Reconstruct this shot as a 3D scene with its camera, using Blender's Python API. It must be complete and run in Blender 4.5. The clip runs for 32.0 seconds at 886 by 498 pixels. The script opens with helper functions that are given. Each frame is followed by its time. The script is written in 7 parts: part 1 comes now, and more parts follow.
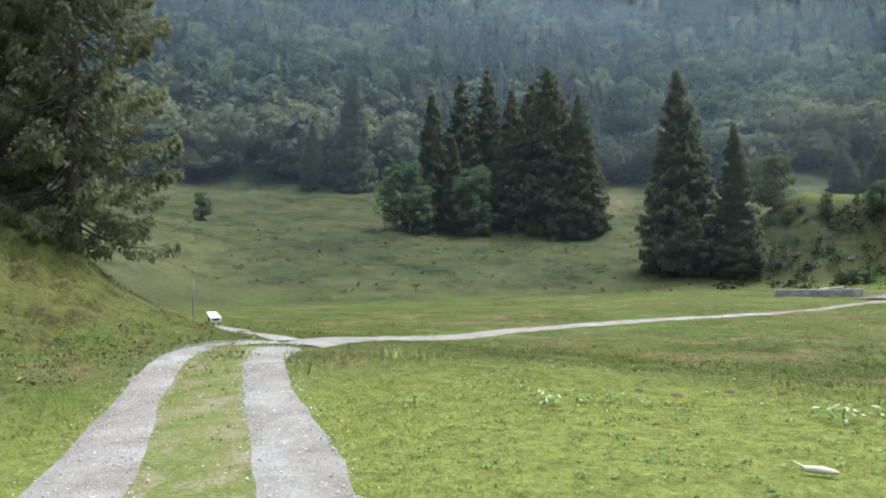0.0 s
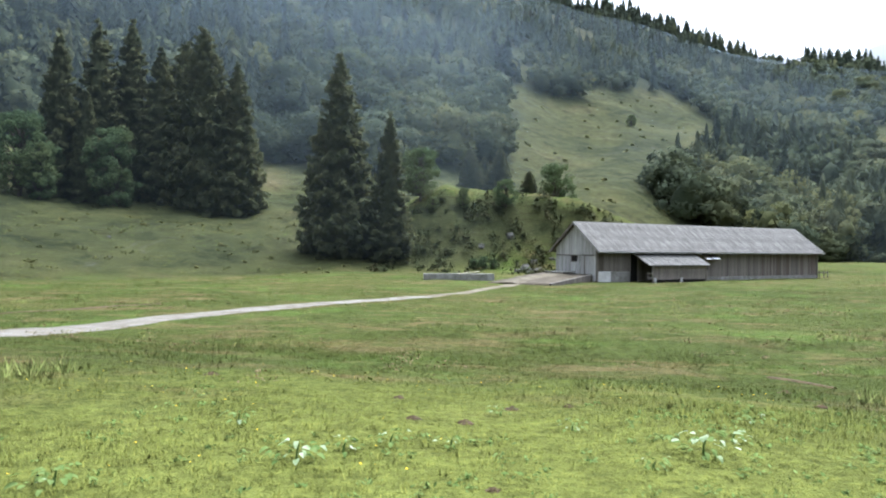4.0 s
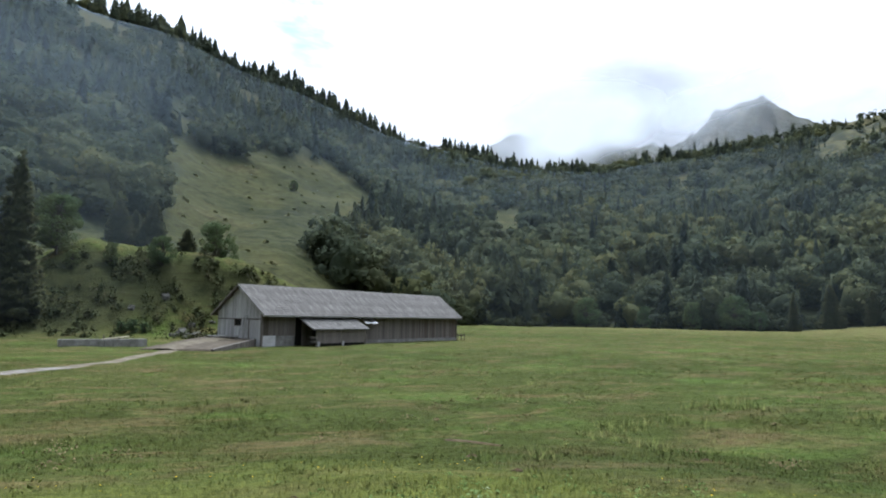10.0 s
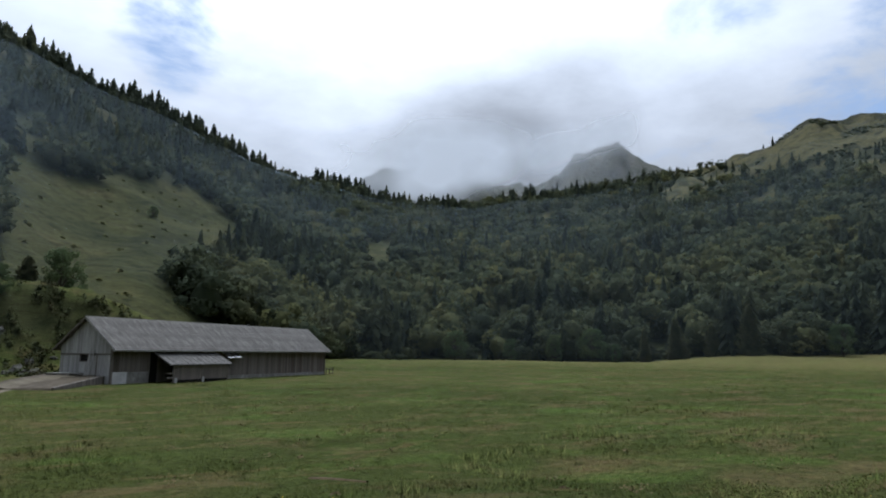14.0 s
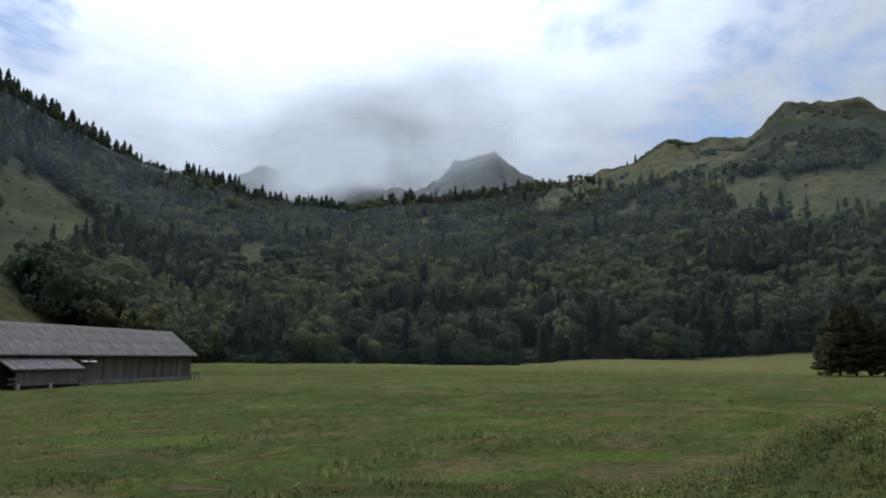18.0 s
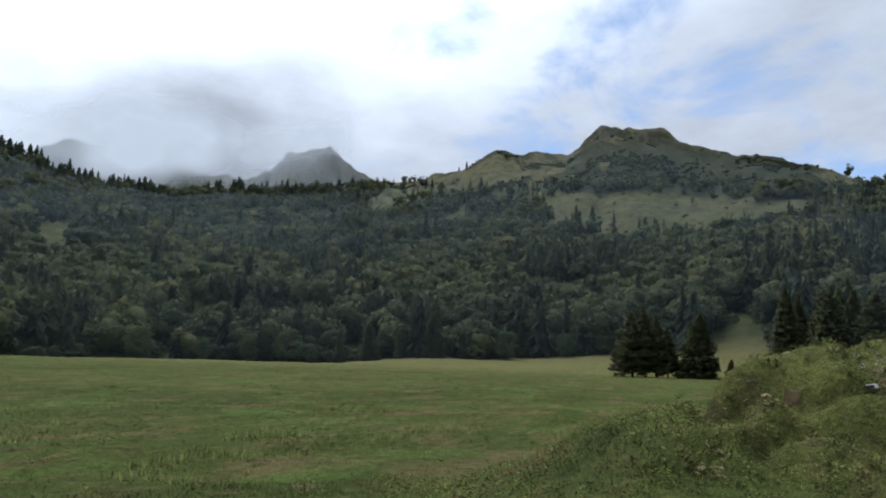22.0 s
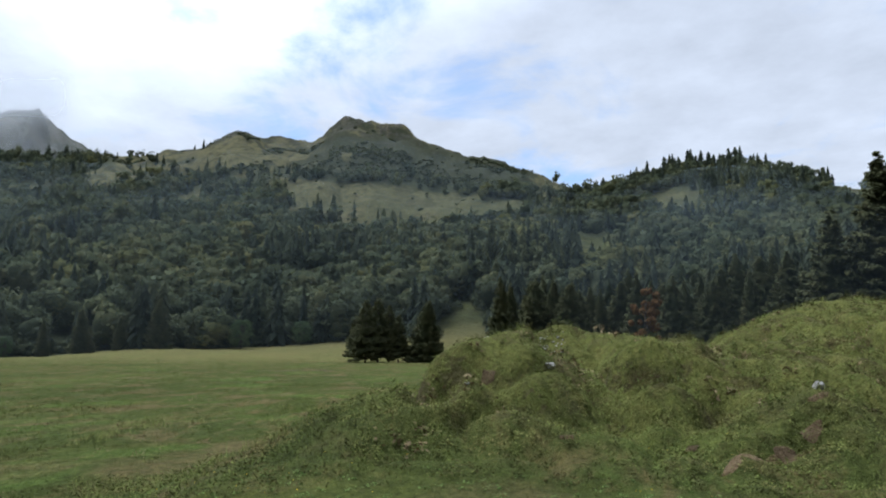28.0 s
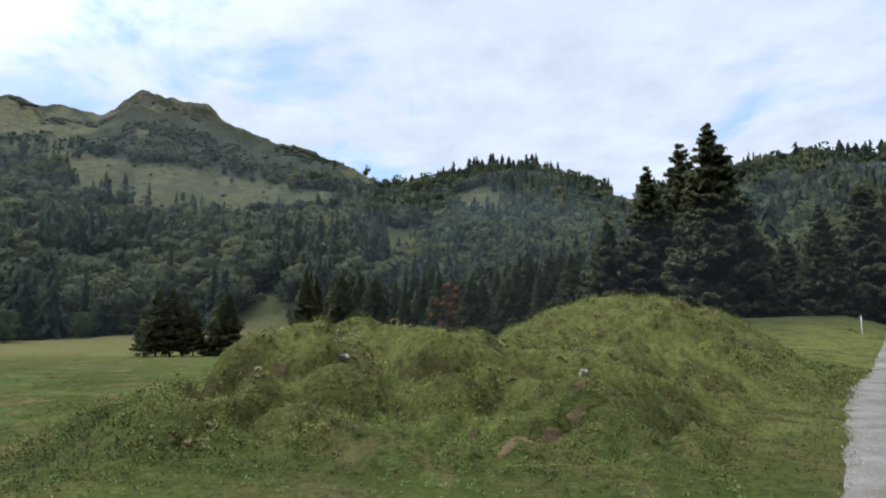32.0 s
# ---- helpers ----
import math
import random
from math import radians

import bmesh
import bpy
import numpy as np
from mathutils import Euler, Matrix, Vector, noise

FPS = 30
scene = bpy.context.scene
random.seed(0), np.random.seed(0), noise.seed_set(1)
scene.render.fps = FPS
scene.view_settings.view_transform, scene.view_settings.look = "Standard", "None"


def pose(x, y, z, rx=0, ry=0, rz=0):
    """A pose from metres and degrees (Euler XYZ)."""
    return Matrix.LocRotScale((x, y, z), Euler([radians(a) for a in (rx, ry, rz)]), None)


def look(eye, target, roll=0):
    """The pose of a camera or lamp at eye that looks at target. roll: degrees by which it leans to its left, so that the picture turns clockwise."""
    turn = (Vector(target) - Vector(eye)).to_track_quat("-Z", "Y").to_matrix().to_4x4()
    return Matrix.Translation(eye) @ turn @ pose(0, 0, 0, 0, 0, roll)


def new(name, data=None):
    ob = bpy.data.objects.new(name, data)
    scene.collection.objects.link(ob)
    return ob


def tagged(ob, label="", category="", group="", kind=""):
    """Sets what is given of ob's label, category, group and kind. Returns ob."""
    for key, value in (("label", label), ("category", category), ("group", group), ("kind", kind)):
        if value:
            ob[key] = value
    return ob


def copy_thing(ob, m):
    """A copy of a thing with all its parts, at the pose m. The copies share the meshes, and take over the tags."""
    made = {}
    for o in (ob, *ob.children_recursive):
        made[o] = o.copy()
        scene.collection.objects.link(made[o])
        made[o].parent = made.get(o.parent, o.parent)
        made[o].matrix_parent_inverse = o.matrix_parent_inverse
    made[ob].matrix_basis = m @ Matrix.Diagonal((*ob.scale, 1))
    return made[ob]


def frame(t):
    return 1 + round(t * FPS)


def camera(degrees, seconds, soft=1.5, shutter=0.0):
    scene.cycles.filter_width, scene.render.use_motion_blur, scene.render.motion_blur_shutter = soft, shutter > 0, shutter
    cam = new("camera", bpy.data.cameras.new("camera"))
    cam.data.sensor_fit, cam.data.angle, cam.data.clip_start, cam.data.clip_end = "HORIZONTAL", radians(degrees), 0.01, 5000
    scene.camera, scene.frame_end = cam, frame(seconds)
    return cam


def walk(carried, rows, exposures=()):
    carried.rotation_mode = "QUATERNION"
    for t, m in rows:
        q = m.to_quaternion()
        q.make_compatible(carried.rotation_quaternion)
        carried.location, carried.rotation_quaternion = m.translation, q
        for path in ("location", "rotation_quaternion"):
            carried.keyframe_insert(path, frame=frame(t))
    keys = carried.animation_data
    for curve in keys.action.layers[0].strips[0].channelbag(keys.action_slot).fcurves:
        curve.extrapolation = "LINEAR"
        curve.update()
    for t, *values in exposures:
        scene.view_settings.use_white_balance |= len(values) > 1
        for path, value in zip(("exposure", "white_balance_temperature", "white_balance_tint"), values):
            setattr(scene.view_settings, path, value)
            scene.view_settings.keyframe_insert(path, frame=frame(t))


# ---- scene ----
cam = camera(65.79, 32.0, soft=2.0)
PATH = [
    (0.0, pose(1.908, -2.733, 1.614, 92.13, 1.40, 28.89)),
    (0.5, pose(1.652, -2.395, 1.621, 92.60, 1.38, 25.72)),
    (1.0, pose(1.391, -2.058, 1.613, 92.58, 0.82, 21.74)),
    (1.5, pose(1.198, -1.732, 1.599, 92.05, 0.93, 14.61)),
    (2.0, pose(0.947, -1.387, 1.613, 90.69, 0.23, 11.71)),
    (2.5, pose(0.708, -1.078, 1.630, 90.53, 0.17, 8.06)),
    (3.0, pose(0.476, -0.700, 1.641, 90.50, -0.66, 5.19)),
    (3.5, pose(0.230, -0.369, 1.626, 90.38, -0.88, 3.02)),
    (4.0, pose(0.000, -0.000, 1.600, 90.22, -0.43, 0.00)),
    (4.5, pose(-0.196, 0.336, 1.590, 90.21, -0.79, -2.45)),
    (6.5, pose(-0.563, 0.796, 1.661, 92.20, 0.10, -9.65)),
    (7.0, pose(-0.590, 0.820, 1.665, 92.64, -0.30, -14.32)),
    (7.5, pose(-0.604, 0.818, 1.672, 93.01, -0.38, -16.76)),
    (8.0, pose(-0.608, 0.795, 1.687, 93.56, -0.55, -19.43)),
    (8.5, pose(-0.605, 0.755, 1.702, 94.10, -0.77, -21.93)),
    (9.0, pose(-0.615, 0.696, 1.716, 94.82, -0.97, -24.56)),
    (9.5, pose(-0.630, 0.636, 1.727, 95.32, -1.00, -26.68)),
    (10.0, pose(-0.643, 0.597, 1.734, 95.74, -0.88, -28.06)),
    (10.5, pose(-0.651, 0.576, 1.739, 96.18, -0.63, -29.40)),
    (11.0, pose(-0.651, 0.572, 1.744, 96.68, -0.46, -30.79)),
    (11.5, pose(-0.645, 0.583, 1.744, 97.06, -0.31, -31.90)),
    (12.0, pose(-0.633, 0.587, 1.743, 97.48, -0.23, -33.37)),
    (12.5, pose(-0.628, 0.589, 1.739, 97.74, -0.12, -34.42)),
    (13.0, pose(-0.621, 0.583, 1.739, 98.04, -0.15, -35.66)),
    (13.5, pose(-0.623, 0.568, 1.735, 98.32, -0.17, -37.09)),
    (14.0, pose(-0.612, 0.548, 1.738, 98.60, -0.48, -38.82)),
    (14.5, pose(-0.612, 0.529, 1.745, 98.76, -0.65, -40.37)),
    (15.0, pose(-0.618, 0.512, 1.754, 98.92, -0.60, -42.24)),
    (15.5, pose(-0.629, 0.489, 1.758, 99.05, -0.47, -43.52)),
    (17.5, pose(-0.580, 0.499, 1.740, 98.86, -0.43, -48.14)),
    (18.0, pose(-0.561, 0.502, 1.736, 98.97, -0.43, -49.11)),
    (18.5, pose(-0.545, 0.504, 1.731, 99.01, -0.34, -50.11)),
    (19.0, pose(-0.527, 0.497, 1.730, 98.94, -0.38, -51.38)),
    (19.5, pose(-0.501, 0.477, 1.738, 98.76, -0.41, -52.65)),
    (20.0, pose(-0.474, 0.444, 1.747, 98.82, -0.68, -54.19)),
    (20.5, pose(-0.460, 0.405, 1.752, 98.95, -1.01, -56.16)),
    (21.0, pose(-0.462, 0.365, 1.757, 99.11, -1.36, -59.39)),
    (21.5, pose(-0.486, 0.336, 1.757, 99.11, -1.45, -61.63)),
    (22.0, pose(-0.517, 0.317, 1.755, 99.02, -1.42, -63.53)),
    (22.5, pose(-0.545, 0.302, 1.749, 98.98, -1.08, -65.16)),
    (23.0, pose(-0.562, 0.280, 1.753, 99.06, -0.67, -66.82)),
    (23.5, pose(-0.574, 0.256, 1.762, 99.13, -0.42, -68.34)),
    (24.0, pose(-0.588, 0.224, 1.764, 99.18, -0.41, -69.98)),
    (24.5, pose(-0.603, 0.200, 1.765, 99.19, -0.30, -71.63)),
    (25.0, pose(-0.621, 0.172, 1.760, 98.94, -0.32, -73.37)),
    (25.5, pose(-0.642, 0.139, 1.761, 98.83, -0.44, -75.41)),
    (27.5, pose(-0.669, 0.048, 1.762, 98.37, -0.12, -83.06)),
    (28.0, pose(-0.680, 0.022, 1.764, 98.29, -0.12, -85.05)),
    (28.5, pose(-0.681, 0.000, 1.763, 98.24, -0.10, -86.98)),
    (29.0, pose(-0.665, -0.013, 1.760, 98.15, -0.07, -88.76)),
    (29.5, pose(-0.649, -0.045, 1.756, 98.01, -0.18, -90.72)),
    (30.0, pose(-0.637, -0.083, 1.752, 97.88, -0.22, -92.90)),
    (30.5, pose(-0.636, -0.115, 1.748, 97.79, -0.30, -95.23)),
    (31.0, pose(-0.641, -0.135, 1.750, 97.79, -0.26, -97.52)),
    (31.5, pose(-0.662, -0.145, 1.746, 97.76, -0.13, -99.34)),
    (32.0, pose(-0.692, -0.163, 1.748, 97.69, 0.06, -101.13)),
]
EXPOSURES = [(0.0, 1.10, 5700, 10), (1.5, 1.22, 5700, 10), (4.0, 1.22, 5700, 10), (6.5, 1.05, 5700, 10), (9.0, 0.64, 5700, 10), (12.0, 0.00, 5700, 10),
             (15.0, -0.55, 5750, 10), (19.0, -0.45, 5750, 10), (23.0, -0.20, 5750, 10), (28.0, 0.00, 5750, 10), (32.0, 0.17, 5750, 10)]
walk(cam, PATH, EXPOSURES)

# ---------------------------------------------------------------- light
SUN_BEARING, SUN_RISE = -34.0, 66.0        # degrees: bearing left of +y is positive
sun_dir = Vector((-math.sin(radians(SUN_BEARING)) * math.cos(radians(SUN_RISE)),
                  math.cos(radians(SUN_BEARING)) * math.cos(radians(SUN_RISE)),
                  math.sin(radians(SUN_RISE))))


def build_world():
    world = bpy.data.worlds.new("cloudy_sky")
    scene.world = world
    world.use_nodes = True
    nt = world.node_tree
    nt.nodes.clear()
    N, Lk = nt.nodes.new, nt.links.new
    out, bg = N("ShaderNodeOutputWorld"), N("ShaderNodeBackground")
    sky = N("ShaderNodeTexSky")
    sky.sky_type, sky.sun_disc = "NISHITA", False
    sky.sun_elevation, sky.sun_rotation = radians(SUN_RISE), radians(-SUN_BEARING)
    sky.altitude = 1200
    tc = N("ShaderNodeTexCoord")
    sep = N("ShaderNodeSeparateXYZ")
    Lk(tc.outputs["Generated"], sep.inputs[0])
    # cloud sheet: direction projected on a flat layer
    zz = N("ShaderNodeMath"); zz.operation = "ADD"; zz.inputs[1].default_value = 0.16
    Lk(sep.outputs["Z"], zz.inputs[0])
    zm = N("ShaderNodeMath"); zm.operation = "MAXIMUM"; zm.inputs[1].default_value = 0.06
    Lk(zz.outputs[0], zm.inputs[0])
    div = N("ShaderNodeVectorMath"); div.operation = "DIVIDE"
    comb = N("ShaderNodeCombineXYZ")
    for k in "XYZ":
        Lk(zm.outputs[0], comb.inputs[k])
    Lk(tc.outputs["Generated"], div.inputs[0]); Lk(comb.outputs[0], div.inputs[1])
    n1 = N("ShaderNodeTexNoise"); n1.inputs["Scale"].default_value = 2.3
    n1.inputs["Detail"].default_value = 9; n1.inputs["Roughness"].default_value = 0.56
    n1.inputs["Distortion"].default_value = 0.35
    Lk(div.outputs[0], n1.inputs["Vector"])
    n2 = N("ShaderNodeTexNoise"); n2.inputs["Scale"].default_value = 3.6
    n2.inputs["Detail"].default_value = 6; n2.inputs["Roughness"].default_value = 0.6
    Lk(div.outputs[0], n2.inputs["Vector"])
    # the cover closes towards the hidden sun
    dot = N("ShaderNodeVectorMath"); dot.operation = "DOT_PRODUCT"
    dot.inputs[1].default_value = sun_dir
    Lk(tc.outputs["Generated"], dot.inputs[0])
    near = N("ShaderNodeMapRange"); near.interpolation_type = "SMOOTHSTEP"
    near.inputs["From Min"].default_value, near.inputs["From Max"].default_value = 0.56, 0.92
    Lk(dot.outputs["Value"], near.inputs["Value"])
    cov = N("ShaderNodeMath"); cov.operation = "MULTIPLY_ADD"
    cov.inputs[1].default_value = 0.28
    Lk(near.outputs[0], cov.inputs[0]); Lk(n1.outputs["Fac"], cov.inputs[2])

    def lobe(az, el, wide, gain, onto):
        """Adds gain, fading out wide degrees from a bearing and a rise, to a value."""
        d = N("ShaderNodeVectorMath"); d.operation = "DOT_PRODUCT"
        d.inputs[1].default_value = (-math.sin(radians(az)) * math.cos(radians(el)), math.cos(radians(az)) * math.cos(radians(el)), math.sin(radians(el)))
        Lk(tc.outputs["Generated"], d.inputs[0])
        f = N("ShaderNodeMapRange"); f.interpolation_type = "SMOOTHSTEP"
        f.inputs["From Min"].default_value, f.inputs["From Max"].default_value = math.cos(radians(wide)), math.cos(radians(wide * 0.25))
        f.inputs["To Max"].default_value = gain
        Lk(d.outputs["Value"], f.inputs["Value"])
        a = N("ShaderNodeMath"); a.operation = "ADD"
        Lk(f.outputs[0], a.inputs[0]); Lk(onto.outputs[0], a.inputs[1])
        return a

    # thin places in the cover, and the grey underside of the cloud on the far peak
    for az, el, wide, gain in ((-16.8, 25.2, 7, -0.27), (-62, 28, 7, -0.16), (-80, 24.5, 10, -0.14), (-91, 19.5, 8, -0.11), (-36, 26, 20, 0.25), (-110, 18, 24, 0.05)):
        cov = lobe(az, el, wide, gain, cov)
    mask = N("ShaderNodeMapRange"); mask.interpolation_type = "SMOOTHSTEP"
    mask.inputs["From Min"].default_value, mask.inputs["From Max"].default_value = 0.27, 0.5
    Lk(cov.outputs[0], mask.inputs["Value"])
    tone = N("ShaderNodeMapRange")
    tone.inputs["From Min"].default_value, tone.inputs["From Max"].default_value = 0.3, 0.75
    tone.inputs["To Min"].default_value, tone.inputs["To Max"].default_value = 0.88, 1.14
    Lk(n2.outputs["Fac"], tone.inputs["Value"])
    grey = tone
    for az, el, wide, gain in ((-41, 15.5, 9, -0.34), (-48, 18, 9, -0.24)):
        grey = lobe(az, el, wide, gain, grey)
    tone = grey
    glow = N("ShaderNodeMath"); glow.operation = "MULTIPLY_ADD"; glow.inputs[1].default_value = 2.0; glow.inputs[2].default_value = 0.92
    Lk(near.outputs[0], glow.inputs[0])
    amount = N("ShaderNodeMath"); amount.operation = "MULTIPLY"
    Lk(tone.outputs[0], amount.inputs[0]); Lk(glow.outputs[0], amount.inputs[1])
    cloud = N("ShaderNodeVectorMath"); cloud.operation = "SCALE"
    cloud.inputs[0].default_value = CLOUD
    Lk(amount.outputs[0], cloud.inputs["Scale"])
    veil = N("ShaderNodeVectorMath"); veil.operation = "SCALE"; veil.inputs["Scale"].default_value = 1.0
    Lk(sky.outputs[0], veil.inputs[0])
    blue = N("ShaderNodeVectorMath"); blue.operation = "ADD"; blue.inputs[1].default_value = (2.4, 3.2, 4.4)
    Lk(veil.outputs[0], blue.inputs[0])
    mix = N("ShaderNodeMix"); mix.data_type = "RGBA"
    Lk(mask.outputs[0], mix.inputs["Factor"]); Lk(blue.outputs[0], mix.inputs["A"]); Lk(cloud.outputs[0], mix.inputs["B"])
    Lk(mix.outputs["Result"], bg.inputs["Color"])
    bg.inputs["Strength"].default_value = 0.1
    Lk(bg.outputs[0], out.inputs["Surface"])


CLOUD = (7.9, 8.25, 8.8)
build_world()
lamp = bpy.data.lights.new("sun", "SUN")
lamp.energy, lamp.angle, lamp.color = 3.0, radians(26), (1.0, 0.95, 0.86)
sun_ob = new("sun", lamp)
sun_ob.matrix_world = look(sun_dir * 100, (0, 0, 0))

# ---------------------------------------------------------------- numeric helpers
rng = np.random.default_rng(7)


def smooth(a, b, x):
    s = np.clip((np.asarray(x, float) - a) / (b - a), 0, 1)
    return s * s * (3 - 2 * s)


def lattice(ix, iy, seed):
    h = (ix * 374761393 + iy * 668265263 + seed * 1442695041) & 0xFFFFFFFF
    h = ((h ^ (h >> 13)) * 1274126177) & 0xFFFFFFFF
    return ((h ^ (h >> 16)) & 0xFFFF) / 65535.0


def value_noise(x, y, seed=0):
    x0, y0 = np.floor(x).astype(np.int64), np.floor(y).astype(np.int64)
    u, v = x - x0, y - y0
    u, v = u * u * (3 - 2 * u), v * v * (3 - 2 * v)
    a, b = lattice(x0, y0, seed), lattice(x0 + 1, y0, seed)
    c, d = lattice(x0, y0 + 1, seed), lattice(x0 + 1, y0 + 1, seed)
    return (a + (b - a) * u) * (1 - v) + (c + (d - c) * u) * v - 0.5


def fbm(x, y, size, octaves=4, seed=0, gain=0.5):
    total, amp = 0.0, 1.0
    x, y = np.asarray(x, float) / size, np.asarray(y, float) / size
    for k in range(octaves):
        total = total + amp * value_noise(x + 17.3 * k, y - 9.1 * k, seed + k)
        x, y, amp = x * 2.03, y * 2.03, amp * gain
    return total


def polar(x, y):
    """Bearing in degrees (left of +y positive, cut behind the camera) and distance."""
    az = np.degrees(np.arctan2(-np.asarray(x, float), np.asarray(y, float)))
    return np.where(az > 115, az - 360, az), np.hypot(x, y)


def at(az, r):
    return -r * math.sin(radians(az)), r * math.cos(radians(az))


# ---------------------------------------------------------------- the lie of the land
# bearing, distance and height of the slope's foot, distance and rise of a middle step, distance of the ridge
LAND_LEFT = [(115, 30, 2, 110, 6, 500), (75, 30, 1.5, 110, 6, 500), (60, 45, 1.5, 170, 7.0, 520), (48, 66, -0.8, 180, 7.2, 560),
             (38, 74, -1.1, 185, 8.0, 600), (28, 76, -1.2, 185, 7.0, 620), (18, 78, -1.2, 185, 6.8, 640),
             (8, 82, -0.8, 185, 6.3, 680), (0, 90, -0.8, 200, 6.0, 720), (-8, 115, -1, 240, 5.5, 760),
             (-15, 150, -0.8, 330, 9, 800), (-20, 190, -0.8, 400, 9.5, 850), (-25, 220, -0.6, 420, 8, 850)]
LAND_RIGHT = [(-32, 250, -0.5, 480, 7.5, 900), (-42, 265, -0.6, 600, 8.5, 1000), (-55, 270, -0.4, 650, 9.5, 1100),
              (-62, 272, 3.0, 650, 10, 1100), (-70, 275, 2.2, 600, 10.5, 1050), (-78, 265, 4.5, 560, 9.5, 1000),
              (-86, 250, 7, 520, 9, 950), (-93, 240, 8, 450, 8, 900), (-100, 230, 8, 420, 8, 850),
              (-110, 220, 8, 400, 8, 820), (-118, 190, 8, 400, 8, 780), (-126, 150, 6, 380, 8, 750),
              (-136, 120, 5, 380, 8, 600), (-150, 100, 5, 300, 7, 600), (-245, 60, 3, 200, 7, 500)]
LAND = np.array((LAND_LEFT + LAND_RIGHT)[::-1], float)
SKYLINE_LEFT = [(115, 28), (75, 28), (30, 27), (10, 24.5), (0, 21.8), (-5.4, 21.5), (-8.4, 20.3), (-11.6, 19.1), (-15.4, 18.2),
                (-19, 16.7), (-22.6, 15.1), (-25.7, 14.3), (-28, 14.0), (-31, 13.2), (-34, 12.5), (-38, 12.3), (-41.2, 12.0),
                (-44, 12.7), (-50, 13.2), (-57.2, 14.1), (-60.5, 14.5)]
SKYLINE_RIGHT = [(-63.3, 15.3), (-65.3, 15.8), (-67.6, 17.3), (-69.6, 16.9), (-72.2, 17.1), (-74.7, 17.3), (-76.4, 18.9), (-81.5, 18.4),
                 (-82.7, 17.5), (-85.2, 16.6), (-89.6, 15.5), (-94.3, 13.9), (-97.4, 12.1), (-100, 12.7), (-102.7, 13.5),
                 (-105.2, 14.2), (-108, 14.2), (-110.8, 13.8), (-112.6, 12.6), (-114.2, 11.9), (-116.7, 11.3), (-120, 11.3),
                 (-125.6, 12.6), (-130.7, 13.0), (-133, 12.2), (-140, 12), (-150, 14), (-245, 28)]
SKY = np.array((SKYLINE_LEFT + SKYLINE_RIGHT)[::-1], float)
# bearing, where the camera's terrace begins and ends to fall to the meadow
TERRACE = np.array([(-245, 60, 100), (-140, 60, 100), (-115, 50, 90), (-100, 30, 50), (-90, 22, 32), (-80, 17, 26), (-70, 11, 19),
                    (-60, 6, 18), (-30, 5, 19), (0, 5, 20), (20, 6, 24), (40, 8, 40), (60, 15, 60), (115, 15, 60)], float)
KNOLL = np.array([(-24, 0), (-17.6, 5.2), (-12.4, 9.6), (-8.2, 11.0), (-4, 11.6), (-0.7, 10.0), (2.1, 7.2), (6, 2.5), (11, 0)], float)


def bump(x, y, cx, cy, sx, sy, turn, amp, power=2.0):
    c, s = math.cos(radians(turn)), math.sin(radians(turn))
    u, v = ((x - cx) * c + (y - cy) * s) / sx, (-(x - cx) * s + (y - cy) * c) / sy
    return amp * np.exp(-(u * u + v * v) ** (power / 2))


# bearing, crest height of the near mound and of the far mound
NEAR_MOUND = np.array([(-128, 0), (-118, 0.7), (-112, 1.15), (-107, 1.25), (-103, 1.1), (-100, 0.98), (-97.5, 1.05), (-95, 1.42), (-92.3, 1.62), (-90.5, 1.42), (-88.5, 1.0), (-85, 0.45), (-80, 0.1), (-76, 0)], float)
FAR_MOUND = np.array([(-150, 0), (-136, 0.0), (-132, 0.2), (-129.5, 0.9), (-127, 2.0), (-124, 2.75), (-120, 3.3), (-116, 3.6), (-113.5, 3.45), (-111, 3.0), (-107.5, 2.1), (-104, 0.7), (-100, 0)], float)


# bearing, distance, radius and height of the single hummocks
HUMMOCKS = [(-95, 15.6, 1.7, 0.5), (-103.6, 13.7, 1.35, 0.62), (-96.5, 17.0, 1.0, 0.3), (-92.2, 18.0, 0.8, 0.32), (-101.5, 16.4, 1.2, 0.42), (-89.2, 13.0, 1.1, 0.45), (-118.4, 10.6, 0.6, 0.28), (-104, 13.6, 0.8, 0.26),
            (-93, 11.8, 0.9, 0.28), (-99, 10.6, 0.7, 0.2), (-106, 18.4, 1.1, 0.4), (-85.5, 12.4, 0.8, 0.3), (-112.5, 22.5, 1.5, 0.5), (-118, 25.5, 1.9, 0.6),
            (-123, 24, 1.7, 0.5), (-108.5, 21, 1.3, 0.42), (-115, 19.5, 1.0, 0.32), (-120, 19, 0.9, 0.28),
            (-112.5, 12.2, 0.75, 0.3), (-115.5, 11.4, 0.7, 0.26), (-111.8, 14.6, 0.8, 0.3), (-116.5, 13.8, 0.9, 0.32), (-119.5, 12.6, 0.7, 0.24),
            (-113.8, 17, 0.9, 0.34), (-117.8, 16.4, 0.8, 0.3), (-106, 15, 0.7, 0.28), (-103.2, 11.6, 0.7, 0.26), (-109.5, 10.4, 0.6, 0.2)]


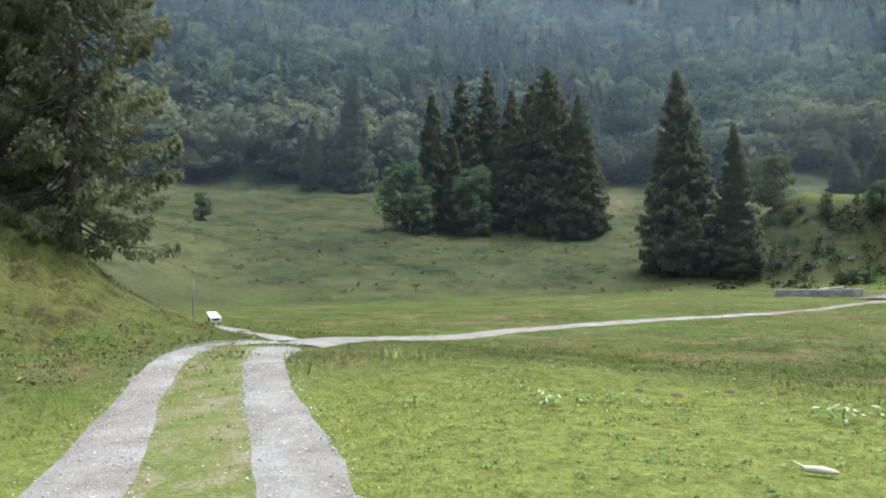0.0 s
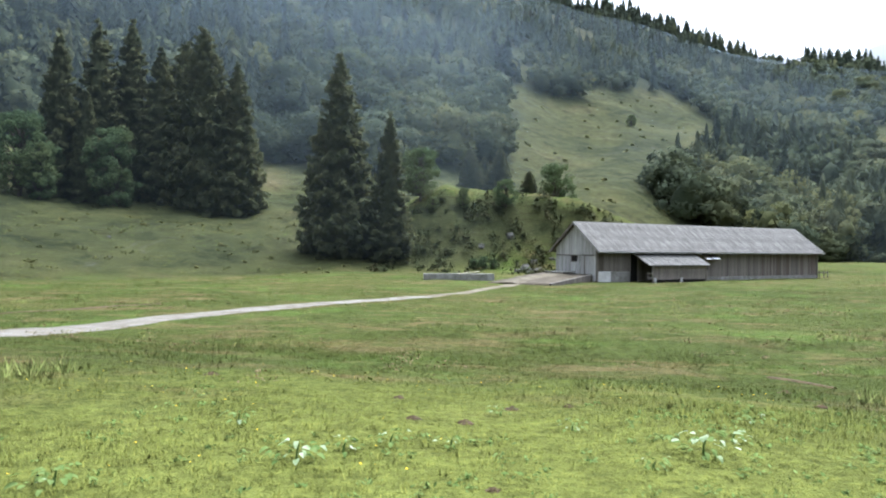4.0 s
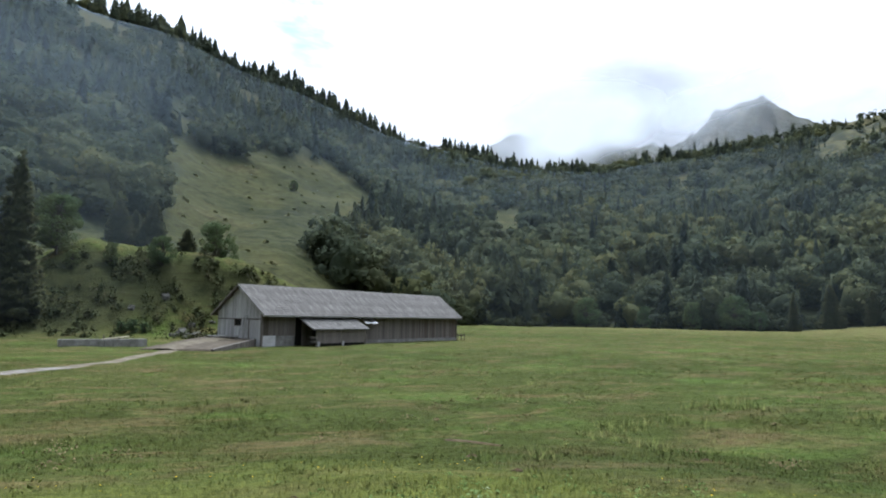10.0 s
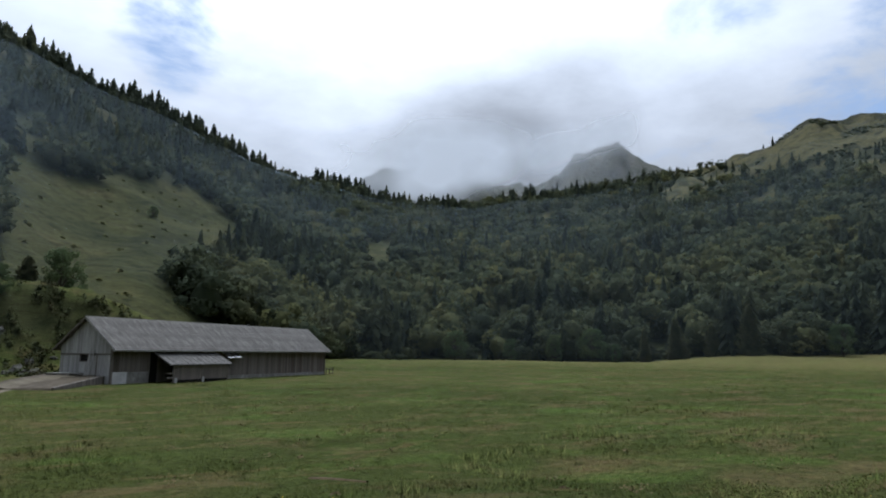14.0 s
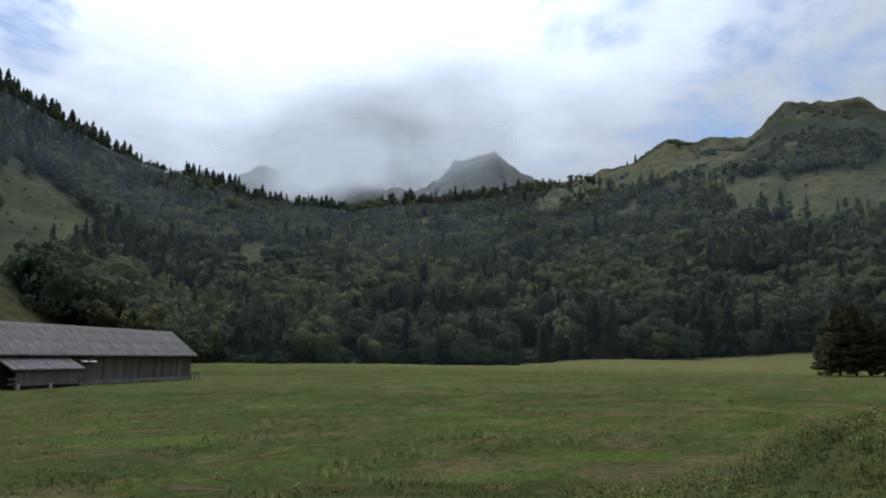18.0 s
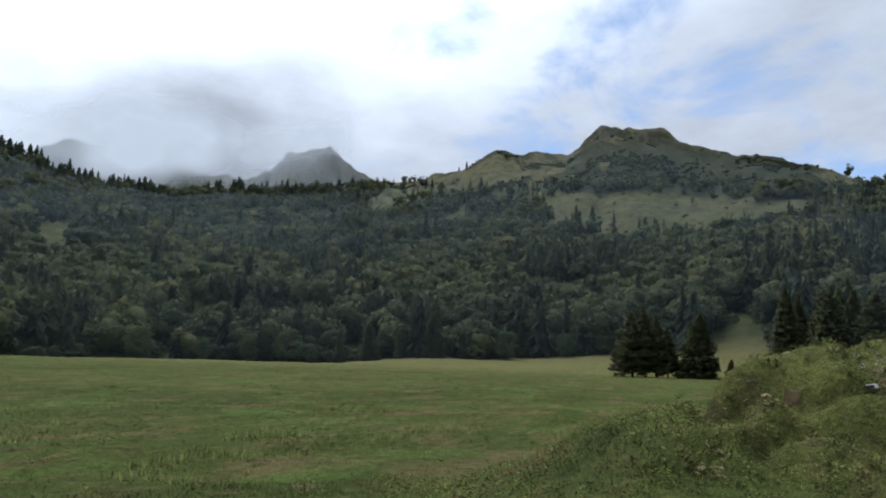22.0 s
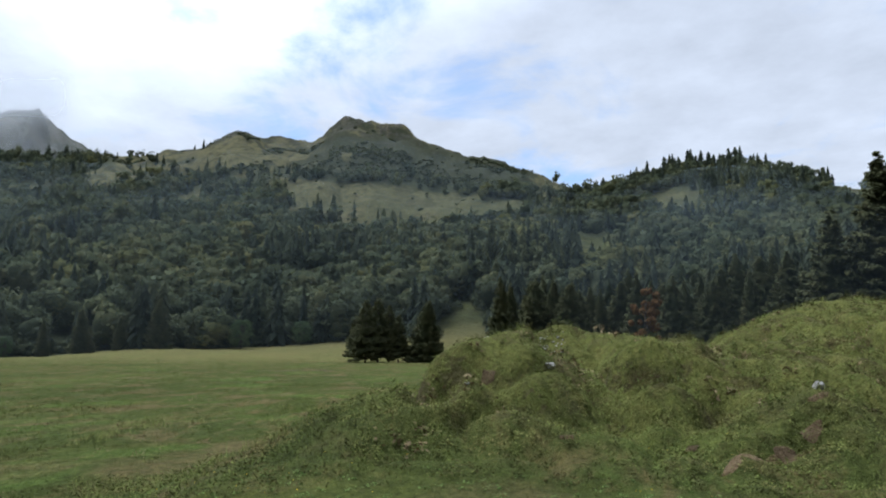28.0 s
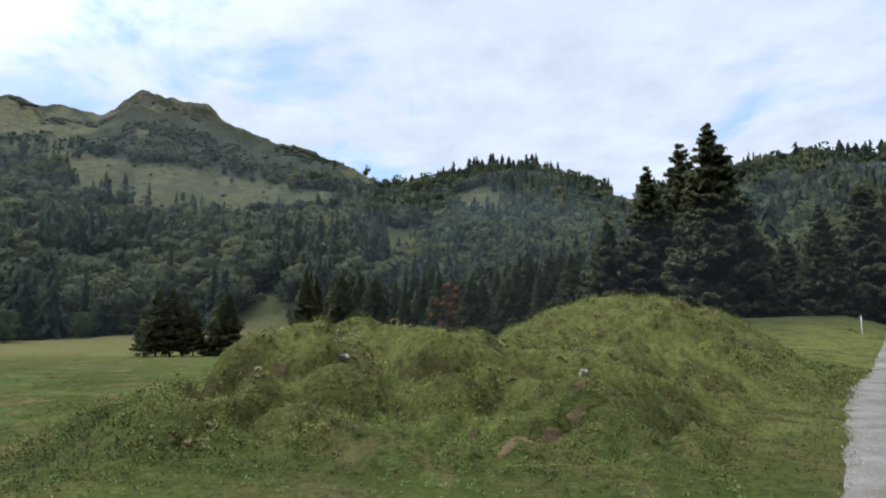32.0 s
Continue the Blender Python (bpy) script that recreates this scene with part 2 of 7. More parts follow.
def mounds(x, y):
    az, r = polar(x, y)
    d = r - 18.2
    z = np.interp(az, NEAR_MOUND[:, 0], NEAR_MOUND[:, 1]) * np.exp(-np.abs(d / np.where(d < 0, 5.4, 4.2)) ** 2.1)
    d = r - 32
    z = z + np.interp(az, FAR_MOUND[:, 0], FAR_MOUND[:, 1]) * np.exp(-np.abs(d / np.where(d < 0, 8.0, 9.0)) ** 2.2)
    for a, rr, size, h in HUMMOCKS:
        cx, cy = at(a, rr)
        z = z + bump(x, y, cx, cy, size * 1.1, size * 0.95, a + 90, h * 1.15, 2.5)
    z = z + bump(x, y, 13.9, 1.5, 3.4, 3.0, 0, 0.36)
    z = z + bump(x, y, 11.4, 2.4, 2.4, 2.2, 0, 0.28)
    z = z + bump(x, y, 14.6, -2.3, 1.8, 1.5, 0, 0.3)
    z = z + bump(x, y, 12.9, 0.5, 2.0, 1.7, 0, 0.3)
    z = z + bump(x, y, 12.6, -6.4, 1.2, 1.6, 0, 0.3)
    return z


def hummocks(x, y):
    """Trodden tussocks of the rough pasture between the mounds."""
    az, r = polar(x, y)
    where = smooth(-66, -80, az) * smooth(-130, -122, az) * smooth(8.0, 12.0, r) * (1 - smooth(38, 50, r))
    where = where * (1 - 0.75 * np.exp(-((r - 18.2) / 2.4) ** 2) * smooth(-108, -103, az))
    n = np.clip(np.abs(fbm(x, y, 2.6, 2, 18, 0.35)) * 2.6, 0, 1)
    big = 0.5 * (1 - (1 - n) ** 2) - 0.27
    n = np.clip(np.abs(fbm(x, y, 1.3, 2, 28, 0.4)) * 2.6, 0, 1)
    small = 0.4 * (1 - (1 - n) ** 2) - 0.2 + fbm(x, y, 0.6, 2, 29) * 0.1
    left = smooth(56, 61, az) * smooth(14, 20, r) * (1 - smooth(45, 60, r))
    u = (r + 2.2 * fbm(x, y, 3.5, 3, 77)) / 0.8
    u = u - np.floor(u)
    tread = np.where(u < 0.72, u / 0.72, (1 - u) / 0.28) * np.clip(fbm(x, y, 1.9, 2, 78) * 2.5 + 0.45, 0, 1)
    return where * (0.5 * big + 1.25 * small + 0.15 * (0.5 - tread) * (r < 30)) + 1.15 * left * (big + small)


def height(x, y, rough=True):
    x, y = np.asarray(x, float), np.asarray(y, float)
    az, r = polar(x, y)
    def col(k):
        return np.interp(az, LAND[:, 0], LAND[:, k])
    foot, foot_z, mid, mid_el, ridge = (col(k) for k in range(1, 6))
    crag = fbm(x, y, 24, 4, 55, 0.6) * np.interp(az, [-115, -100, -97, -60, -50], [0.1, 0.3, 0.55, 0.55, 0.2])
    ridge_z = 1.6 + ridge * np.tan(np.radians(np.interp(az, SKY[:, 0], SKY[:, 1])))
    mid_z = 1.6 + mid * np.tan(np.radians(mid_el))
    t0, t1 = np.interp(az, TERRACE[:, 0], TERRACE[:, 1]), np.interp(az, TERRACE[:, 0], TERRACE[:, 2])
    s = np.clip((r - t0) / (t1 - t0), 0, 1)
    z = -1.2 * s * s * (3 - 2 * s)
    s = np.clip((r / foot - 0.55) / 0.45, 0, 1)
    z = z + (foot_z + 1.2) * s * s
    a = np.clip((r - foot) / (mid - foot), 0, 1)
    z = np.where(r > foot, foot_z + (mid_z - foot_z) * a ** 1.06, z)
    b = np.clip((r - mid) / (ridge - mid), 0, 1)
    # the summit stands on a band of crags
    cliff = 0.045 * smooth(-74.5, -76.6, az) * smooth(-84.5, -81.8, az) + 0.025 * smooth(-64.5, -66.5, az) * smooth(-74, -70, az)
    b = b ** 1.1 * (1 - cliff) + cliff * smooth(0.9, 0.965, b + fbm(x, y, 28, 4, 57, 0.6) * 0.12)
    z = np.where(r > mid, mid_z + (ridge_z - mid_z) * b, z)
    z = z + np.radians(crag) * ridge * smooth(0.86, 1.0, r / ridge)
    over = np.maximum(r - ridge, 0)
    z = z - 0.35 * np.minimum(over, 500) + 0.0 * over
    # knoll beside the barn
    k = np.interp(az, KNOLL[:, 0], KNOLL[:, 1])
    d = r - 102
    shape = np.exp(-np.abs(d / np.where(d < 0, 10.0, 15.0)) ** 2.6)
    z = z + k * shape
    # level pasture behind the far mound
    z = z + 4.3 * smooth(34, 72, r) * smooth(-115, -122, az) * smooth(-142, -131, az) * (1 - smooth(95, 130, r))
    # bank beside the track
    z = z + bump(x, y, -29.5, 10.5, 9.0, 6.5, 0, 5.2, 3.0)
    z = z + mounds(x, y)
    if rough:
        z = z + np.clip(k / 6, 0, 1) * np.exp(-((r - 95) / 7.0) ** 2) * (np.abs(fbm(x, y, 5.0, 4, 23, 0.6)) * 2.6 - 0.6)
        gully = (0.5 - np.abs(fbm(az * 14, r * 0.25, 60, 4, 51))) * smooth(0.4, 0.7, r / ridge) * smooth(-50, -60, az)
        z = z + gully * np.minimum(0.03 * r, 30) * (1 - 0.85 * smooth(0.9, 1.0, r / ridge))
        slope = smooth(0, 25, r - foot)
        z = z + slope * fbm(x, y, 9, 3, 3) * 1.4 * smooth(60, 100, r) * (1 - smooth(250, 500, r))
        z = z + smooth(150, 500, r) * fbm(x, y, 70, 4, 5) * np.minimum(r * 0.022, 14) * (1 - 0.7 * smooth(0.85, 1.0, r / ridge))
        z = z + slope * (1 - smooth(140, 210, r)) * smooth(60, 95, r) * fbm(x, y * 1.3, 2.4, 3, 13) * 0.7
        z = z + hummocks(x, y)
        z = z + fbm(x, y, 2.6, 3, 9) * 0.10 * smooth(2.5, 8, r)
    return z


def ground(x, y):
    return float(height(np.array([x]), np.array([y]))[0])


# ---------------------------------------------------------------- mesh helpers
def mesh_np(name, verts, faces, mats=(), smooth_shade=False, normals=None):
    """A mesh from numpy vertices and an (n, 3 or 4) array of faces."""
    me = bpy.data.meshes.new(name)
    faces = np.asarray(faces, np.int32)
    n, k = faces.shape
    me.vertices.add(len(verts))
    me.vertices.foreach_set("co", np.asarray(verts, np.float32).ravel())
    me.loops.add(n * k)
    me.loops.foreach_set("vertex_index", faces.ravel())
    me.polygons.add(n)
    me.polygons.foreach_set("loop_start", np.arange(0, n * k, k, dtype=np.int32))
    if smooth_shade:
        me.polygons.foreach_set("use_smooth", np.ones(n, bool))
    me.update(calc_edges=True)
    for m in mats:
        me.materials.append(m)
    if normals is not None:
        me.polygons.foreach_set("use_smooth", np.ones(n, bool))
        me.normals_split_custom_set_from_vertices(np.asarray(normals, np.float32).tolist())
    return me


def part(name, bm, material, parent, label=""):
    me = bpy.data.meshes.new(name)
    bm.to_mesh(me)
    bm.free()
    me.materials.append(material)
    ob = new(name, me)
    ob.parent = parent
    if label:
        tagged(ob, label)
    return ob


def box(bm, x0, x1, y0, y1, z0, z1):
    v = [bm.verts.new(p) for p in ((x0, y0, z0), (x1, y0, z0), (x1, y1, z0), (x0, y1, z0), (x0, y0, z1), (x1, y0, z1), (x1, y1, z1), (x0, y1, z1))]
    for f in ((0, 3, 2, 1), (4, 5, 6, 7), (0, 1, 5, 4), (1, 2, 6, 5), (2, 3, 7, 6), (3, 0, 4, 7)):
        bm.faces.new([v[i] for i in f])
    return v


def box_bm(x0, x1, y0, y1, z0, z1, bevel=0.0):
    bm = bmesh.new()
    box(bm, x0, x1, y0, y1, z0, z1)
    if bevel:
        bmesh.ops.bevel(bm, geom=bm.edges[:], offset=bevel, segments=1, affect="EDGES")
    return bm


def prism_bm(outline, y0, y1):
    """An x-z outline pushed from y0 to y1."""
    bm = bmesh.new()
    a = [bm.verts.new((x, y0, z)) for x, z in outline]
    b = [bm.verts.new((x, y1, z)) for x, z in outline]
    bm.faces.new(a)
    bm.faces.new(b[::-1])
    n = len(a)
    for i in range(n):
        bm.faces.new((a[i], b[i], b[(i + 1) % n], a[(i + 1) % n]))
    bmesh.ops.recalc_face_normals(bm, faces=bm.faces[:])
    return bm


# ---------------------------------------------------------------- materials
def material(name, base, rough=0.85, spec=0.3):
    m = bpy.data.materials.new(name)
    m.use_nodes = True
    nt = m.node_tree
    b = nt.nodes["Principled BSDF"]
    b.inputs["Base Color"].default_value = (*base, 1)
    b.inputs["Roughness"].default_value = rough
    b.inputs["Specular IOR Level"].default_value = spec
    return m, nt, b


def noise_node(nt, scale, detail=4, rough=0.6, vector=None, distort=0.0):
    n = nt.nodes.new("ShaderNodeTexNoise")
    n.inputs["Scale"].default_value, n.inputs["Detail"].default_value = scale, detail
    n.inputs["Roughness"].default_value, n.inputs["Distortion"].default_value = rough, distort
    if vector is not None:
        nt.links.new(vector, n.inputs["Vector"])
    return n


def ramp(nt, fac, stops):
    r = nt.nodes.new("ShaderNodeValToRGB")
    e = r.color_ramp.elements
    while len(e) < len(stops):
        e.new(0.5)
    for el, (p, c) in zip(e, stops):
        el.position, el.color = p, (*c, 1)
    nt.links.new(fac, r.inputs["Fac"])
    return r.outputs["Color"]


def blend(nt, fac, a, b, mode="MIX"):
    m = nt.nodes.new("ShaderNodeMix")
    m.data_type, m.blend_type = "RGBA", mode
    for sock, val in (("Factor", fac), ("A", a), ("B", b)):
        if isinstance(val, (float, int)):
            m.inputs[sock].default_value = val
        elif isinstance(val, tuple):
            m.inputs[sock].default_value = (*val, 1)
        else:
            nt.links.new(val, m.inputs[sock])
    return m.outputs["Result"]


def position(nt, stretch=None):
    g = nt.nodes.new("ShaderNodeNewGeometry")
    if stretch is None:
        return g.outputs["Position"]
    v = nt.nodes.new("ShaderNodeVectorMath")
    v.operation = "MULTIPLY"
    v.inputs[1].default_value = stretch
    nt.links.new(g.outputs["Position"], v.inputs[0])
    return v.outputs[0]


def local(nt, stretch=(1, 1, 1)):
    t = nt.nodes.new("ShaderNodeTexCoord")
    v = nt.nodes.new("ShaderNodeVectorMath")
    v.operation = "MULTIPLY"
    v.inputs[1].default_value = stretch
    nt.links.new(t.outputs["Object"], v.inputs[0])
    return v.outputs[0]


def bumped(nt, b, fac, strength, distance=0.02):
    n = nt.nodes.new("ShaderNodeBump")
    n.inputs["Strength"].default_value, n.inputs["Distance"].default_value = strength, distance
    nt.links.new(fac, n.inputs["Height"])
    nt.links.new(n.outputs[0], b.inputs["Normal"])


def grass_colour(nt):
    pos = position(nt)
    big = noise_node(nt, 0.035, 4, 0.6, pos, 0.6)
    mid = noise_node(nt, 0.22, 5, 0.65, position(nt, (1, 1.6, 1)))
    fine = noise_node(nt, 3.0, 5, 0.7, pos)
    c = ramp(nt, big.outputs["Fac"], [(0.3, GRASS_A), (0.52, GRASS_B), (0.72, GRASS_C)])
    dry = ramp(nt, mid.outputs["Fac"], [(0.5, (0, 0, 0)), (0.68, (0.75, 0.75, 0.75))])
    c = blend(nt, dry, c, GRASS_DRY)
    rusty = noise_node(nt, 0.5, 6, 0.72, position(nt, (0.55, 1.3, 1)), 0.5)
    c = blend(nt, ramp(nt, rusty.outputs["Fac"], [(0.54, (0, 0, 0)), (0.64, (0.6, 0.6, 0.6))]), c, (0.15, 0.11, 0.05))
    lush = noise_node(nt, 0.13, 5, 0.7, position(nt), 0.5)
    c = blend(nt, ramp(nt, lush.outputs["Fac"], [(0.52, (0, 0, 0)), (0.66, (0.6, 0.6, 0.6))]), c, (0.085, 0.135, 0.026))
    # short turf round the camera, its sunlit brightness put into the colour
    crop = nt.nodes.new("ShaderNodeVectorMath"); crop.operation = "DISTANCE"
    crop.inputs[1].default_value = (-0.5, 2.5, 0.0)
    nt.links.new(pos, crop.inputs[0])
    wob = nt.nodes.new("ShaderNodeMath"); wob.operation = "MULTIPLY_ADD"; wob.inputs[1].default_value = 9.0
    nt.links.new(mid.outputs["Fac"], wob.inputs[0]); nt.links.new(crop.outputs["Value"], wob.inputs[2])
    sunlit_lawn = nt.nodes.new("ShaderNodeMapRange")
    sunlit_lawn.inputs["From Min"].default_value, sunlit_lawn.inputs["From Max"].default_value = 14.0, 8.0
    nt.links.new(wob.outputs[0], sunlit_lawn.inputs["Value"])
    c = blend(nt, sunlit_lawn.outputs[0], c, (0.146, 0.162, 0.037))
    dark = ramp(nt, fine.outputs["Fac"], [(0.33, (0.7, 0.7, 0.7)), (0.62, (1.15, 1.15, 1.15))])
    return blend(nt, 1.0, c, dark, "MULTIPLY"), fine.outputs["Fac"]


GRASS_A, GRASS_B, GRASS_C, GRASS_DRY = (0.046, 0.063, 0.0145), (0.062, 0.076, 0.018), (0.084, 0.081, 0.025), (0.13, 0.101, 0.046)


def mat_ground():
    m, nt, b = material("meadow_turf", (0.1, 0.14, 0.03), 0.95, 0.05)
    c, fine = grass_colour(nt)
    # high pasture: olive and brown turf with dark dwarf shrubs
    pos = nt.nodes.new("ShaderNodeSeparateXYZ")
    nt.links.new(position(nt), pos.inputs[0])
    n = noise_node(nt, 0.018, 7, 0.7, position(nt), 0.5)
    alp = ramp(nt, n.outputs["Fac"], [(0.36, (0.026, 0.032, 0.016)), (0.46, (0.04, 0.047, 0.02)), (0.57, (0.056, 0.06, 0.025)), (0.7, (0.082, 0.073, 0.036))])
    high = nt.nodes.new("ShaderNodeMapRange")
    high.inputs["From Min"].default_value, high.inputs["From Max"].default_value = -0.6, 4.5
    nt.links.new(pos.outputs["Z"], high.inputs["Value"])
    heath = nt.nodes.new("ShaderNodeAttribute")
    heath.attribute_name = "heath"
    spot = noise_node(nt, 0.09, 6, 0.72, position(nt, (1, 1, 1.5)), 0.6)
    speck = nt.nodes.new("ShaderNodeMath"); speck.operation = "MULTIPLY_ADD"; speck.inputs[1].default_value = 0.3
    nt.links.new(heath.outputs["Fac"], speck.inputs[0]); nt.links.new(spot.outputs["Fac"], speck.inputs[2])
    scrub = ramp(nt, speck.outputs[0], [(0.5, (0, 0, 0)), (0.62, (0.92, 0.92, 0.92))])
    upper = nt.nodes.new("ShaderNodeMapRange")
    upper.inputs["From Min"].default_value, upper.inputs["From Max"].default_value = 90, 190
    nt.links.new(pos.outputs["Z"], upper.inputs["Value"])
    alp = blend(nt, upper.outputs[0], alp, blend(nt, scrub, blend(nt, 0.55, alp, (0.13, 0.118, 0.06)), (0.026, 0.032, 0.018)))
    crag = noise_node(nt, 0.045, 7, 0.75, position(nt, (1, 1, 2.5)), 0.8)
    peak = nt.nodes.new("ShaderNodeMapRange")
    peak.inputs["From Min"].default_value, peak.inputs["From Max"].default_value = 215, 330
    peak.inputs["To Max"].default_value = 0.14
    nt.links.new(pos.outputs["Z"], peak.inputs["Value"])
    bare = nt.nodes.new("ShaderNodeMath"); bare.operation = "ADD"
    nt.links.new(peak.outputs[0], bare.inputs[0]); nt.links.new(crag.outputs["Fac"], bare.inputs[1])
    crags = ramp(nt, noise_node(nt, 0.2, 5, 0.7, position(nt)).outputs["Fac"], [(0.35, (0.034, 0.034, 0.03)), (0.65, (0.1, 0.096, 0.085))])
    alp = blend(nt, ramp(nt, bare.outputs[0], [(0.62, (0, 0, 0)), (0.72, (0.9, 0.9, 0.9))]), alp, crags)
    past = nt.nodes.new("ShaderNodeAttribute")
    past.attribute_name = "pasture"
    both = nt.nodes.new("ShaderNodeMath"); both.operation = "ADD"; both.use_clamp = True
    nt.links.new(high.outputs[0], both.inputs[0]); nt.links.new(past.outputs["Fac"], both.inputs[1])
    c = blend(nt, both.outputs[0], c, alp)
    tus = noise_node(nt, 0.16, 7, 0.74, position(nt, (1, 1, 2.2)), 0.4)
    alp_t = ramp(nt, tus.outputs["Fac"], [(0.36, (0.42, 0.44, 0.42)), (0.47, (0.88, 0.88, 0.86)), (0.62, (1.12, 1.08, 1.0))])
    c = blend(nt, both.outputs[0], c, blend(nt, 1.0, c, alp_t, "MULTIPLY"))
    # cattle steps along the slopes, their light and dark put into the colour
    step = noise_node(nt, 1.0, 6, 0.74, position(nt, (0.22, 0.22, 1.6)), 1.0)
    shade = ramp(nt, step.outputs["Fac"], [(0.34, (0.62, 0.58, 0.54)), (0.48, (0.96, 0.95, 0.93)), (0.66, (1.16, 1.12, 1.02))])
    rise = nt.nodes.new("ShaderNodeMapRange")
    rise.inputs["From Min"].default_value, rise.inputs["From Max"].default_value = -0.4, 3.5
    nt.links.new(pos.outputs["Z"], rise.inputs["Value"])
    c = blend(nt, rise.outputs[0], c, blend(nt, 1.0, c, shade, "MULTIPLY"))
    # dry hay meadow towards the valley's end
    east = nt.nodes.new("ShaderNodeMapRange"); east.interpolation_type = "SMOOTHSTEP"
    east.inputs["From Min"].default_value, east.inputs["From Max"].default_value = 95, 190
    east.inputs["To Max"].default_value = 0.75
    nt.links.new(pos.outputs["X"], east.inputs["Value"])
    flat = nt.nodes.new("ShaderNodeMapRange")
    flat.inputs["From Min"].default_value, flat.inputs["From Max"].default_value = 14, 5
    nt.links.new(pos.outputs["Z"], flat.inputs["Value"])
    hay = nt.nodes.new("ShaderNodeMath"); hay.operation = "MULTIPLY"
    nt.links.new(east.outputs[0], hay.inputs[0]); nt.links.new(flat.outputs[0], hay.inputs[1])
    c = blend(nt, hay.outputs[0], c, blend(nt, 0.5, c, (0.165, 0.14, 0.056)))
    # mossy, browner turf of the trodden mounds
    rx = nt.nodes.new("ShaderNodeMapRange"); rx.interpolation_type = "SMOOTHSTEP"
    rx.inputs["From Min"].default_value, rx.inputs["From Max"].default_value = 8.5, 13
    nt.links.new(pos.outputs["X"], rx.inputs["Value"])
    ry = nt.nodes.new("ShaderNodeMapRange"); ry.interpolation_type = "SMOOTHSTEP"
    ry.inputs["From Min"].default_value, ry.inputs["From Max"].default_value = 5.0, 0.5
    nt.links.new(pos.outputs["Y"], ry.inputs["Value"])
    rz = nt.nodes.new("ShaderNodeMapRange"); rz.interpolation_type = "SMOOTHSTEP"
    rz.inputs["From Min"].default_value, rz.inputs["From Max"].default_value = 48, 38
    nt.links.new(pos.outputs["X"], rz.inputs["Value"])
    mossy = nt.nodes.new("ShaderNodeMath"); mossy.operation = "MULTIPLY"
    nt.links.new(rx.outputs[0], mossy.inputs[0]); nt.links.new(ry.outputs[0], mossy.inputs[1])
    moss2 = nt.nodes.new("ShaderNodeMath"); moss2.operation = "MULTIPLY"
    nt.links.new(mossy.outputs[0], moss2.inputs[0]); nt.links.new(rz.outputs[0], moss2.inputs[1])
    moss = ramp(nt, noise_node(nt, 0.9, 6, 0.72, position(nt)).outputs["Fac"], [(0.34, (0.058, 0.044, 0.024)), (0.42, (0.084, 0.078, 0.028)), (0.52, (0.108, 0.118, 0.032)), (0.7, (0.15, 0.142, 0.046))])
    lx = nt.nodes.new("ShaderNodeMapRange"); lx.interpolation_type = "SMOOTHSTEP"
    lx.inputs["From Min"].default_value, lx.inputs["From Max"].default_value = -13.5, -18
    nt.links.new(pos.outputs["X"], lx.inputs["Value"])
    ly = nt.nodes.new("ShaderNodeMapRange"); ly.interpolation_type = "SMOOTHSTEP"
    ly.inputs["From Min"].default_value, ly.inputs["From Max"].default_value = 24, 17
    nt.links.new(pos.outputs["Y"], ly.inputs["Value"])
    bank = nt.nodes.new("ShaderNodeMath"); bank.operation = "MULTIPLY"
    nt.links.new(lx.outputs[0], bank.inputs[0]); nt.links.new(ly.outputs[0], bank.inputs[1])
    c = blend(nt, bank.outputs[0], c, blend(nt, 1.0, moss, (0.72, 0.72, 0.72), "MULTIPLY"))
    c = blend(nt, moss2.outputs[0], c, moss)
    # bare earth and rock on steep faces
    g = nt.nodes.new("ShaderNodeNewGeometry")
    sep = nt.nodes.new("ShaderNodeSeparateXYZ")
    nt.links.new(g.outputs["True Normal"], sep.inputs[0])
    patch = noise_node(nt, 2.6, 6, 0.78, position(nt))
    mul = nt.nodes.new("ShaderNodeMath"); mul.operation = "MULTIPLY_ADD"
    mul.inputs[1].default_value = -1.4
    nt.links.new(patch.outputs["Fac"], mul.inputs[0]); nt.links.new(sep.outputs["Z"], mul.inputs[2])
    lift = nt.nodes.new("ShaderNodeMath"); lift.operation = "ADD"; lift.inputs[1].default_value = 0.68
    trod = nt.nodes.new("ShaderNodeMath"); trod.operation = "MULTIPLY_ADD"; trod.inputs[1].default_value = -0.07
    nt.links.new(moss2.outputs[0], trod.inputs[0]); nt.links.new(mul.outputs[0], trod.inputs[2])
    nt.links.new(trod.outputs[0], lift.inputs[0])
    steep = ramp(nt, lift.outputs[0], [(0.22, (0.75, 0.75, 0.75)), (0.34, (0, 0, 0))])
    stony = ramp(nt, noise_node(nt, 0.25, 5, 0.7, position(nt)).outputs["Fac"], [(0.35, (0.075, 0.055, 0.035)), (0.52, (0.115, 0.09, 0.056)), (0.68, (0.17, 0.142, 0.105))])
    stony = blend(nt, moss2.outputs[0], stony, ramp(nt, patch.outputs["Fac"], [(0.4, (0.046, 0.038, 0.019)), (0.65, (0.085, 0.072, 0.034))]))
    tuft = noise_node(nt, 9.0, 5, 0.75, position(nt, (1, 1, 0.5)))
    c = blend(nt, 1.0, c, ramp(nt, tuft.outputs["Fac"], [(0.34, (0.62, 0.64, 0.6)), (0.5, (0.98, 0.98, 0.98)), (0.68, (1.3, 1.25, 1.15))]), "MULTIPLY")
    # ground darkened wherever the woods stand, to close gaps between trees
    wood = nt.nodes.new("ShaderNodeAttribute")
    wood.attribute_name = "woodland"
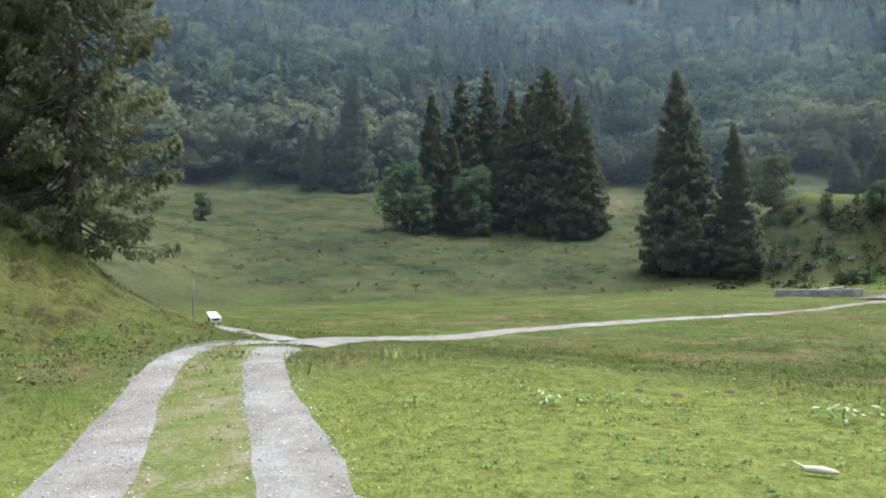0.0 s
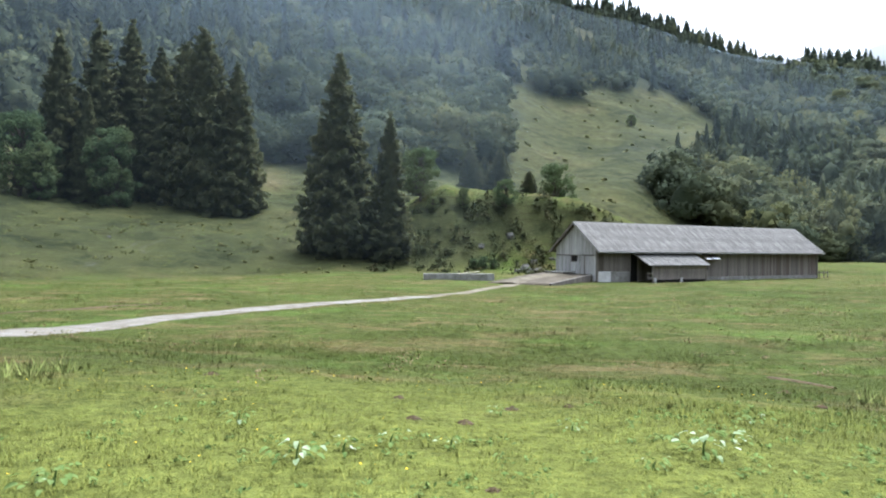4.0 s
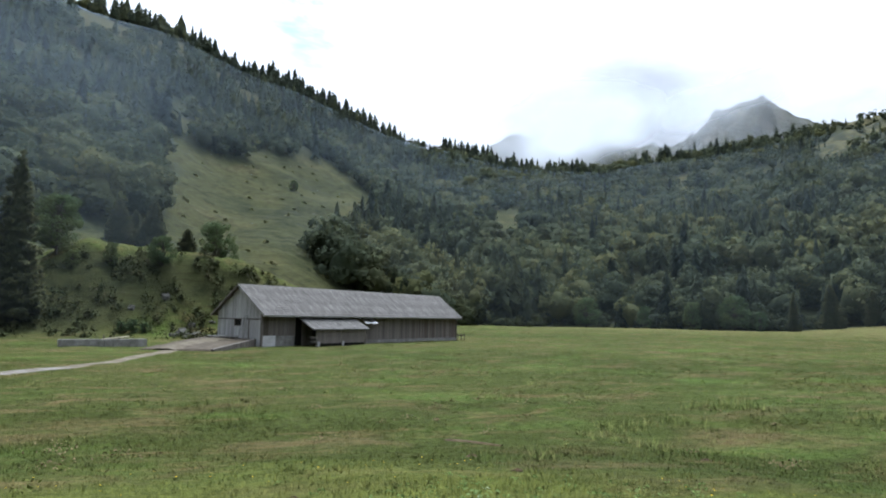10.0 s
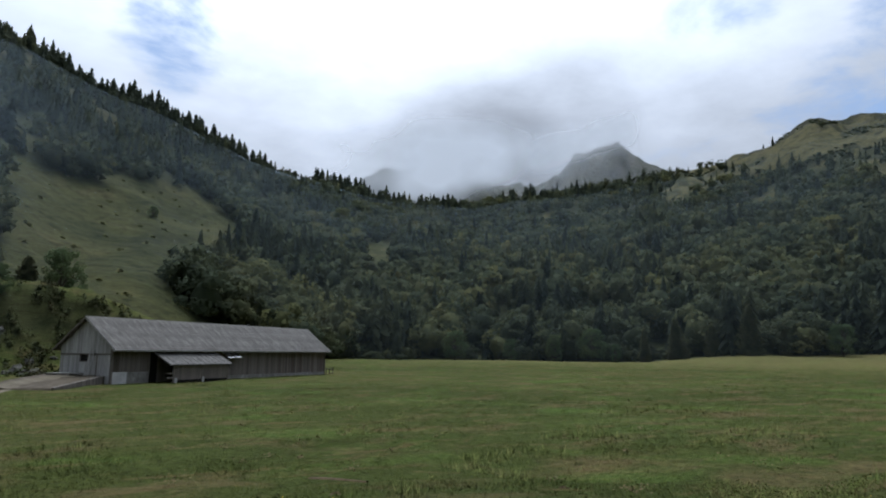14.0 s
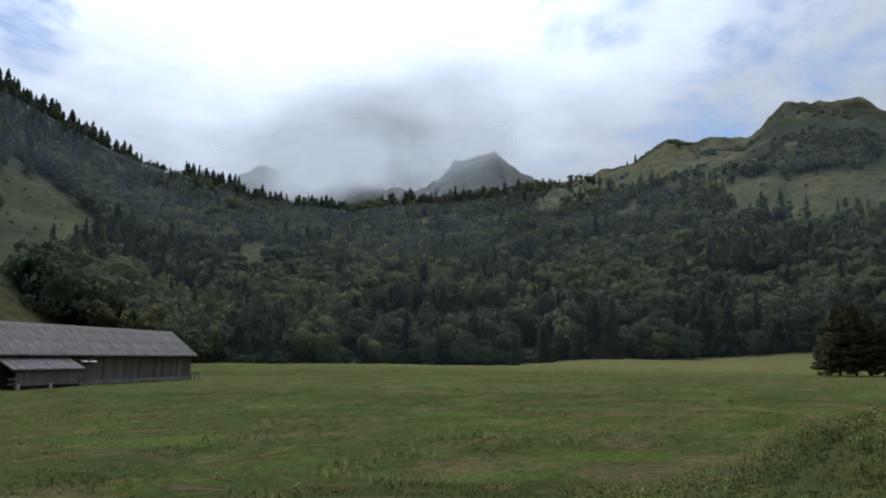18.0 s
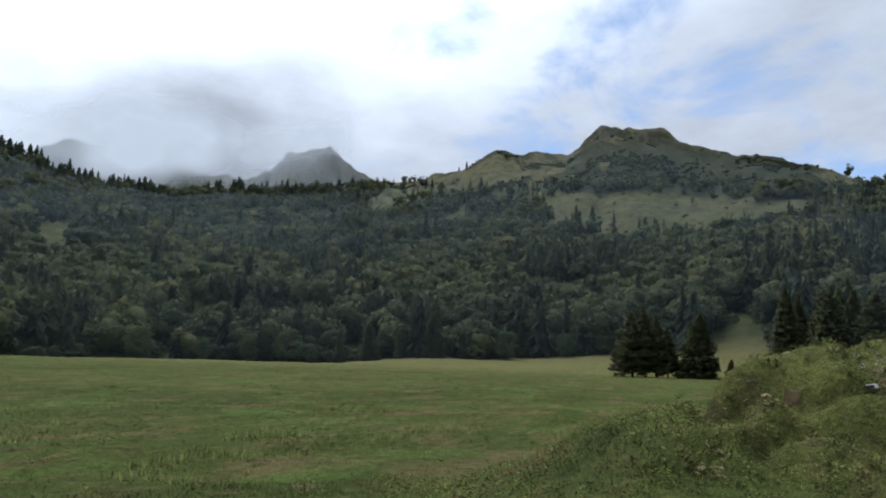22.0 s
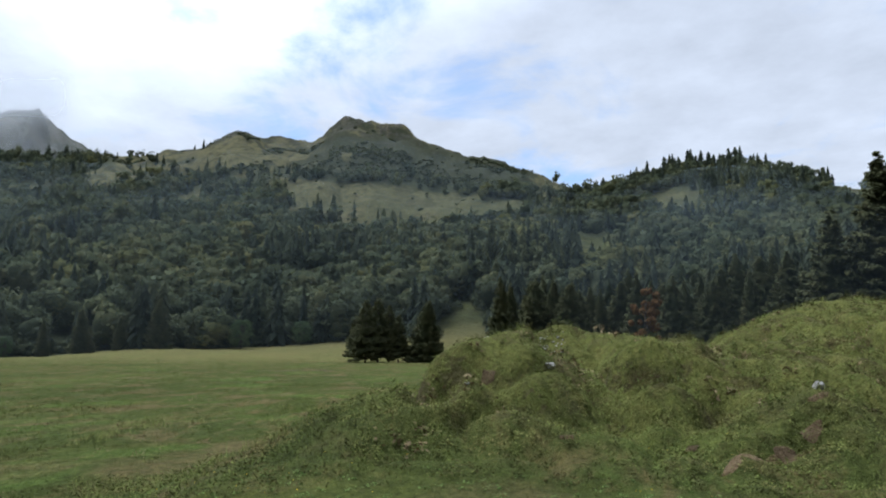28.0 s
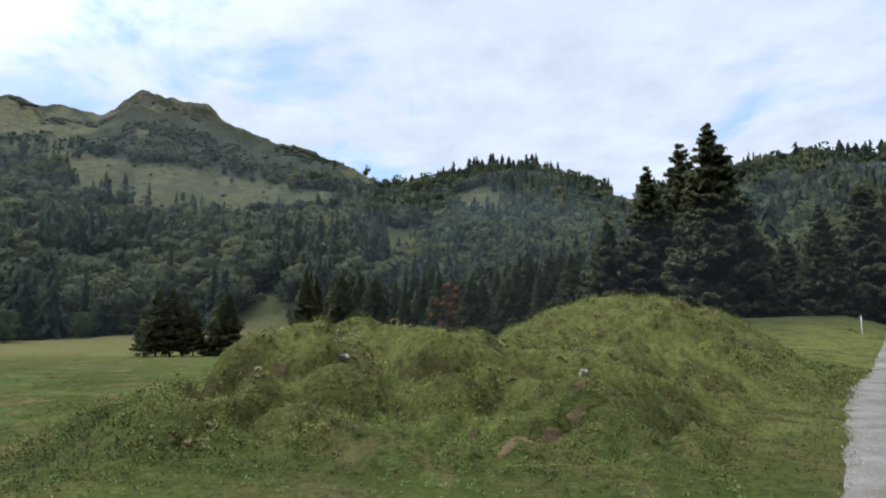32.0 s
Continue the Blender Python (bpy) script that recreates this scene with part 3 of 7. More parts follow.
    wood_floor = ramp(nt, noise_node(nt, 0.4, 4, 0.7, position(nt)).outputs["Fac"], [(0.35, (0.022, 0.027, 0.014)), (0.65, (0.045, 0.05, 0.024))])
    c = blend(nt, wood.outputs["Fac"], c, wood_floor)
    nt.links.new(blend(nt, steep, c, stony), b.inputs["Base Color"])
    add = nt.nodes.new("ShaderNodeMath"); add.operation = "MULTIPLY_ADD"; add.inputs[1].default_value = 0.6
    nt.links.new(tuft.outputs["Fac"], add.inputs[0]); nt.links.new(fine, add.inputs[2])
    bumped(nt, b, add.outputs[0], 1.0, 0.16)
    return m


def mat_blades():
    m, nt, b = material("grass_blades", (0.1, 0.15, 0.03), 0.85, 0.08)
    c, _ = grass_colour(nt)
    g = nt.nodes.new("ShaderNodeNewGeometry")
    var = ramp(nt, g.outputs["Random Per Island"], [(0.0, (0.84, 0.87, 0.8)), (0.6, (1.05, 1.04, 1.0)), (1.0, (1.3, 1.2, 1.1))])
    c = blend(nt, 1.0, c, var, "MULTIPLY")
    nt.links.new(c, b.inputs["Base Color"])
    tr = nt.nodes.new("ShaderNodeBsdfTranslucent")
    nt.links.new(c, tr.inputs["Color"])
    mx = nt.nodes.new("ShaderNodeMixShader")
    mx.inputs[0].default_value = 0.12
    out = nt.nodes["Material Output"]
    nt.links.new(b.outputs[0], mx.inputs[1]); nt.links.new(tr.outputs[0], mx.inputs[2]); nt.links.new(mx.outputs[0], out.inputs[0])
    return m


def mat_leaf(name, stops, patch_scale=0.06, translucent=0.25, var=(0.6, 1.35), tinted=False, clump=0.0):
    m, nt, b = material(name, stops[0], 0.9, 0.05)
    n = noise_node(nt, patch_scale, 3, 0.6, position(nt))
    k = len(stops) - 1
    c = ramp(nt, n.outputs["Fac"], [(0.34 + 0.32 * i / k, s) for i, s in enumerate(stops)])
    g = nt.nodes.new("ShaderNodeNewGeometry")
    v = ramp(nt, g.outputs["Random Per Island"], [(0.0, (var[0],) * 3), (1.0, (var[1],) * 3)])
    c = blend(nt, 1.0, c, v, "MULTIPLY")
    if clump:
        tuft = noise_node(nt, clump, 5, 0.7, position(nt), 0.4)
        c = blend(nt, 1.0, c, ramp(nt, tuft.outputs["Fac"], [(0.34, (0.82, 0.83, 0.85)), (0.5, (0.97, 0.97, 0.97)), (0.68, (1.08, 1.07, 1.05))]), "MULTIPLY")
    if tinted:
        a = nt.nodes.new("ShaderNodeAttribute")
        a.attribute_name = "tint"
        t = ramp(nt, a.outputs["Fac"], [(0.0, (0.6, 0.65, 0.7)), (0.45, (0.86, 0.89, 0.9)), (0.8, (1.05, 1.04, 0.95)), (1.0, (1.26, 1.17, 0.9))])
        c = blend(nt, 1.0, c, t, "MULTIPLY")
    nt.links.new(c, b.inputs["Base Color"])
    tr = nt.nodes.new("ShaderNodeBsdfTranslucent")
    nt.links.new(c, tr.inputs["Color"])
    mx = nt.nodes.new("ShaderNodeMixShader")
    mx.inputs[0].default_value = translucent
    nt.links.new(b.outputs[0], mx.inputs[1]); nt.links.new(tr.outputs[0], mx.inputs[2])
    nt.links.new(mx.outputs[0], nt.nodes["Material Output"].inputs[0])
    return m


def mat_mottled(name, stops, scale, rough=0.9, bump_s=0.4, stretch=(1, 1, 1), spec=0.2, dist=0.02, world=False):
    m, nt, b = material(name, stops[0], rough, spec)
    vec = position(nt, stretch) if world else local(nt, stretch)
    n = noise_node(nt, scale, 6, 0.68, vec)
    n2 = noise_node(nt, scale * 7.3, 3, 0.6, vec)
    k = len(stops) - 1
    c = ramp(nt, n.outputs["Fac"], [(0.33 + 0.34 * i / k, s) for i, s in enumerate(stops)])
    fine = ramp(nt, n2.outputs["Fac"], [(0.3, (0.78,) * 3), (0.7, (1.18,) * 3)])
    c = blend(nt, 1.0, c, fine, "MULTIPLY")
    oi = nt.nodes.new("ShaderNodeObjectInfo")
    v = ramp(nt, oi.outputs["Random"], [(0.0, (0.82,) * 3), (1.0, (1.15,) * 3)])
    nt.links.new(blend(nt, 1.0, c, v, "MULTIPLY"), b.inputs["Base Color"])
    bumped(nt, b, n2.outputs["Fac"], bump_s, dist)
    return m


M_GROUND = mat_ground()
M_BLADES = mat_blades()
def mat_gravel():
    """Crushed limestone: pale where wheels run, tan and earthy in patches, with single stones."""
    m, nt, b = material("limestone_gravel", (0.15, 0.135, 0.11), 0.95, 0.15)
    pos = position(nt)
    c = ramp(nt, noise_node(nt, 0.9, 5, 0.65, pos, 0.4).outputs["Fac"], [(0.34, (0.116, 0.1, 0.074)), (0.5, (0.163, 0.147, 0.124)), (0.66, (0.21, 0.197, 0.174))])
    grain = noise_node(nt, 46.0, 3, 0.75, pos)
    c = blend(nt, 1.0, c, ramp(nt, grain.outputs["Fac"], [(0.32, (0.6, 0.6, 0.6)), (0.5, (1.0, 1.0, 1.0)), (0.68, (1.45, 1.43, 1.4))]), "MULTIPLY")
    nt.links.new(c, b.inputs["Base Color"])
    bumped(nt, b, grain.outputs["Fac"], 0.8, 0.03)
    return m


def mat_verge():
    """Strip between the ruts: thin grass growing through trodden gravel."""
    m, nt, b = material("stony_verge", (0.13, 0.13, 0.05), 0.95, 0.1)
    pos = position(nt)
    fine = noise_node(nt, 24.0, 4, 0.75, pos)
    n = noise_node(nt, 1.7, 6, 0.72, pos, 0.4)
    c = ramp(nt, n.outputs["Fac"], [(0.36, (0.07, 0.085, 0.022)), (0.48, (0.1, 0.108, 0.034)), (0.56, (0.13, 0.118, 0.06)), (0.68, (0.165, 0.145, 0.1))])
    c = blend(nt, 1.0, c, ramp(nt, fine.outputs["Fac"], [(0.34, (0.6, 0.6, 0.58)), (0.66, (1.3, 1.28, 1.2))]), "MULTIPLY")
    nt.links.new(c, b.inputs["Base Color"])
    bumped(nt, b, fine.outputs["Fac"], 0.7, 0.04)
    return m


M_GRAVEL = mat_gravel()
M_VERGE = mat_verge()
M_EARTH = mat_mottled("bare_earth", [(0.036, 0.025, 0.011), (0.062, 0.043, 0.02), (0.098, 0.07, 0.034)], 3.0, 0.95, 0.8, world=True, dist=0.03)
M_NEEDLE = mat_leaf("spruce_needles", [(0.084, 0.095, 0.05), (0.104, 0.113, 0.057), (0.124, 0.127, 0.062)], 0.35, 0.5, (0.86, 1.14))
M_LEAF = mat_leaf("broad_leaves", [(0.062, 0.094, 0.05), (0.085, 0.118, 0.056), (0.12, 0.14, 0.06)], 0.05, 0.4, (0.75, 1.25))
M_FOREST_LEAF = mat_leaf("forest_leaves", [(0.065, 0.08, 0.05), (0.081, 0.094, 0.053), (0.1, 0.106, 0.055)], 0.05, 0.4, (0.92, 1.08), True, 0.8)
M_FOREST_NEEDLE = mat_leaf("forest_needles", [(0.05, 0.062, 0.045), (0.061, 0.073, 0.048), (0.074, 0.085, 0.051)], 0.05, 0.4, (0.85, 1.14), True, 1.1)
M_RUST = mat_leaf("autumn_leaves", [(0.12, 0.07, 0.03), (0.16, 0.088, 0.036)], 0.3, 0.3)
M_BARK = mat_mottled("bark", [(0.035, 0.028, 0.022), (0.07, 0.058, 0.047), (0.11, 0.095, 0.08)], 3, 0.95, 0.9, (1, 1, 0.25))
M_WOOD = mat_mottled("weathered_boards", [(0.08, 0.068, 0.058), (0.13, 0.113, 0.098), (0.2, 0.178, 0.158)], 1.3, 0.85, 0.5, (3, 3, 0.22))
M_WOOD_PALE = mat_mottled("pale_grey_boards", [(0.28, 0.274, 0.264), (0.35, 0.343, 0.333), (0.43, 0.422, 0.41)], 1.2, 0.85, 0.35, (3, 3, 0.2))
M_ROOF = mat_mottled("weathered_shingles", [(0.05, 0.045, 0.039), (0.084, 0.077, 0.069), (0.142, 0.132, 0.12)], 1.5, 0.75, 0.5, (2.0, 0.45, 0.45), 0.25)
M_CONCRETE = mat_mottled("weathered_concrete", [(0.13, 0.125, 0.11), (0.23, 0.22, 0.20), (0.33, 0.32, 0.30)], 1.3, 0.95, 0.5)
M_WHITE = mat_mottled("white_painted_metal", [(0.62, 0.63, 0.62), (0.74, 0.75, 0.74), (0.8, 0.8, 0.8)], 2.0, 0.4, 0.1, spec=0.5)
M_ROCK = mat_mottled("limestone", [(0.22, 0.21, 0.19), (0.32, 0.31, 0.285), (0.44, 0.43, 0.4)], 2.0, 0.9, 0.7)
# near-black colour stands for shade inside openings and board gaps, and for water
M_DARK = mat_mottled("near_black_shade_and_water", [(0.006, 0.006, 0.006), (0.012, 0.011, 0.01)], 2.0, 0.95, 0.1)
M_WILD = mat_leaf("silver_weed_leaves", [(0.16, 0.22, 0.1), (0.26, 0.32, 0.18), (0.42, 0.46, 0.33)], 6.0, 0.3, (0.85, 1.2))
M_RUTEARTH = mat_mottled("tan_gravelly_earth", [(0.085, 0.07, 0.044), (0.125, 0.105, 0.072), (0.17, 0.148, 0.11)], 1.1, 0.95, 0.8, world=True, dist=0.04)
M_GREYROCK = mat_mottled("lichened_rock", [(0.05, 0.05, 0.04), (0.085, 0.082, 0.07), (0.15, 0.146, 0.132)], 1.2, 0.95, 0.8)

def inside(px, py, poly):
    poly = np.array(poly, float)
    res = np.zeros(np.shape(px), bool)
    j = len(poly) - 1
    for i in range(len(poly)):
        xi, yi, xj, yj = *poly[i], *poly[j]
        res ^= ((yi > py) != (yj > py)) & (px < (xj - xi) * (py - yi) / (yj - yi + 1e-12) + xi)
        j = i
    return res


# open ground in the woods: bearing and rise from the camera, shaped to fit its view
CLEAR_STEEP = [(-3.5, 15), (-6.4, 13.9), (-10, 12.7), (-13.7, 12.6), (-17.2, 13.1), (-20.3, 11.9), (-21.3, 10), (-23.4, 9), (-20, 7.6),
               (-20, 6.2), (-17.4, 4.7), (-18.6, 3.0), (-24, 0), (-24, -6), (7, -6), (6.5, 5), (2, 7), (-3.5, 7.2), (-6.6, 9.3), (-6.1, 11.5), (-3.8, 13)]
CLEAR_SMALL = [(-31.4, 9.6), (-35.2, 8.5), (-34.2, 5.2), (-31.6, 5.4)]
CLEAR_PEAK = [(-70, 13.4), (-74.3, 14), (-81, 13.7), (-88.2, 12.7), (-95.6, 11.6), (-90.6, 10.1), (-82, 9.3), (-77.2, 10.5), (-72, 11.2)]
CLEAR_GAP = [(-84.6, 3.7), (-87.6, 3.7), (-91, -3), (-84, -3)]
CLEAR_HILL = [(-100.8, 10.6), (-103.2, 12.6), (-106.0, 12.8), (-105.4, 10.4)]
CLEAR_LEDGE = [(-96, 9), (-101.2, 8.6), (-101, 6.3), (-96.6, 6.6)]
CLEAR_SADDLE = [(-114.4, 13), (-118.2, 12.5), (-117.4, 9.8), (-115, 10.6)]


def woodland(x, y, z, g):
    """Where trees stand: the closed woods, the dwarf shrubs, and the open tops."""
    az, r = polar(x, y)
    n = x.shape
    el = np.degrees(np.arctan2(z - 1.6, r))
    foot, mid, ridge = (np.interp(az, LAND[:, 0], LAND[:, k]) for k in (1, 3, 5))
    edge = np.where(az > 10, mid + 4, np.where(az > 0, mid, foot - 4)) + fbm(x, y, 40, 2, 31) * 16
    keep = (r > edge) & (r < ridge + 12)
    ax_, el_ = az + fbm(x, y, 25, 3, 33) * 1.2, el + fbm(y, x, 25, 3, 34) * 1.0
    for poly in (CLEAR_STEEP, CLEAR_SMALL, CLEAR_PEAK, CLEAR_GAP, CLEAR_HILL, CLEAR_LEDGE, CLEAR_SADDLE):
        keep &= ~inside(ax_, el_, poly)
    top = (az < -55) & (az > -97) & (el_ > np.interp(az, [-97, -90, -82, -70, -60, -55], [12.4, 13.2, 14.4, 14.2, 13.2, 15]))
    shrub = top & (fbm(x, y, 75, 4, 39) > -0.02) & (g.random(n) < 0.95) & (r < ridge * 0.95)
    keep &= ~(top & ~shrub & (g.random(n) < np.clip(0.75 + 0.4 * (el - 14), 0.7, 0.995)))
    keep &= ~((az < -70) & (az > -96) & (fbm(x, y, 60, 3, 36) > 0.2) & (el > 9))
    keep &= ~((az > -32) & (az < 12) & (el > 14) & (r < ridge - 40) & (fbm(x, y, 38, 3, 42) + 0.04 * g.normal(0, 1, n) > 0.17))
    keep &= ~((az < -36) & (az > -70) & (el > 9.0) & (fbm(x, y, 55, 3, 43) > 0.24))
    return keep, shrub, top


def scrubland(x, y):
    """Cover of the dwarf shrubs on the tops, 0 to 1."""
    return smooth(-0.1, 0.04, fbm(x, y, 75, 4, 39) + 0.35 * fbm(x, y, 12, 3, 40))


# ---------------------------------------------------------------- ground
def build_ground():
    fine = np.concatenate([np.arange(68.0, -60, -0.55), np.arange(-60.0, -100, -0.3), np.arange(-100.0, -142.01, -0.5)])
    rest = np.arange(-144.0, -291.9, -2.0)
    az = np.radians(np.concatenate([fine, rest]))
    r = np.concatenate([[0.25], np.geomspace(0.7, 7.6, 90), np.geomspace(7.7, 38, 200), np.geomspace(38.6, 1250, 260), [1500, 2200, 3500, 4600]])
    A, R = np.meshgrid(az, r, indexing="ij")
    X, Y = -R * np.sin(A), R * np.cos(A)
    Z = height(X, Y)
    na, nr = A.shape
    verts = np.stack([X, Y, Z], -1).reshape(-1, 3)
    i, j = np.meshgrid(np.arange(na), np.arange(nr - 1), indexing="ij")
    i2 = (i + 1) % na
    quads = np.stack([i * nr + j, i * nr + j + 1, i2 * nr + j + 1, i2 * nr + j], -1).reshape(-1, 4)[:, ::-1]
    centre = len(verts)
    verts = np.vstack([verts, [0, 0, 0]])
    me = mesh_np("ground", verts, quads, [M_GROUND], True)
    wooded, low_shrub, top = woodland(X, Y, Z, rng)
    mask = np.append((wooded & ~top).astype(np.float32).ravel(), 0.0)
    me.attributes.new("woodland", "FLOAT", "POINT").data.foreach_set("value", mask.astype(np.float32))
    az_, r_ = polar(X, Y)
    foot = np.interp(az_, LAND[:, 0], LAND[:, 1])
    slope = smooth(-14, 10, r_ - foot + fbm(X, Y, 14, 3, 71) * 16) * smooth(-30, -14, az_)
    k = np.interp(az_, KNOLL[:, 0], KNOLL[:, 1])
    # the crest stays bright meadow green: its sunlit look put into the colour
    crest = smooth(3, 7, k) * smooth(95, 101, r_) * (1 - smooth(112, 125, r_))
    slope = np.clip(slope * (1 - crest) - crest, -1, 1)
    me.attributes.new("pasture", "FLOAT", "POINT").data.foreach_set("value", np.append(slope.ravel(), 0.0).astype(np.float32))
    heath = np.append((scrubland(X, Y) * smooth(0.5, 1.0, top.astype(float))).ravel(), 0.0)
    me.attributes.new("heath", "FLOAT", "POINT").data.foreach_set("value", heath.astype(np.float32))
    ob = tagged(new("ground", me), "green alpine meadow rising into steep grassy mountain slopes", "ground", kind="structure")
    return ob


build_ground()


def strip(name, line, widths, mat, label, lift=0.03, steps=12, across=6, wobble=0.3, category="road", kind="structure"):
    """A band draped on the ground along a line of plan points."""
    pts = np.array(line, float)
    t = np.concatenate([[0], np.cumsum(np.linalg.norm(np.diff(pts, axis=0), axis=1))])
    n = max(int(t[-1] / 0.5), len(pts) * 4)
    s = np.linspace(0, t[-1], n)
    # smooth the bends
    x, y = np.interp(s, t, pts[:, 0]), np.interp(s, t, pts[:, 1])
    k = 9
    for _ in range(2):
        xp, yp = np.pad(x, k // 2, mode="edge"), np.pad(y, k // 2, mode="edge")
        x2, y2 = np.convolve(xp, np.ones(k) / k, "valid"), np.convolve(yp, np.ones(k) / k, "valid")
        x, y = x2, y2
    w = np.interp(s, t, widths)
    dx, dy = np.gradient(x), np.gradient(y)
    ln = np.hypot(dx, dy)
    nx, ny = -dy / ln, dx / ln
    u = np.linspace(-0.5, 0.5, across + 1)
    ws = w[:, None] * (1 + wobble * np.stack([fbm(s, s * 0 + e, 1.3, 3, 20) for e in (1.0, 7.0)], 1))
    side = np.where(u[None, :] < 0, ws[:, :1], ws[:, 1:])
    X, Y = x[:, None] + nx[:, None] * u * side, y[:, None] + ny[:, None] * u * side
    edge = 1 - (np.abs(u) * 2) ** 4
    Z = height(X, Y) + lift * edge[None, :] - 0.015 * (1 - edge[None, :])
    verts = np.stack([X, Y, Z], -1).reshape(-1, 3)
    i, j = np.meshgrid(np.arange(n - 1), np.arange(across), indexing="ij")
    m = across + 1
    q = np.stack([i * m + j, (i + 1) * m + j, (i + 1) * m + j + 1, i * m + j + 1], -1).reshape(-1, 4)[:, ::-1]
    return tagged(new(name, mesh_np(name, verts, q, [mat], True)), label, category, kind=kind)


TRACK = [(62, -66), (35.6, -36.6), (20.3, -20.5), (11.4, -12.5), (5.25, -7.1), (-2.4, 0.95), (-5.0, 3.4), (-8.4, 6.4), (-10.4, 8.6), (-11.1, 10.0)]
RUT_L = [(61, -67), (34.8, -37.2), (19.7, -21.2), (10.8, -13.1), (4.65, -7.8), (-3.05, 0.5), (-5.9, 3.1), (-9.0, 6.0), (-11.0, 8.2), (-12.2, 10.0), (-12.1, 11.2), (-11.2, 11.7), (-10.2, 11.5)]
RUT_R = [(63, -65), (36.3, -36.0), (20.9, -19.9), (12.0, -11.85), (5.85, -6.5), (-1.6, 1.4), (-4.2, 3.8), (-7.4, 6.9), (-9.0, 8.8), (-9.8, 10.4)]
LANE = [(-9.3, 9.6), (-10.9, 13.4), (-12.2, 18.2), (-12.6, 23.0), (-11.4, 28.4), (-8.2, 34.2), (-4.2, 38.9), (-0.2, 43.2), (1.9, 48.0), (4.2, 54.6), (6.6, 60.6), (8.4, 64.6)]
BRANCH = [(-21.0, 18.4), (-17.6, 16.0), (-14.4, 14.2), (-11.9, 12.6), (-10.3, 11.6)]
strip("road", TRACK, [3.0, 3.0, 2.8, 2.6, 2.4] + [2.2] * 5, M_VERGE, "stony grass strip of an unpaved farm track", 0.012, across=8)
strip("road", RUT_L, [1.2, 1.2, 1.3, 1.3, 1.2, 0.95, 0.8, 0.85, 1.0, 1.05, 1.0, 0.9, 0.8], M_GRAVEL, "pale gravel wheel rut of the farm track", 0.03)
strip("road", RUT_R, [1.2, 1.2, 1.3, 1.3, 1.2, 0.9, 0.85, 0.9, 1.1, 1.2], M_GRAVEL, "pale gravel wheel rut of the farm track", 0.034)
strip("road", LANE[:8], [1.6, 2.2, 2.3, 2.2, 2.0, 1.8, 1.4, 0.9], M_GRAVEL, "pale gravel lane leading to the barn", 0.038)
strip("road", LANE[6:], [0.8, 1.1, 1.1, 1.2, 1.5, 1.8], M_RUTEARTH, "tan trodden end of the lane before the barn", 0.034)
strip("road", BRANCH, [1.2, 1.3, 1.2, 1.1, 1.1], M_GRAVEL, "pale gravel fork joining the lane", 0.032)


# ---------------------------------------------------------------- trees
def merge(parts_list):
    verts, faces, base = [], [], 0
    for v, f in parts_list:
        verts.append(v)
        faces.append(f + base)
        base += len(v)
    return np.vstack(verts), np.vstack(faces)


def cone_tube(points, radii, sides=7):
    """Tapered limb through points, as triangles."""
    pts = np.array(points, float)
    n = len(pts)
    ang = np.linspace(0, 2 * np.pi, sides, endpoint=False)
    d = np.gradient(pts, axis=0)
    d /= np.linalg.norm(d, axis=1)[:, None] + 1e-9
    ref = np.where(np.abs(d[:, 2:3]) > 0.9, [[1.0, 0, 0]], [[0, 0, 1.0]])
    a = np.cross(d, ref)
    a /= np.linalg.norm(a, axis=1)[:, None] + 1e-9
    b = np.cross(d, a)
    v = pts[:, None, :] + np.array(radii)[:, None, None] * (np.cos(ang)[None, :, None] * a[:, None, :] + np.sin(ang)[None, :, None] * b[:, None, :])
    v = v.reshape(-1, 3)
    i, j = np.meshgrid(np.arange(n - 1), np.arange(sides), indexing="ij")
    j2 = (j + 1) % sides
    p, q, r, s = i * sides + j, i * sides + j2, (i + 1) * sides + j2, (i + 1) * sides + j
    f = np.concatenate([np.stack([p, q, r], -1).reshape(-1, 3), np.stack([p, r, s], -1).reshape(-1, 3)])
    return v, f


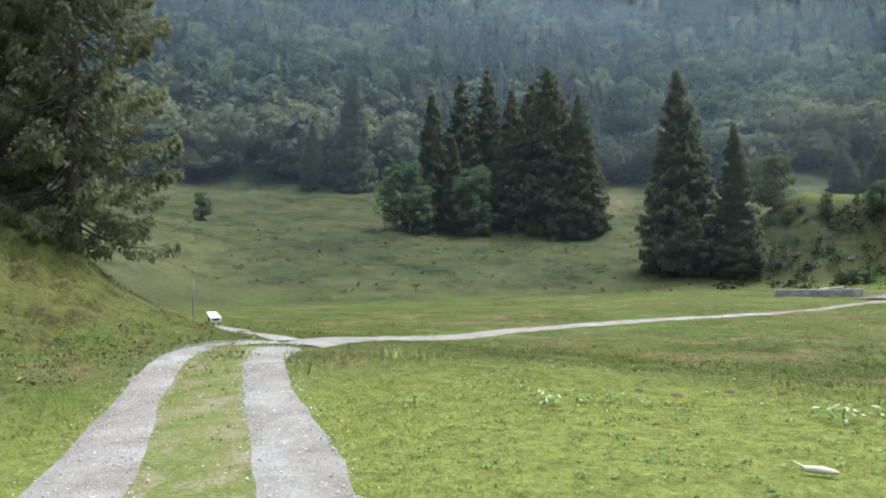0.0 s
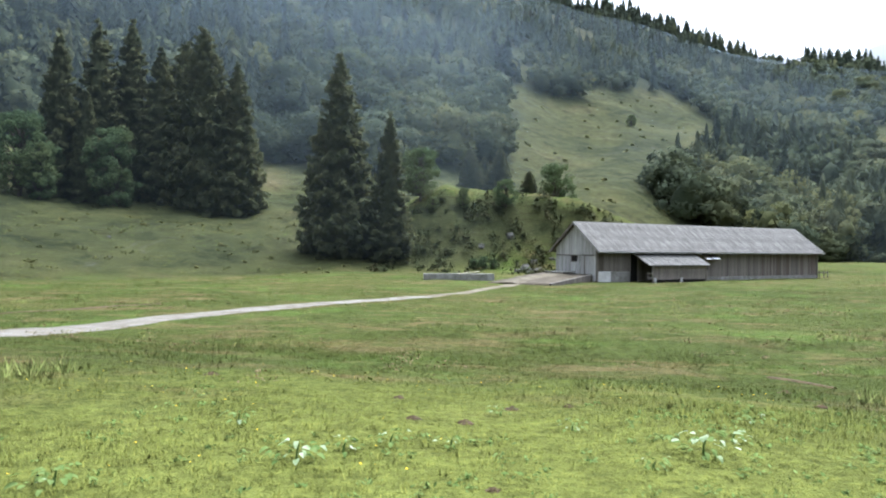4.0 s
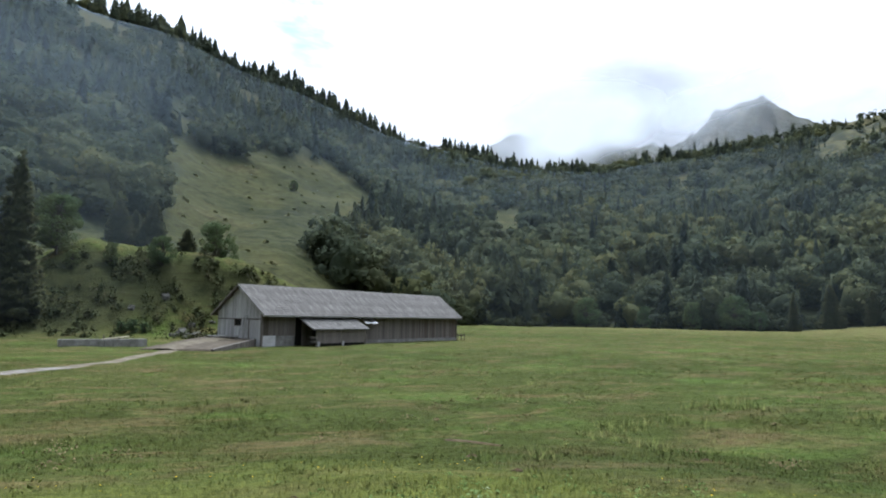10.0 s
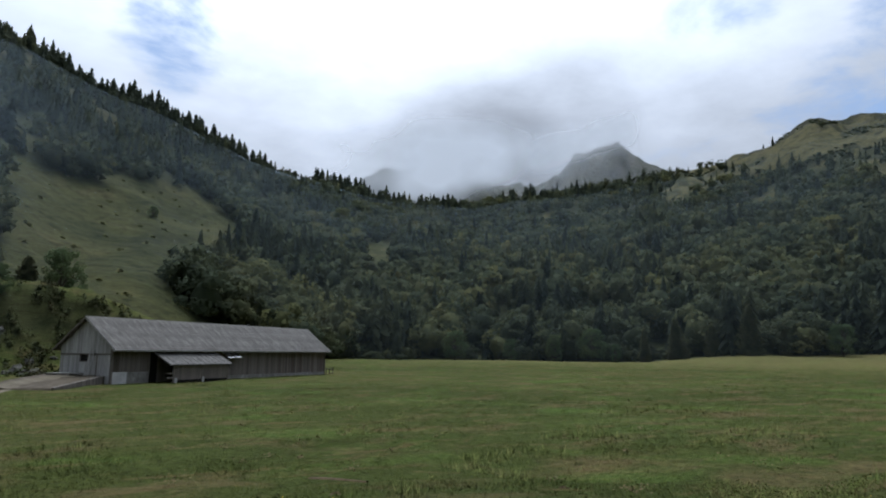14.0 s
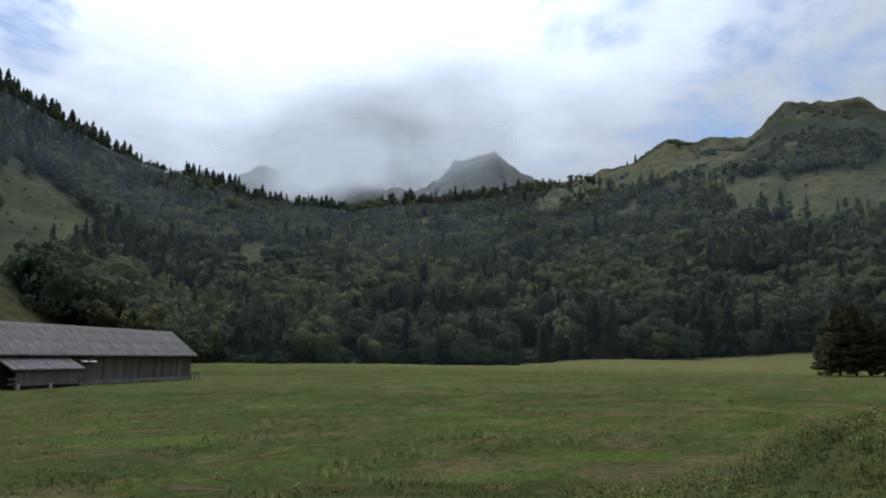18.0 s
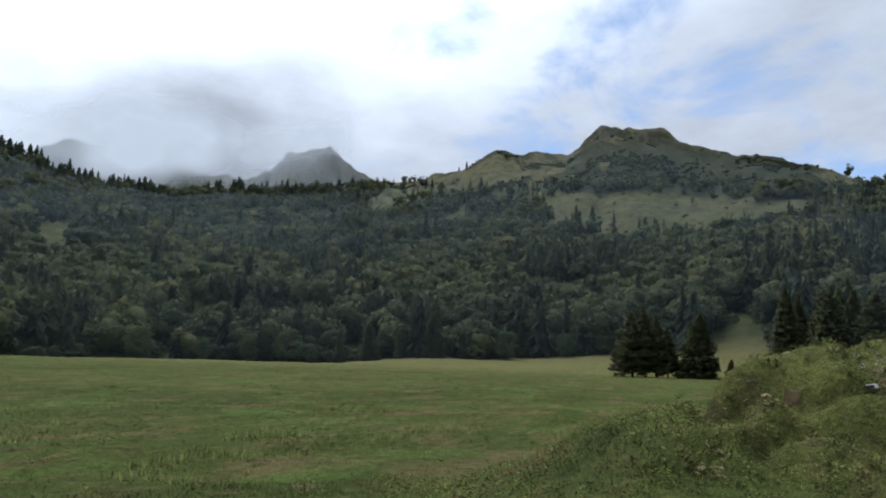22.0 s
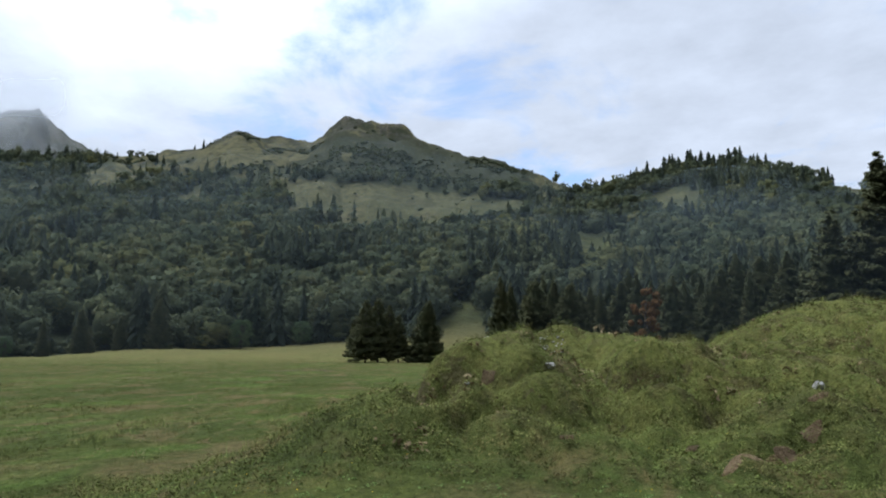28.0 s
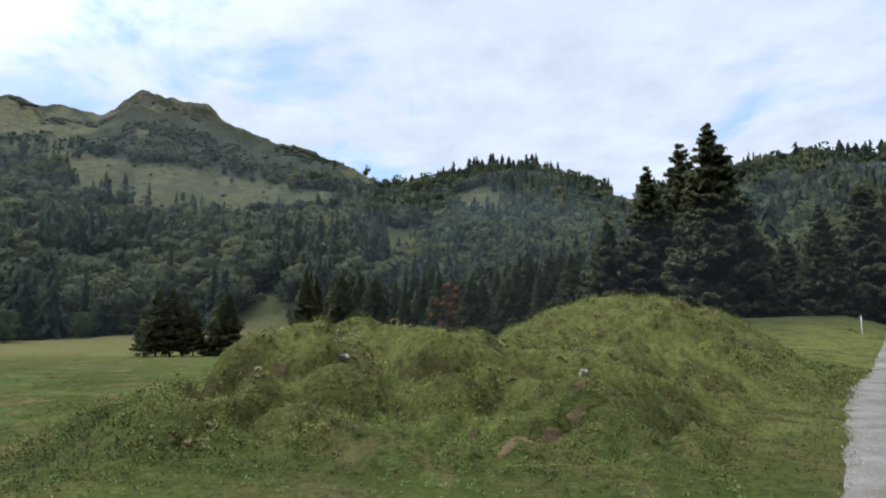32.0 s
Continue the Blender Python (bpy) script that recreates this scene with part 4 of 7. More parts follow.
def spruce_arrays(seed, h, width, whorls, per, sprays, first=0.06, thin=0.0, closed=True, fine=0.74):
    """Trunk, limbs and needle sprays of a spruce, as triangle arrays."""
    g = np.random.default_rng(seed)
    lean = g.normal(0, 0.012, 2) * h
    zs = np.linspace(0, 1, 9)
    trunk = cone_tube(np.stack([lean[0] * zs ** 2, lean[1] * zs ** 2, h * 0.985 * zs - 0.3 * (zs == 0)], 1),
                      h * (0.0125 if closed else 0.0085) * (1 - zs) ** 0.85 + 0.012 + 0.012 * h * (zs < 0.02) * 0.5, 9)
    limbs, needles, soft = [], [], []
    for w in range(whorls):
        s = first + (1 - first) * (max(0.0, w + g.uniform(-0.3, 0.3)) / whorls) ** 0.92
        if s > 0.985:
            continue
        reach0 = width * 0.5 * (1 - s) ** 0.8 * (0.72 + 0.28 * min(1, s / 0.18))
        k = max(3, int(per * (0.55 + 0.45 * (1 - s))))
        phase = g.uniform(0, 6.28)
        for b in range(k):
            if g.random() < thin:
                continue
            a = phase + 6.2832 * (b + g.uniform(-0.35, 0.35)) / k
            reach = reach0 * g.uniform(0.74, 1.12)
            droop = reach * (0.42 * (1 - s) + 0.05) * g.uniform(0.6, 1.3)
            up = reach * (0.30 * s) * 1.4
            u = np.linspace(0.04, 1, 5)
            px = np.cos(a) * reach * u
            py = np.sin(a) * reach * u
            pz = h * s + g.uniform(-1.3, 1.3) * h / whorls - droop * np.sin(u * 2.0) * 1.05 + up * u + 0.10 * reach * u ** 3
            off = np.array([lean[0] * s * s, lean[1] * s * s, 0])
            line = np.stack([px, py, pz], 1) + off
            limbs.append(cone_tube(line, np.linspace(0.035 + 0.006 * reach, 0.008, 5), 3))
            m = max(6, int(sprays * (0.3 + 0.7 * reach / (width * 0.5))))
            t = 0.3 + 0.75 * g.random(m) ** 0.66
            base = np.stack([np.interp(t, u, line[:, q]) for q in range(3)], 1) + g.normal(0, 0.05, (m, 3))
            # side twigs spread each bough into a hanging fan
            fan = g.normal(0, 0.5, m) * reach * 0.34 * (1.25 - t)
            base = base + np.stack([-np.sin(a) * fan, np.cos(a) * fan, -0.3 * np.abs(fan) - g.random(m) * 0.12 * reach * t], 1)
            size = np.clip((0.34 + 0.08 * reach) * g.uniform(0.6, 1.4, m), 0.25, 0.9) * fine
            sidewise = a + np.where(g.random(m) < 0.5, 1, -1) * g.uniform(0.1, 1.5, m)
            hang = g.random(m) < 0.5
            dirv = np.stack([np.cos(sidewise), np.sin(sidewise), -np.where(hang, g.uniform(1.0, 3.0, m), g.uniform(0.0, 1.0, m))], 1)
            dirv /= np.linalg.norm(dirv, axis=1)[:, None]
            wv = np.cross(dirv, np.stack([g.normal(0, 0.7, m), g.normal(0, 0.7, m), np.ones(m)], 1))
            wv /= np.linalg.norm(wv, axis=1)[:, None] + 1e-9
            tip = base + dirv * (size * np.where(hang, 1.9, 1.3))[:, None]
            e1 = base + dirv * (size * g.uniform(0.1, 0.5, m))[:, None] + wv * (size * 0.5)[:, None]
            e2 = base + dirv * (size * g.uniform(0.0, 0.4, m))[:, None] - wv * (size * 0.5)[:, None]
            v = np.stack([e1, tip, e2], 1).reshape(-1, 3)
            out = (base - off) * [1, 1, 0]
            out = 1.2 * out / (np.linalg.norm(out, axis=1)[:, None] + 0.2) + [0, 0, 0.75] + g.normal(0, 0.3, (m, 3))
            soft.append(np.repeat(out, 3, axis=0))
            tri = np.arange(3 * m).reshape(-1, 3)
            away = np.einsum("ij,ij->i", np.cross(tip - e1, e2 - e1), out) < 0
            tri[away] = tri[away][:, ::-1]
            needles.append((v, tri))
    # inner mass of needles that closes the crown
    rings, segs = 30, 18
    ss = np.linspace(first + 0.01, 0.96, rings)
    ang = np.linspace(0, 2 * np.pi, segs, endpoint=False)
    rad = width * 0.5 * (1 - ss) ** 0.8 * (0.72 + 0.28 * np.minimum(1, ss / 0.18)) * (1 - 0.35 * thin)
    S, A = np.meshgrid(ss, ang, indexing="ij")
    R = rad[:, None] * (0.48 + 0.2 * fbm(A * 2.4 + S * 9, S * 60, 1.4, 3, seed) + 0.06 * np.sin(S * whorls * 3.1)[:, :])
    Zc = h * S - 0.85 * R * (0.42 * (1 - S) + 0.05) + 0.3 * S * R
    core = np.stack([R * np.cos(A) + lean[0] * S * S, R * np.sin(A) + lean[1] * S * S, Zc], -1).reshape(-1, 3)
    i, j = np.meshgrid(np.arange(rings - 1), np.arange(segs), indexing="ij")
    p, q = i * segs + j, i * segs + (j + 1) % segs
    cf = np.concatenate([np.stack([p, q, q + segs], -1).reshape(-1, 3), np.stack([p, q + segs, p + segs], -1).reshape(-1, 3)])
    if closed:
        needles.append((core, cf))
        soft.append(np.stack([np.cos(A), np.sin(A), np.full_like(A, 0.55)], -1).reshape(-1, 3) + g.normal(0, 0.25, (rings * segs, 3)))
    nn = np.vstack(soft)
    return trunk, merge(limbs), merge(needles) + (nn / (np.linalg.norm(nn, axis=1)[:, None] + 1e-9),)


def broad_arrays(seed, h, width, clumps, leaves, leaf, base=0.22):
    """Trunk, limbs and leaves of a broad-leaved tree or shrub."""
    g = np.random.default_rng(seed)
    trunk = cone_tube([(0, 0, -0.3), (0.02 * h, 0.01 * h, h * 0.2), (0.03 * h, -0.01 * h, h * 0.45), (0.02 * h, 0, h * 0.75)],
                      [h * 0.026, h * 0.019, h * 0.013, h * 0.005], 8)
    limbs, sprays = [], []
    for c in range(clumps):
        z = g.uniform(base, 0.97)
        spread = math.sqrt(max(0.02, 1 - ((z - 0.5) / 0.52) ** 2))
        rr = width * 0.5 * spread * math.sqrt(g.uniform(0.12, 1.0))
        a = g.uniform(0, 6.2832)
        cen = np.array([rr * math.cos(a), rr * math.sin(a), h * z])
        limbs.append(cone_tube([(0.02 * h, 0, h * max(0.12, z - 0.28)), cen * [0.5, 0.5, 1] + [0, 0, -0.06 * h], cen], [h * 0.007, h * 0.004, h * 0.0015], 3))
        rad = width * g.uniform(0.07, 0.16)
        d = g.normal(0, 1, (leaves, 3))
        d /= np.linalg.norm(d, axis=1)[:, None]
        p = cen + d * (rad * g.uniform(0.45, 1.0, leaves) ** 0.5)[:, None] * [1, 1, 0.75]
        ax = np.cross(d, g.normal(0, 1, (leaves, 3)))
        ax /= np.linalg.norm(ax, axis=1)[:, None] + 1e-9
        bx = np.cross(d + g.normal(0, 0.5, (leaves, 3)), ax)
        bx /= np.linalg.norm(bx, axis=1)[:, None] + 1e-9
        s = leaf * g.uniform(0.6, 1.4, leaves)[:, None]
        v = np.stack([p - bx * s, p + ax * s * 0.55, p + bx * s, p - ax * s * 0.55], 1).reshape(-1, 3)
        q = np.arange(leaves)[:, None] * 4
        sprays.append((v, np.concatenate([q + [[0, 1, 2]], q + [[0, 2, 3]]])))
    return trunk, merge(limbs), merge(sprays)


def tree_thing(name, arrays, foliage, label, category, group=""):
    root = tagged(new(name), label, category, group)
    for pname, arr, mat in zip(("trunk", "limbwork", "crown"), arrays, (M_BARK, M_BARK, foliage)):
        ob = new(pname, mesh_np(pname, arr[0], arr[1], [mat], pname == "trunk", arr[2] if len(arr) > 2 else None))
        ob.parent = root
        if pname != "trunk":
            tagged(ob, kind="stuff")
    return root


def stand(x, y, s=1.0, turn=0.0, sink=0.15, sz=None):
    return Matrix.Translation((x, y, ground(x, y) - sink)) @ Matrix.Rotation(turn, 4, "Z") @ Matrix.Diagonal((s, s, sz or s, 1))


SPRUCES = {
    "a": tree_thing("spruce_tree", spruce_arrays(11, 24, 9.4, 46, 13, 210, fine=0.42), M_NEEDLE, "tall dark green spruce with drooping branches", "tree"),
    "b": tree_thing("spruce_tree", spruce_arrays(12, 24, 7.6, 46, 12, 190, fine=0.42), M_NEEDLE, "slim dark green spruce on the meadow slope", "tree"),
    "c": tree_thing("spruce_tree", spruce_arrays(13, 24, 11.0, 44, 14, 230, 0.04, fine=0.42), M_NEEDLE, "broad dark green spruce with low branches", "tree"),
    "d": tree_thing("spruce_tree", spruce_arrays(14, 24, 9.0, 42, 12, 230, 0.06, 0.16, fine=0.42), M_NEEDLE, "tall spruce with gaps between its branches", "tree"),
    "e": tree_thing("spruce_tree", spruce_arrays(15, 25, 8.6, 46, 11, 300, 0.05, 0.28, False, 0.2), M_NEEDLE, "tall thin spruce with a visible trunk", "tree"),
    "f": tree_thing("spruce_tree", spruce_arrays(16, 24, 12.0, 34, 11, 260, 0.2, 0.22, False, 0.5), M_NEEDLE, "old spruce with a bare trunk under an open crown", "tree"),
}
BROADS = {
    "a": tree_thing("broadleaf_tree", broad_arrays(21, 10, 8.0, 110, 120, 0.15, 0.12), M_LEAF, "green broad-leaved tree on the slope", "tree"),
    "b": tree_thing("broadleaf_tree", broad_arrays(22, 10, 6.5, 100, 120, 0.14, 0.06), M_LEAF, "bushy green broad-leaved tree", "tree"),
}
used = set()


def place_tree(kind, az, r, top_el=None, h=None, turn=None, label="", group="", wide=1.0):
    src = SPRUCES[kind] if kind in SPRUCES else BROADS[kind[1:]]
    full = 24.0 if kind in SPRUCES else 10.0
    x, y = at(az, r)
    if top_el is not None:
        h = 1.65 + r * math.tan(radians(top_el)) - ground(x, y) + 0.2
    s = h / full
    m = stand(x, y, s * wide, turn if turn is not None else az * 1.7 + r, 0.2, s)
    if src.name not in used:
        used.add(src.name)
        src.matrix_basis = m
        ob = src
    else:
        ob = copy_thing(src, Matrix.Identity(4))
        ob.matrix_basis = m
    return tagged(ob, label, "", group)


# spruces on the slope by the lane
place_tree("a", 8.7, 92, 15.8, wide=1.25, label="tall dark spruce standing alone on the meadow slope")
place_tree("b", 4.5, 90, 11.3, wide=1.25, label="slim dark spruce beside a taller spruce")
G1 = "spruces in the clump on the slope"
for kind, az, r, el in (("b", 29.4, 126, 15.6), ("d", 26.7, 130, 16.6), ("b", 24.6, 132, 16.9), ("a", 22.4, 126, 15.2), ("c", 19.2, 124, 17.0), ("a", 17.0, 121, 14.6),
                        ("b", 27.6, 122, 11.5), ("c", 21.0, 130, 16.2), ("b", 16.0, 124, 10.5)):
    place_tree(kind, az, r, el, label="dark spruce in a dense clump on the slope", group=G1, wide=1.25)
place_tree("Ba", 31.8, 122, 9.6, label="light green broad-leaved tree at the edge of the clump")
place_tree("Bb", 30.6, 118, 7.6, label="bushy green tree at the edge of the clump")
place_tree("Bb", 25.8, 119, 9.0, label="bushy green tree in front of the spruces")
place_tree("Bb", 48.6, 128, 7.1, label="small round bush alone on the grass slope")
place_tree("c", 36.3, 172, 17.0, label="dark spruce at the wood's edge")
place_tree("c", 39.6, 172, 13.0, label="dark spruce at the wood's edge")
place_tree("e", 59.9, 27.5, h=25, label="tall spruce with a bare lower trunk on the bank")
place_tree("e", 64.5, 33, h=26, wide=1.2, label="tall dark spruce on the bank")
place_tree("e", 68, 37, h=24, wide=1.3, label="tall dark spruce on the bank")
# bushes on the knoll
place_tree("Ba", 1.9, 101, 8.5, label="green broad-leaved tree on the knoll")
place_tree("Bb", -1.7, 97, 5.3, label="low green bush on the knoll")
place_tree("Ba", -5.2, 96, 6.0, label="light green bush on the rocky knoll")
for az, r, el in ((-2.4, 190, 8.7), (-3.4, 200, 7.9), (-4.6, 190, 8.6), (-7.0, 150, 6.7)):
    place_tree("c", az, r, el, wide=1.7, label="small dark spruce behind the knoll", group="small spruces behind the knoll")
place_tree("Bb", -9.3, 150, 7.2, wide=0.8, label="dark rounded tree behind the knoll")
place_tree("Ba", -15.3, 380, 11.0, label="single round tree on the steep meadow")
BROADS["r"] = tree_thing("broadleaf_tree", broad_arrays(23, 10, 5.5, 36, 110, 0.22, 0.12), M_RUST, "reddish autumn tree before dark spruces", "tree")
place_tree("Br", -101.6, 118, 4.9, wide=0.8, label="reddish autumn tree before dark spruces")
for az, r, h in ((0.9, 97, 2.2), (-2.6, 87, 1.5), (-3.4, 86.5, 1.7), (-4.2, 87, 1.3), (3.4, 98, 1.8)):
    place_tree("Bb", az, r, h=h, wide=1.3, label="low dark shrub on the rocky knoll", group="shrubs on the knoll")
# clump on the meadow
for kind, az, r, el in (("f", -77.8, 152, 2.7), ("f", -78.6, 147, 4.1), ("f", -79.6, 149, 4.3), ("f", -80.5, 151, 3.7), ("f", -81.3, 148, 2.9), ("c", -83.5, 148, 4.1)):
    place_tree(kind, az, r, el, label="dark spruce in a small clump on the meadow", group="spruces in the meadow clump", wide=1.3 if kind == "f" else 1.6)
place_tree("c", -85.9, 158, 0.5, wide=1.6, label="small young spruce on the meadow")
place_tree("c", -87.9, 158, 0.8, wide=2.2, label="small young spruce on the meadow")
# single trees in front of the woods
for kind, az, r, h in (("Ba", -68.7, 258, 10.5), ("c", -62.5, 258, 18), ("c", -57.4, 258, 15), ("b", -65.0, 262, 12), ("Bb", -47.8, 256, 10), ("Ba", -50.8, 254, 12),
                       ("b", -54.9, 258, 13), ("Bb", -52.6, 254, 6.5), ("Bb", -44.2, 256, 8), ("Ba", -39.6, 254, 11), ("c", -60.0, 262, 12), ("Ba", -73.4, 262, 9)):
    place_tree(kind, az, r, h=h, wide=1.35 if kind in SPRUCES else 1.0, label="dark spruce standing before the wood's edge" if kind in SPRUCES else "rounded green tree before the wood's edge")
# spruces beyond the mounds
G2 = "spruces beyond the mounds"
for kind, az, r, el in (("d", -114.9, 82, 10.3), ("b", -118.1, 84, 14.0), ("d", -121.2, 88, 15.7), ("a", -123.6, 78, 16.8), ("c", -119.6, 90, 11.5),
                        ("c", -126.5, 84, 8.5), ("a", -130.8, 78, 10.0), ("c", -133.8, 84, 11.4), ("a", -128.4, 92, 8.0), ("b", -137, 80, 11), ("c", -116.8, 92, 8.6)):
    place_tree(kind, az, r, el, label="tall dark spruce beyond the grassy mounds", group=G2, wide=1.6)
g_row = random.Random(17)
for k in range(26):
    az, r = -90.0 - 0.92 * k + g_row.uniform(-0.3, 0.3), 132 + 9 * (k % 3) + g_row.uniform(-3, 3)
    place_tree("abcd"[k % 4], az, r, 4.9 + 0.07 * k + g_row.uniform(-0.7, 1.1), wide=g_row.uniform(1.15, 1.6), label="dark spruce in the dense row beyond the mounds", group=G2)


# ---------------------------------------------------------------- far woods
def conifer_low(seed, tiers, spikes, slim=1.0):
    """A spruce of drooping sprays, one metre high."""
    g = np.random.default_rng(seed)
    vs = []
    for k in range(tiers):
        s = (k + 0.2) / tiers
        rad = 0.24 * slim * (1 - s) ** 0.8 + 0.012
        m = max(4, int(spikes * (0.45 + 0.55 * (1 - s))))
        a = np.linspace(0, 2 * np.pi, m, endpoint=False) + g.uniform(0, 6) + g.uniform(-0.4, 0.4, m)
        rr = rad * g.uniform(0.55, 1.25, m)
        w = np.pi / m * 1.15
        z = 0.04 + 0.96 * s + g.uniform(-0.35, 0.35, m) / tiers
        rise = 1.7 / tiers
        tip = np.stack([np.cos(a) * rr, np.sin(a) * rr, z - 0.35 * rr], 1)
        l = np.stack([np.cos(a - w) * rr * 0.62, np.sin(a - w) * rr * 0.62, z + rise * 0.25], 1)
        r_ = np.stack([np.cos(a + w) * rr * 0.62, np.sin(a + w) * rr * 0.62, z + rise * 0.25], 1)
        top = np.stack([np.cos(a) * rr * 0.12, np.sin(a) * rr * 0.12, np.minimum(z + rise, 1.0)], 1)
        vs.append(np.stack([tip, l, top, r_], 1).reshape(-1, 3))
    v = np.vstack(vs)
    q = np.arange(len(v) // 4)[:, None] * 4
    nrm = v * [1, 1, 0]
    nrm = nrm / (np.linalg.norm(nrm, axis=1)[:, None] + 1e-6) + [0, 0, 0.55] + np.repeat(g.normal(0, 0.3, (len(v) // 4, 3)), 4, axis=0)
    return v, np.concatenate([q + [[0, 2, 1]], q + [[0, 3, 2]]]), nrm


def broad_low(seed, lobes, per, size, fine=1):
    """A broad-leaved crown one metre high: rounded boughs set with twigs of leaves round a closed middle."""
    g = np.random.default_rng(seed)
    bm = bmesh.new()
    bmesh.ops.create_icosphere(bm, subdivisions=fine, radius=1)
    o = Vector(g.uniform(-30, 30, 3))
    for v in bm.verts:
        p = v.co.copy()
        v.co = Vector((p.x * 0.22, p.y * 0.22, p.z * 0.34)) * (0.9 + 0.5 * noise.noise(p * 1.6 + o))
        v.co.z += 0.42
    bm.normal_update()
    core = np.array([v.co[:] for v in bm.verts])
    cn = np.array([v.normal[:] for v in bm.verts])
    cf = np.array([[v.index for v in f.verts] for f in bm.faces])
    bm.free()
    ps, ns, fs, base = [core], [cn], [cf], len(core)
    lean = g.normal(0, 0.05, 2)
    for k in range(lobes):
        z = g.uniform(0.72, 0.82) if k == 0 else g.uniform(0.16, 0.74)
        a = 2.4 * k + g.uniform(-0.5, 0.5)
        rr = 0.04 if k == 0 else 0.26 * math.sqrt(max(0.1, 1 - ((z - 0.38) / 0.5) ** 2)) * g.uniform(0.65, 1.15)
        c = np.array([math.cos(a) * rr + lean[0] * z, math.sin(a) * rr + lean[1] * z, z])
        rad = g.uniform(0.13, 0.22)
        out = c * [1, 1, 0] / (rr + 0.02) + [0, 0, 0.5]
        d = g.normal(0, 1, (per, 3)) + out * 0.75
        d /= np.linalg.norm(d, axis=1)[:, None] + 1e-9
        p = c + d * (rad * g.uniform(0.72, 1.1, per))[:, None] * [1, 1, 0.85]
        nd = d + g.normal(0, 0.55, (per, 3))
        ax = np.cross(nd, g.normal(0, 1, (per, 3)))
        ax /= np.linalg.norm(ax, axis=1)[:, None] + 1e-9
        bx = np.cross(nd, ax)
        bx /= np.linalg.norm(bx, axis=1)[:, None] + 1e-9
        s = size * g.uniform(0.55, 1.45, per)[:, None]
        v = np.stack([p - ax * s * 0.62 - bx * s * 0.4, p + bx * s * 0.7, p + ax * s * 0.62 - bx * s * 0.4], 1)
        tri = np.arange(3 * per).reshape(-1, 3)
        away = np.einsum("ij,ij->i", np.cross(v[:, 1] - v[:, 0], v[:, 2] - v[:, 0]), d) < 0
        tri[away] = tri[away][:, ::-1]
        ps.append(v.reshape(-1, 3)); fs.append(tri + base); base += 3 * per
        ns.append(np.repeat(d * 0.9 + (p - [0, 0, 0.35]) * 1.5 + g.normal(0, 0.1, (per, 3)) + [0, 0, 0.2], 3, axis=0))
    return np.vstack(ps), np.vstack(fs), np.vstack(ns)


def ridge_of(az):
    return np.interp(az, LAND[:, 0], LAND[:, 5])


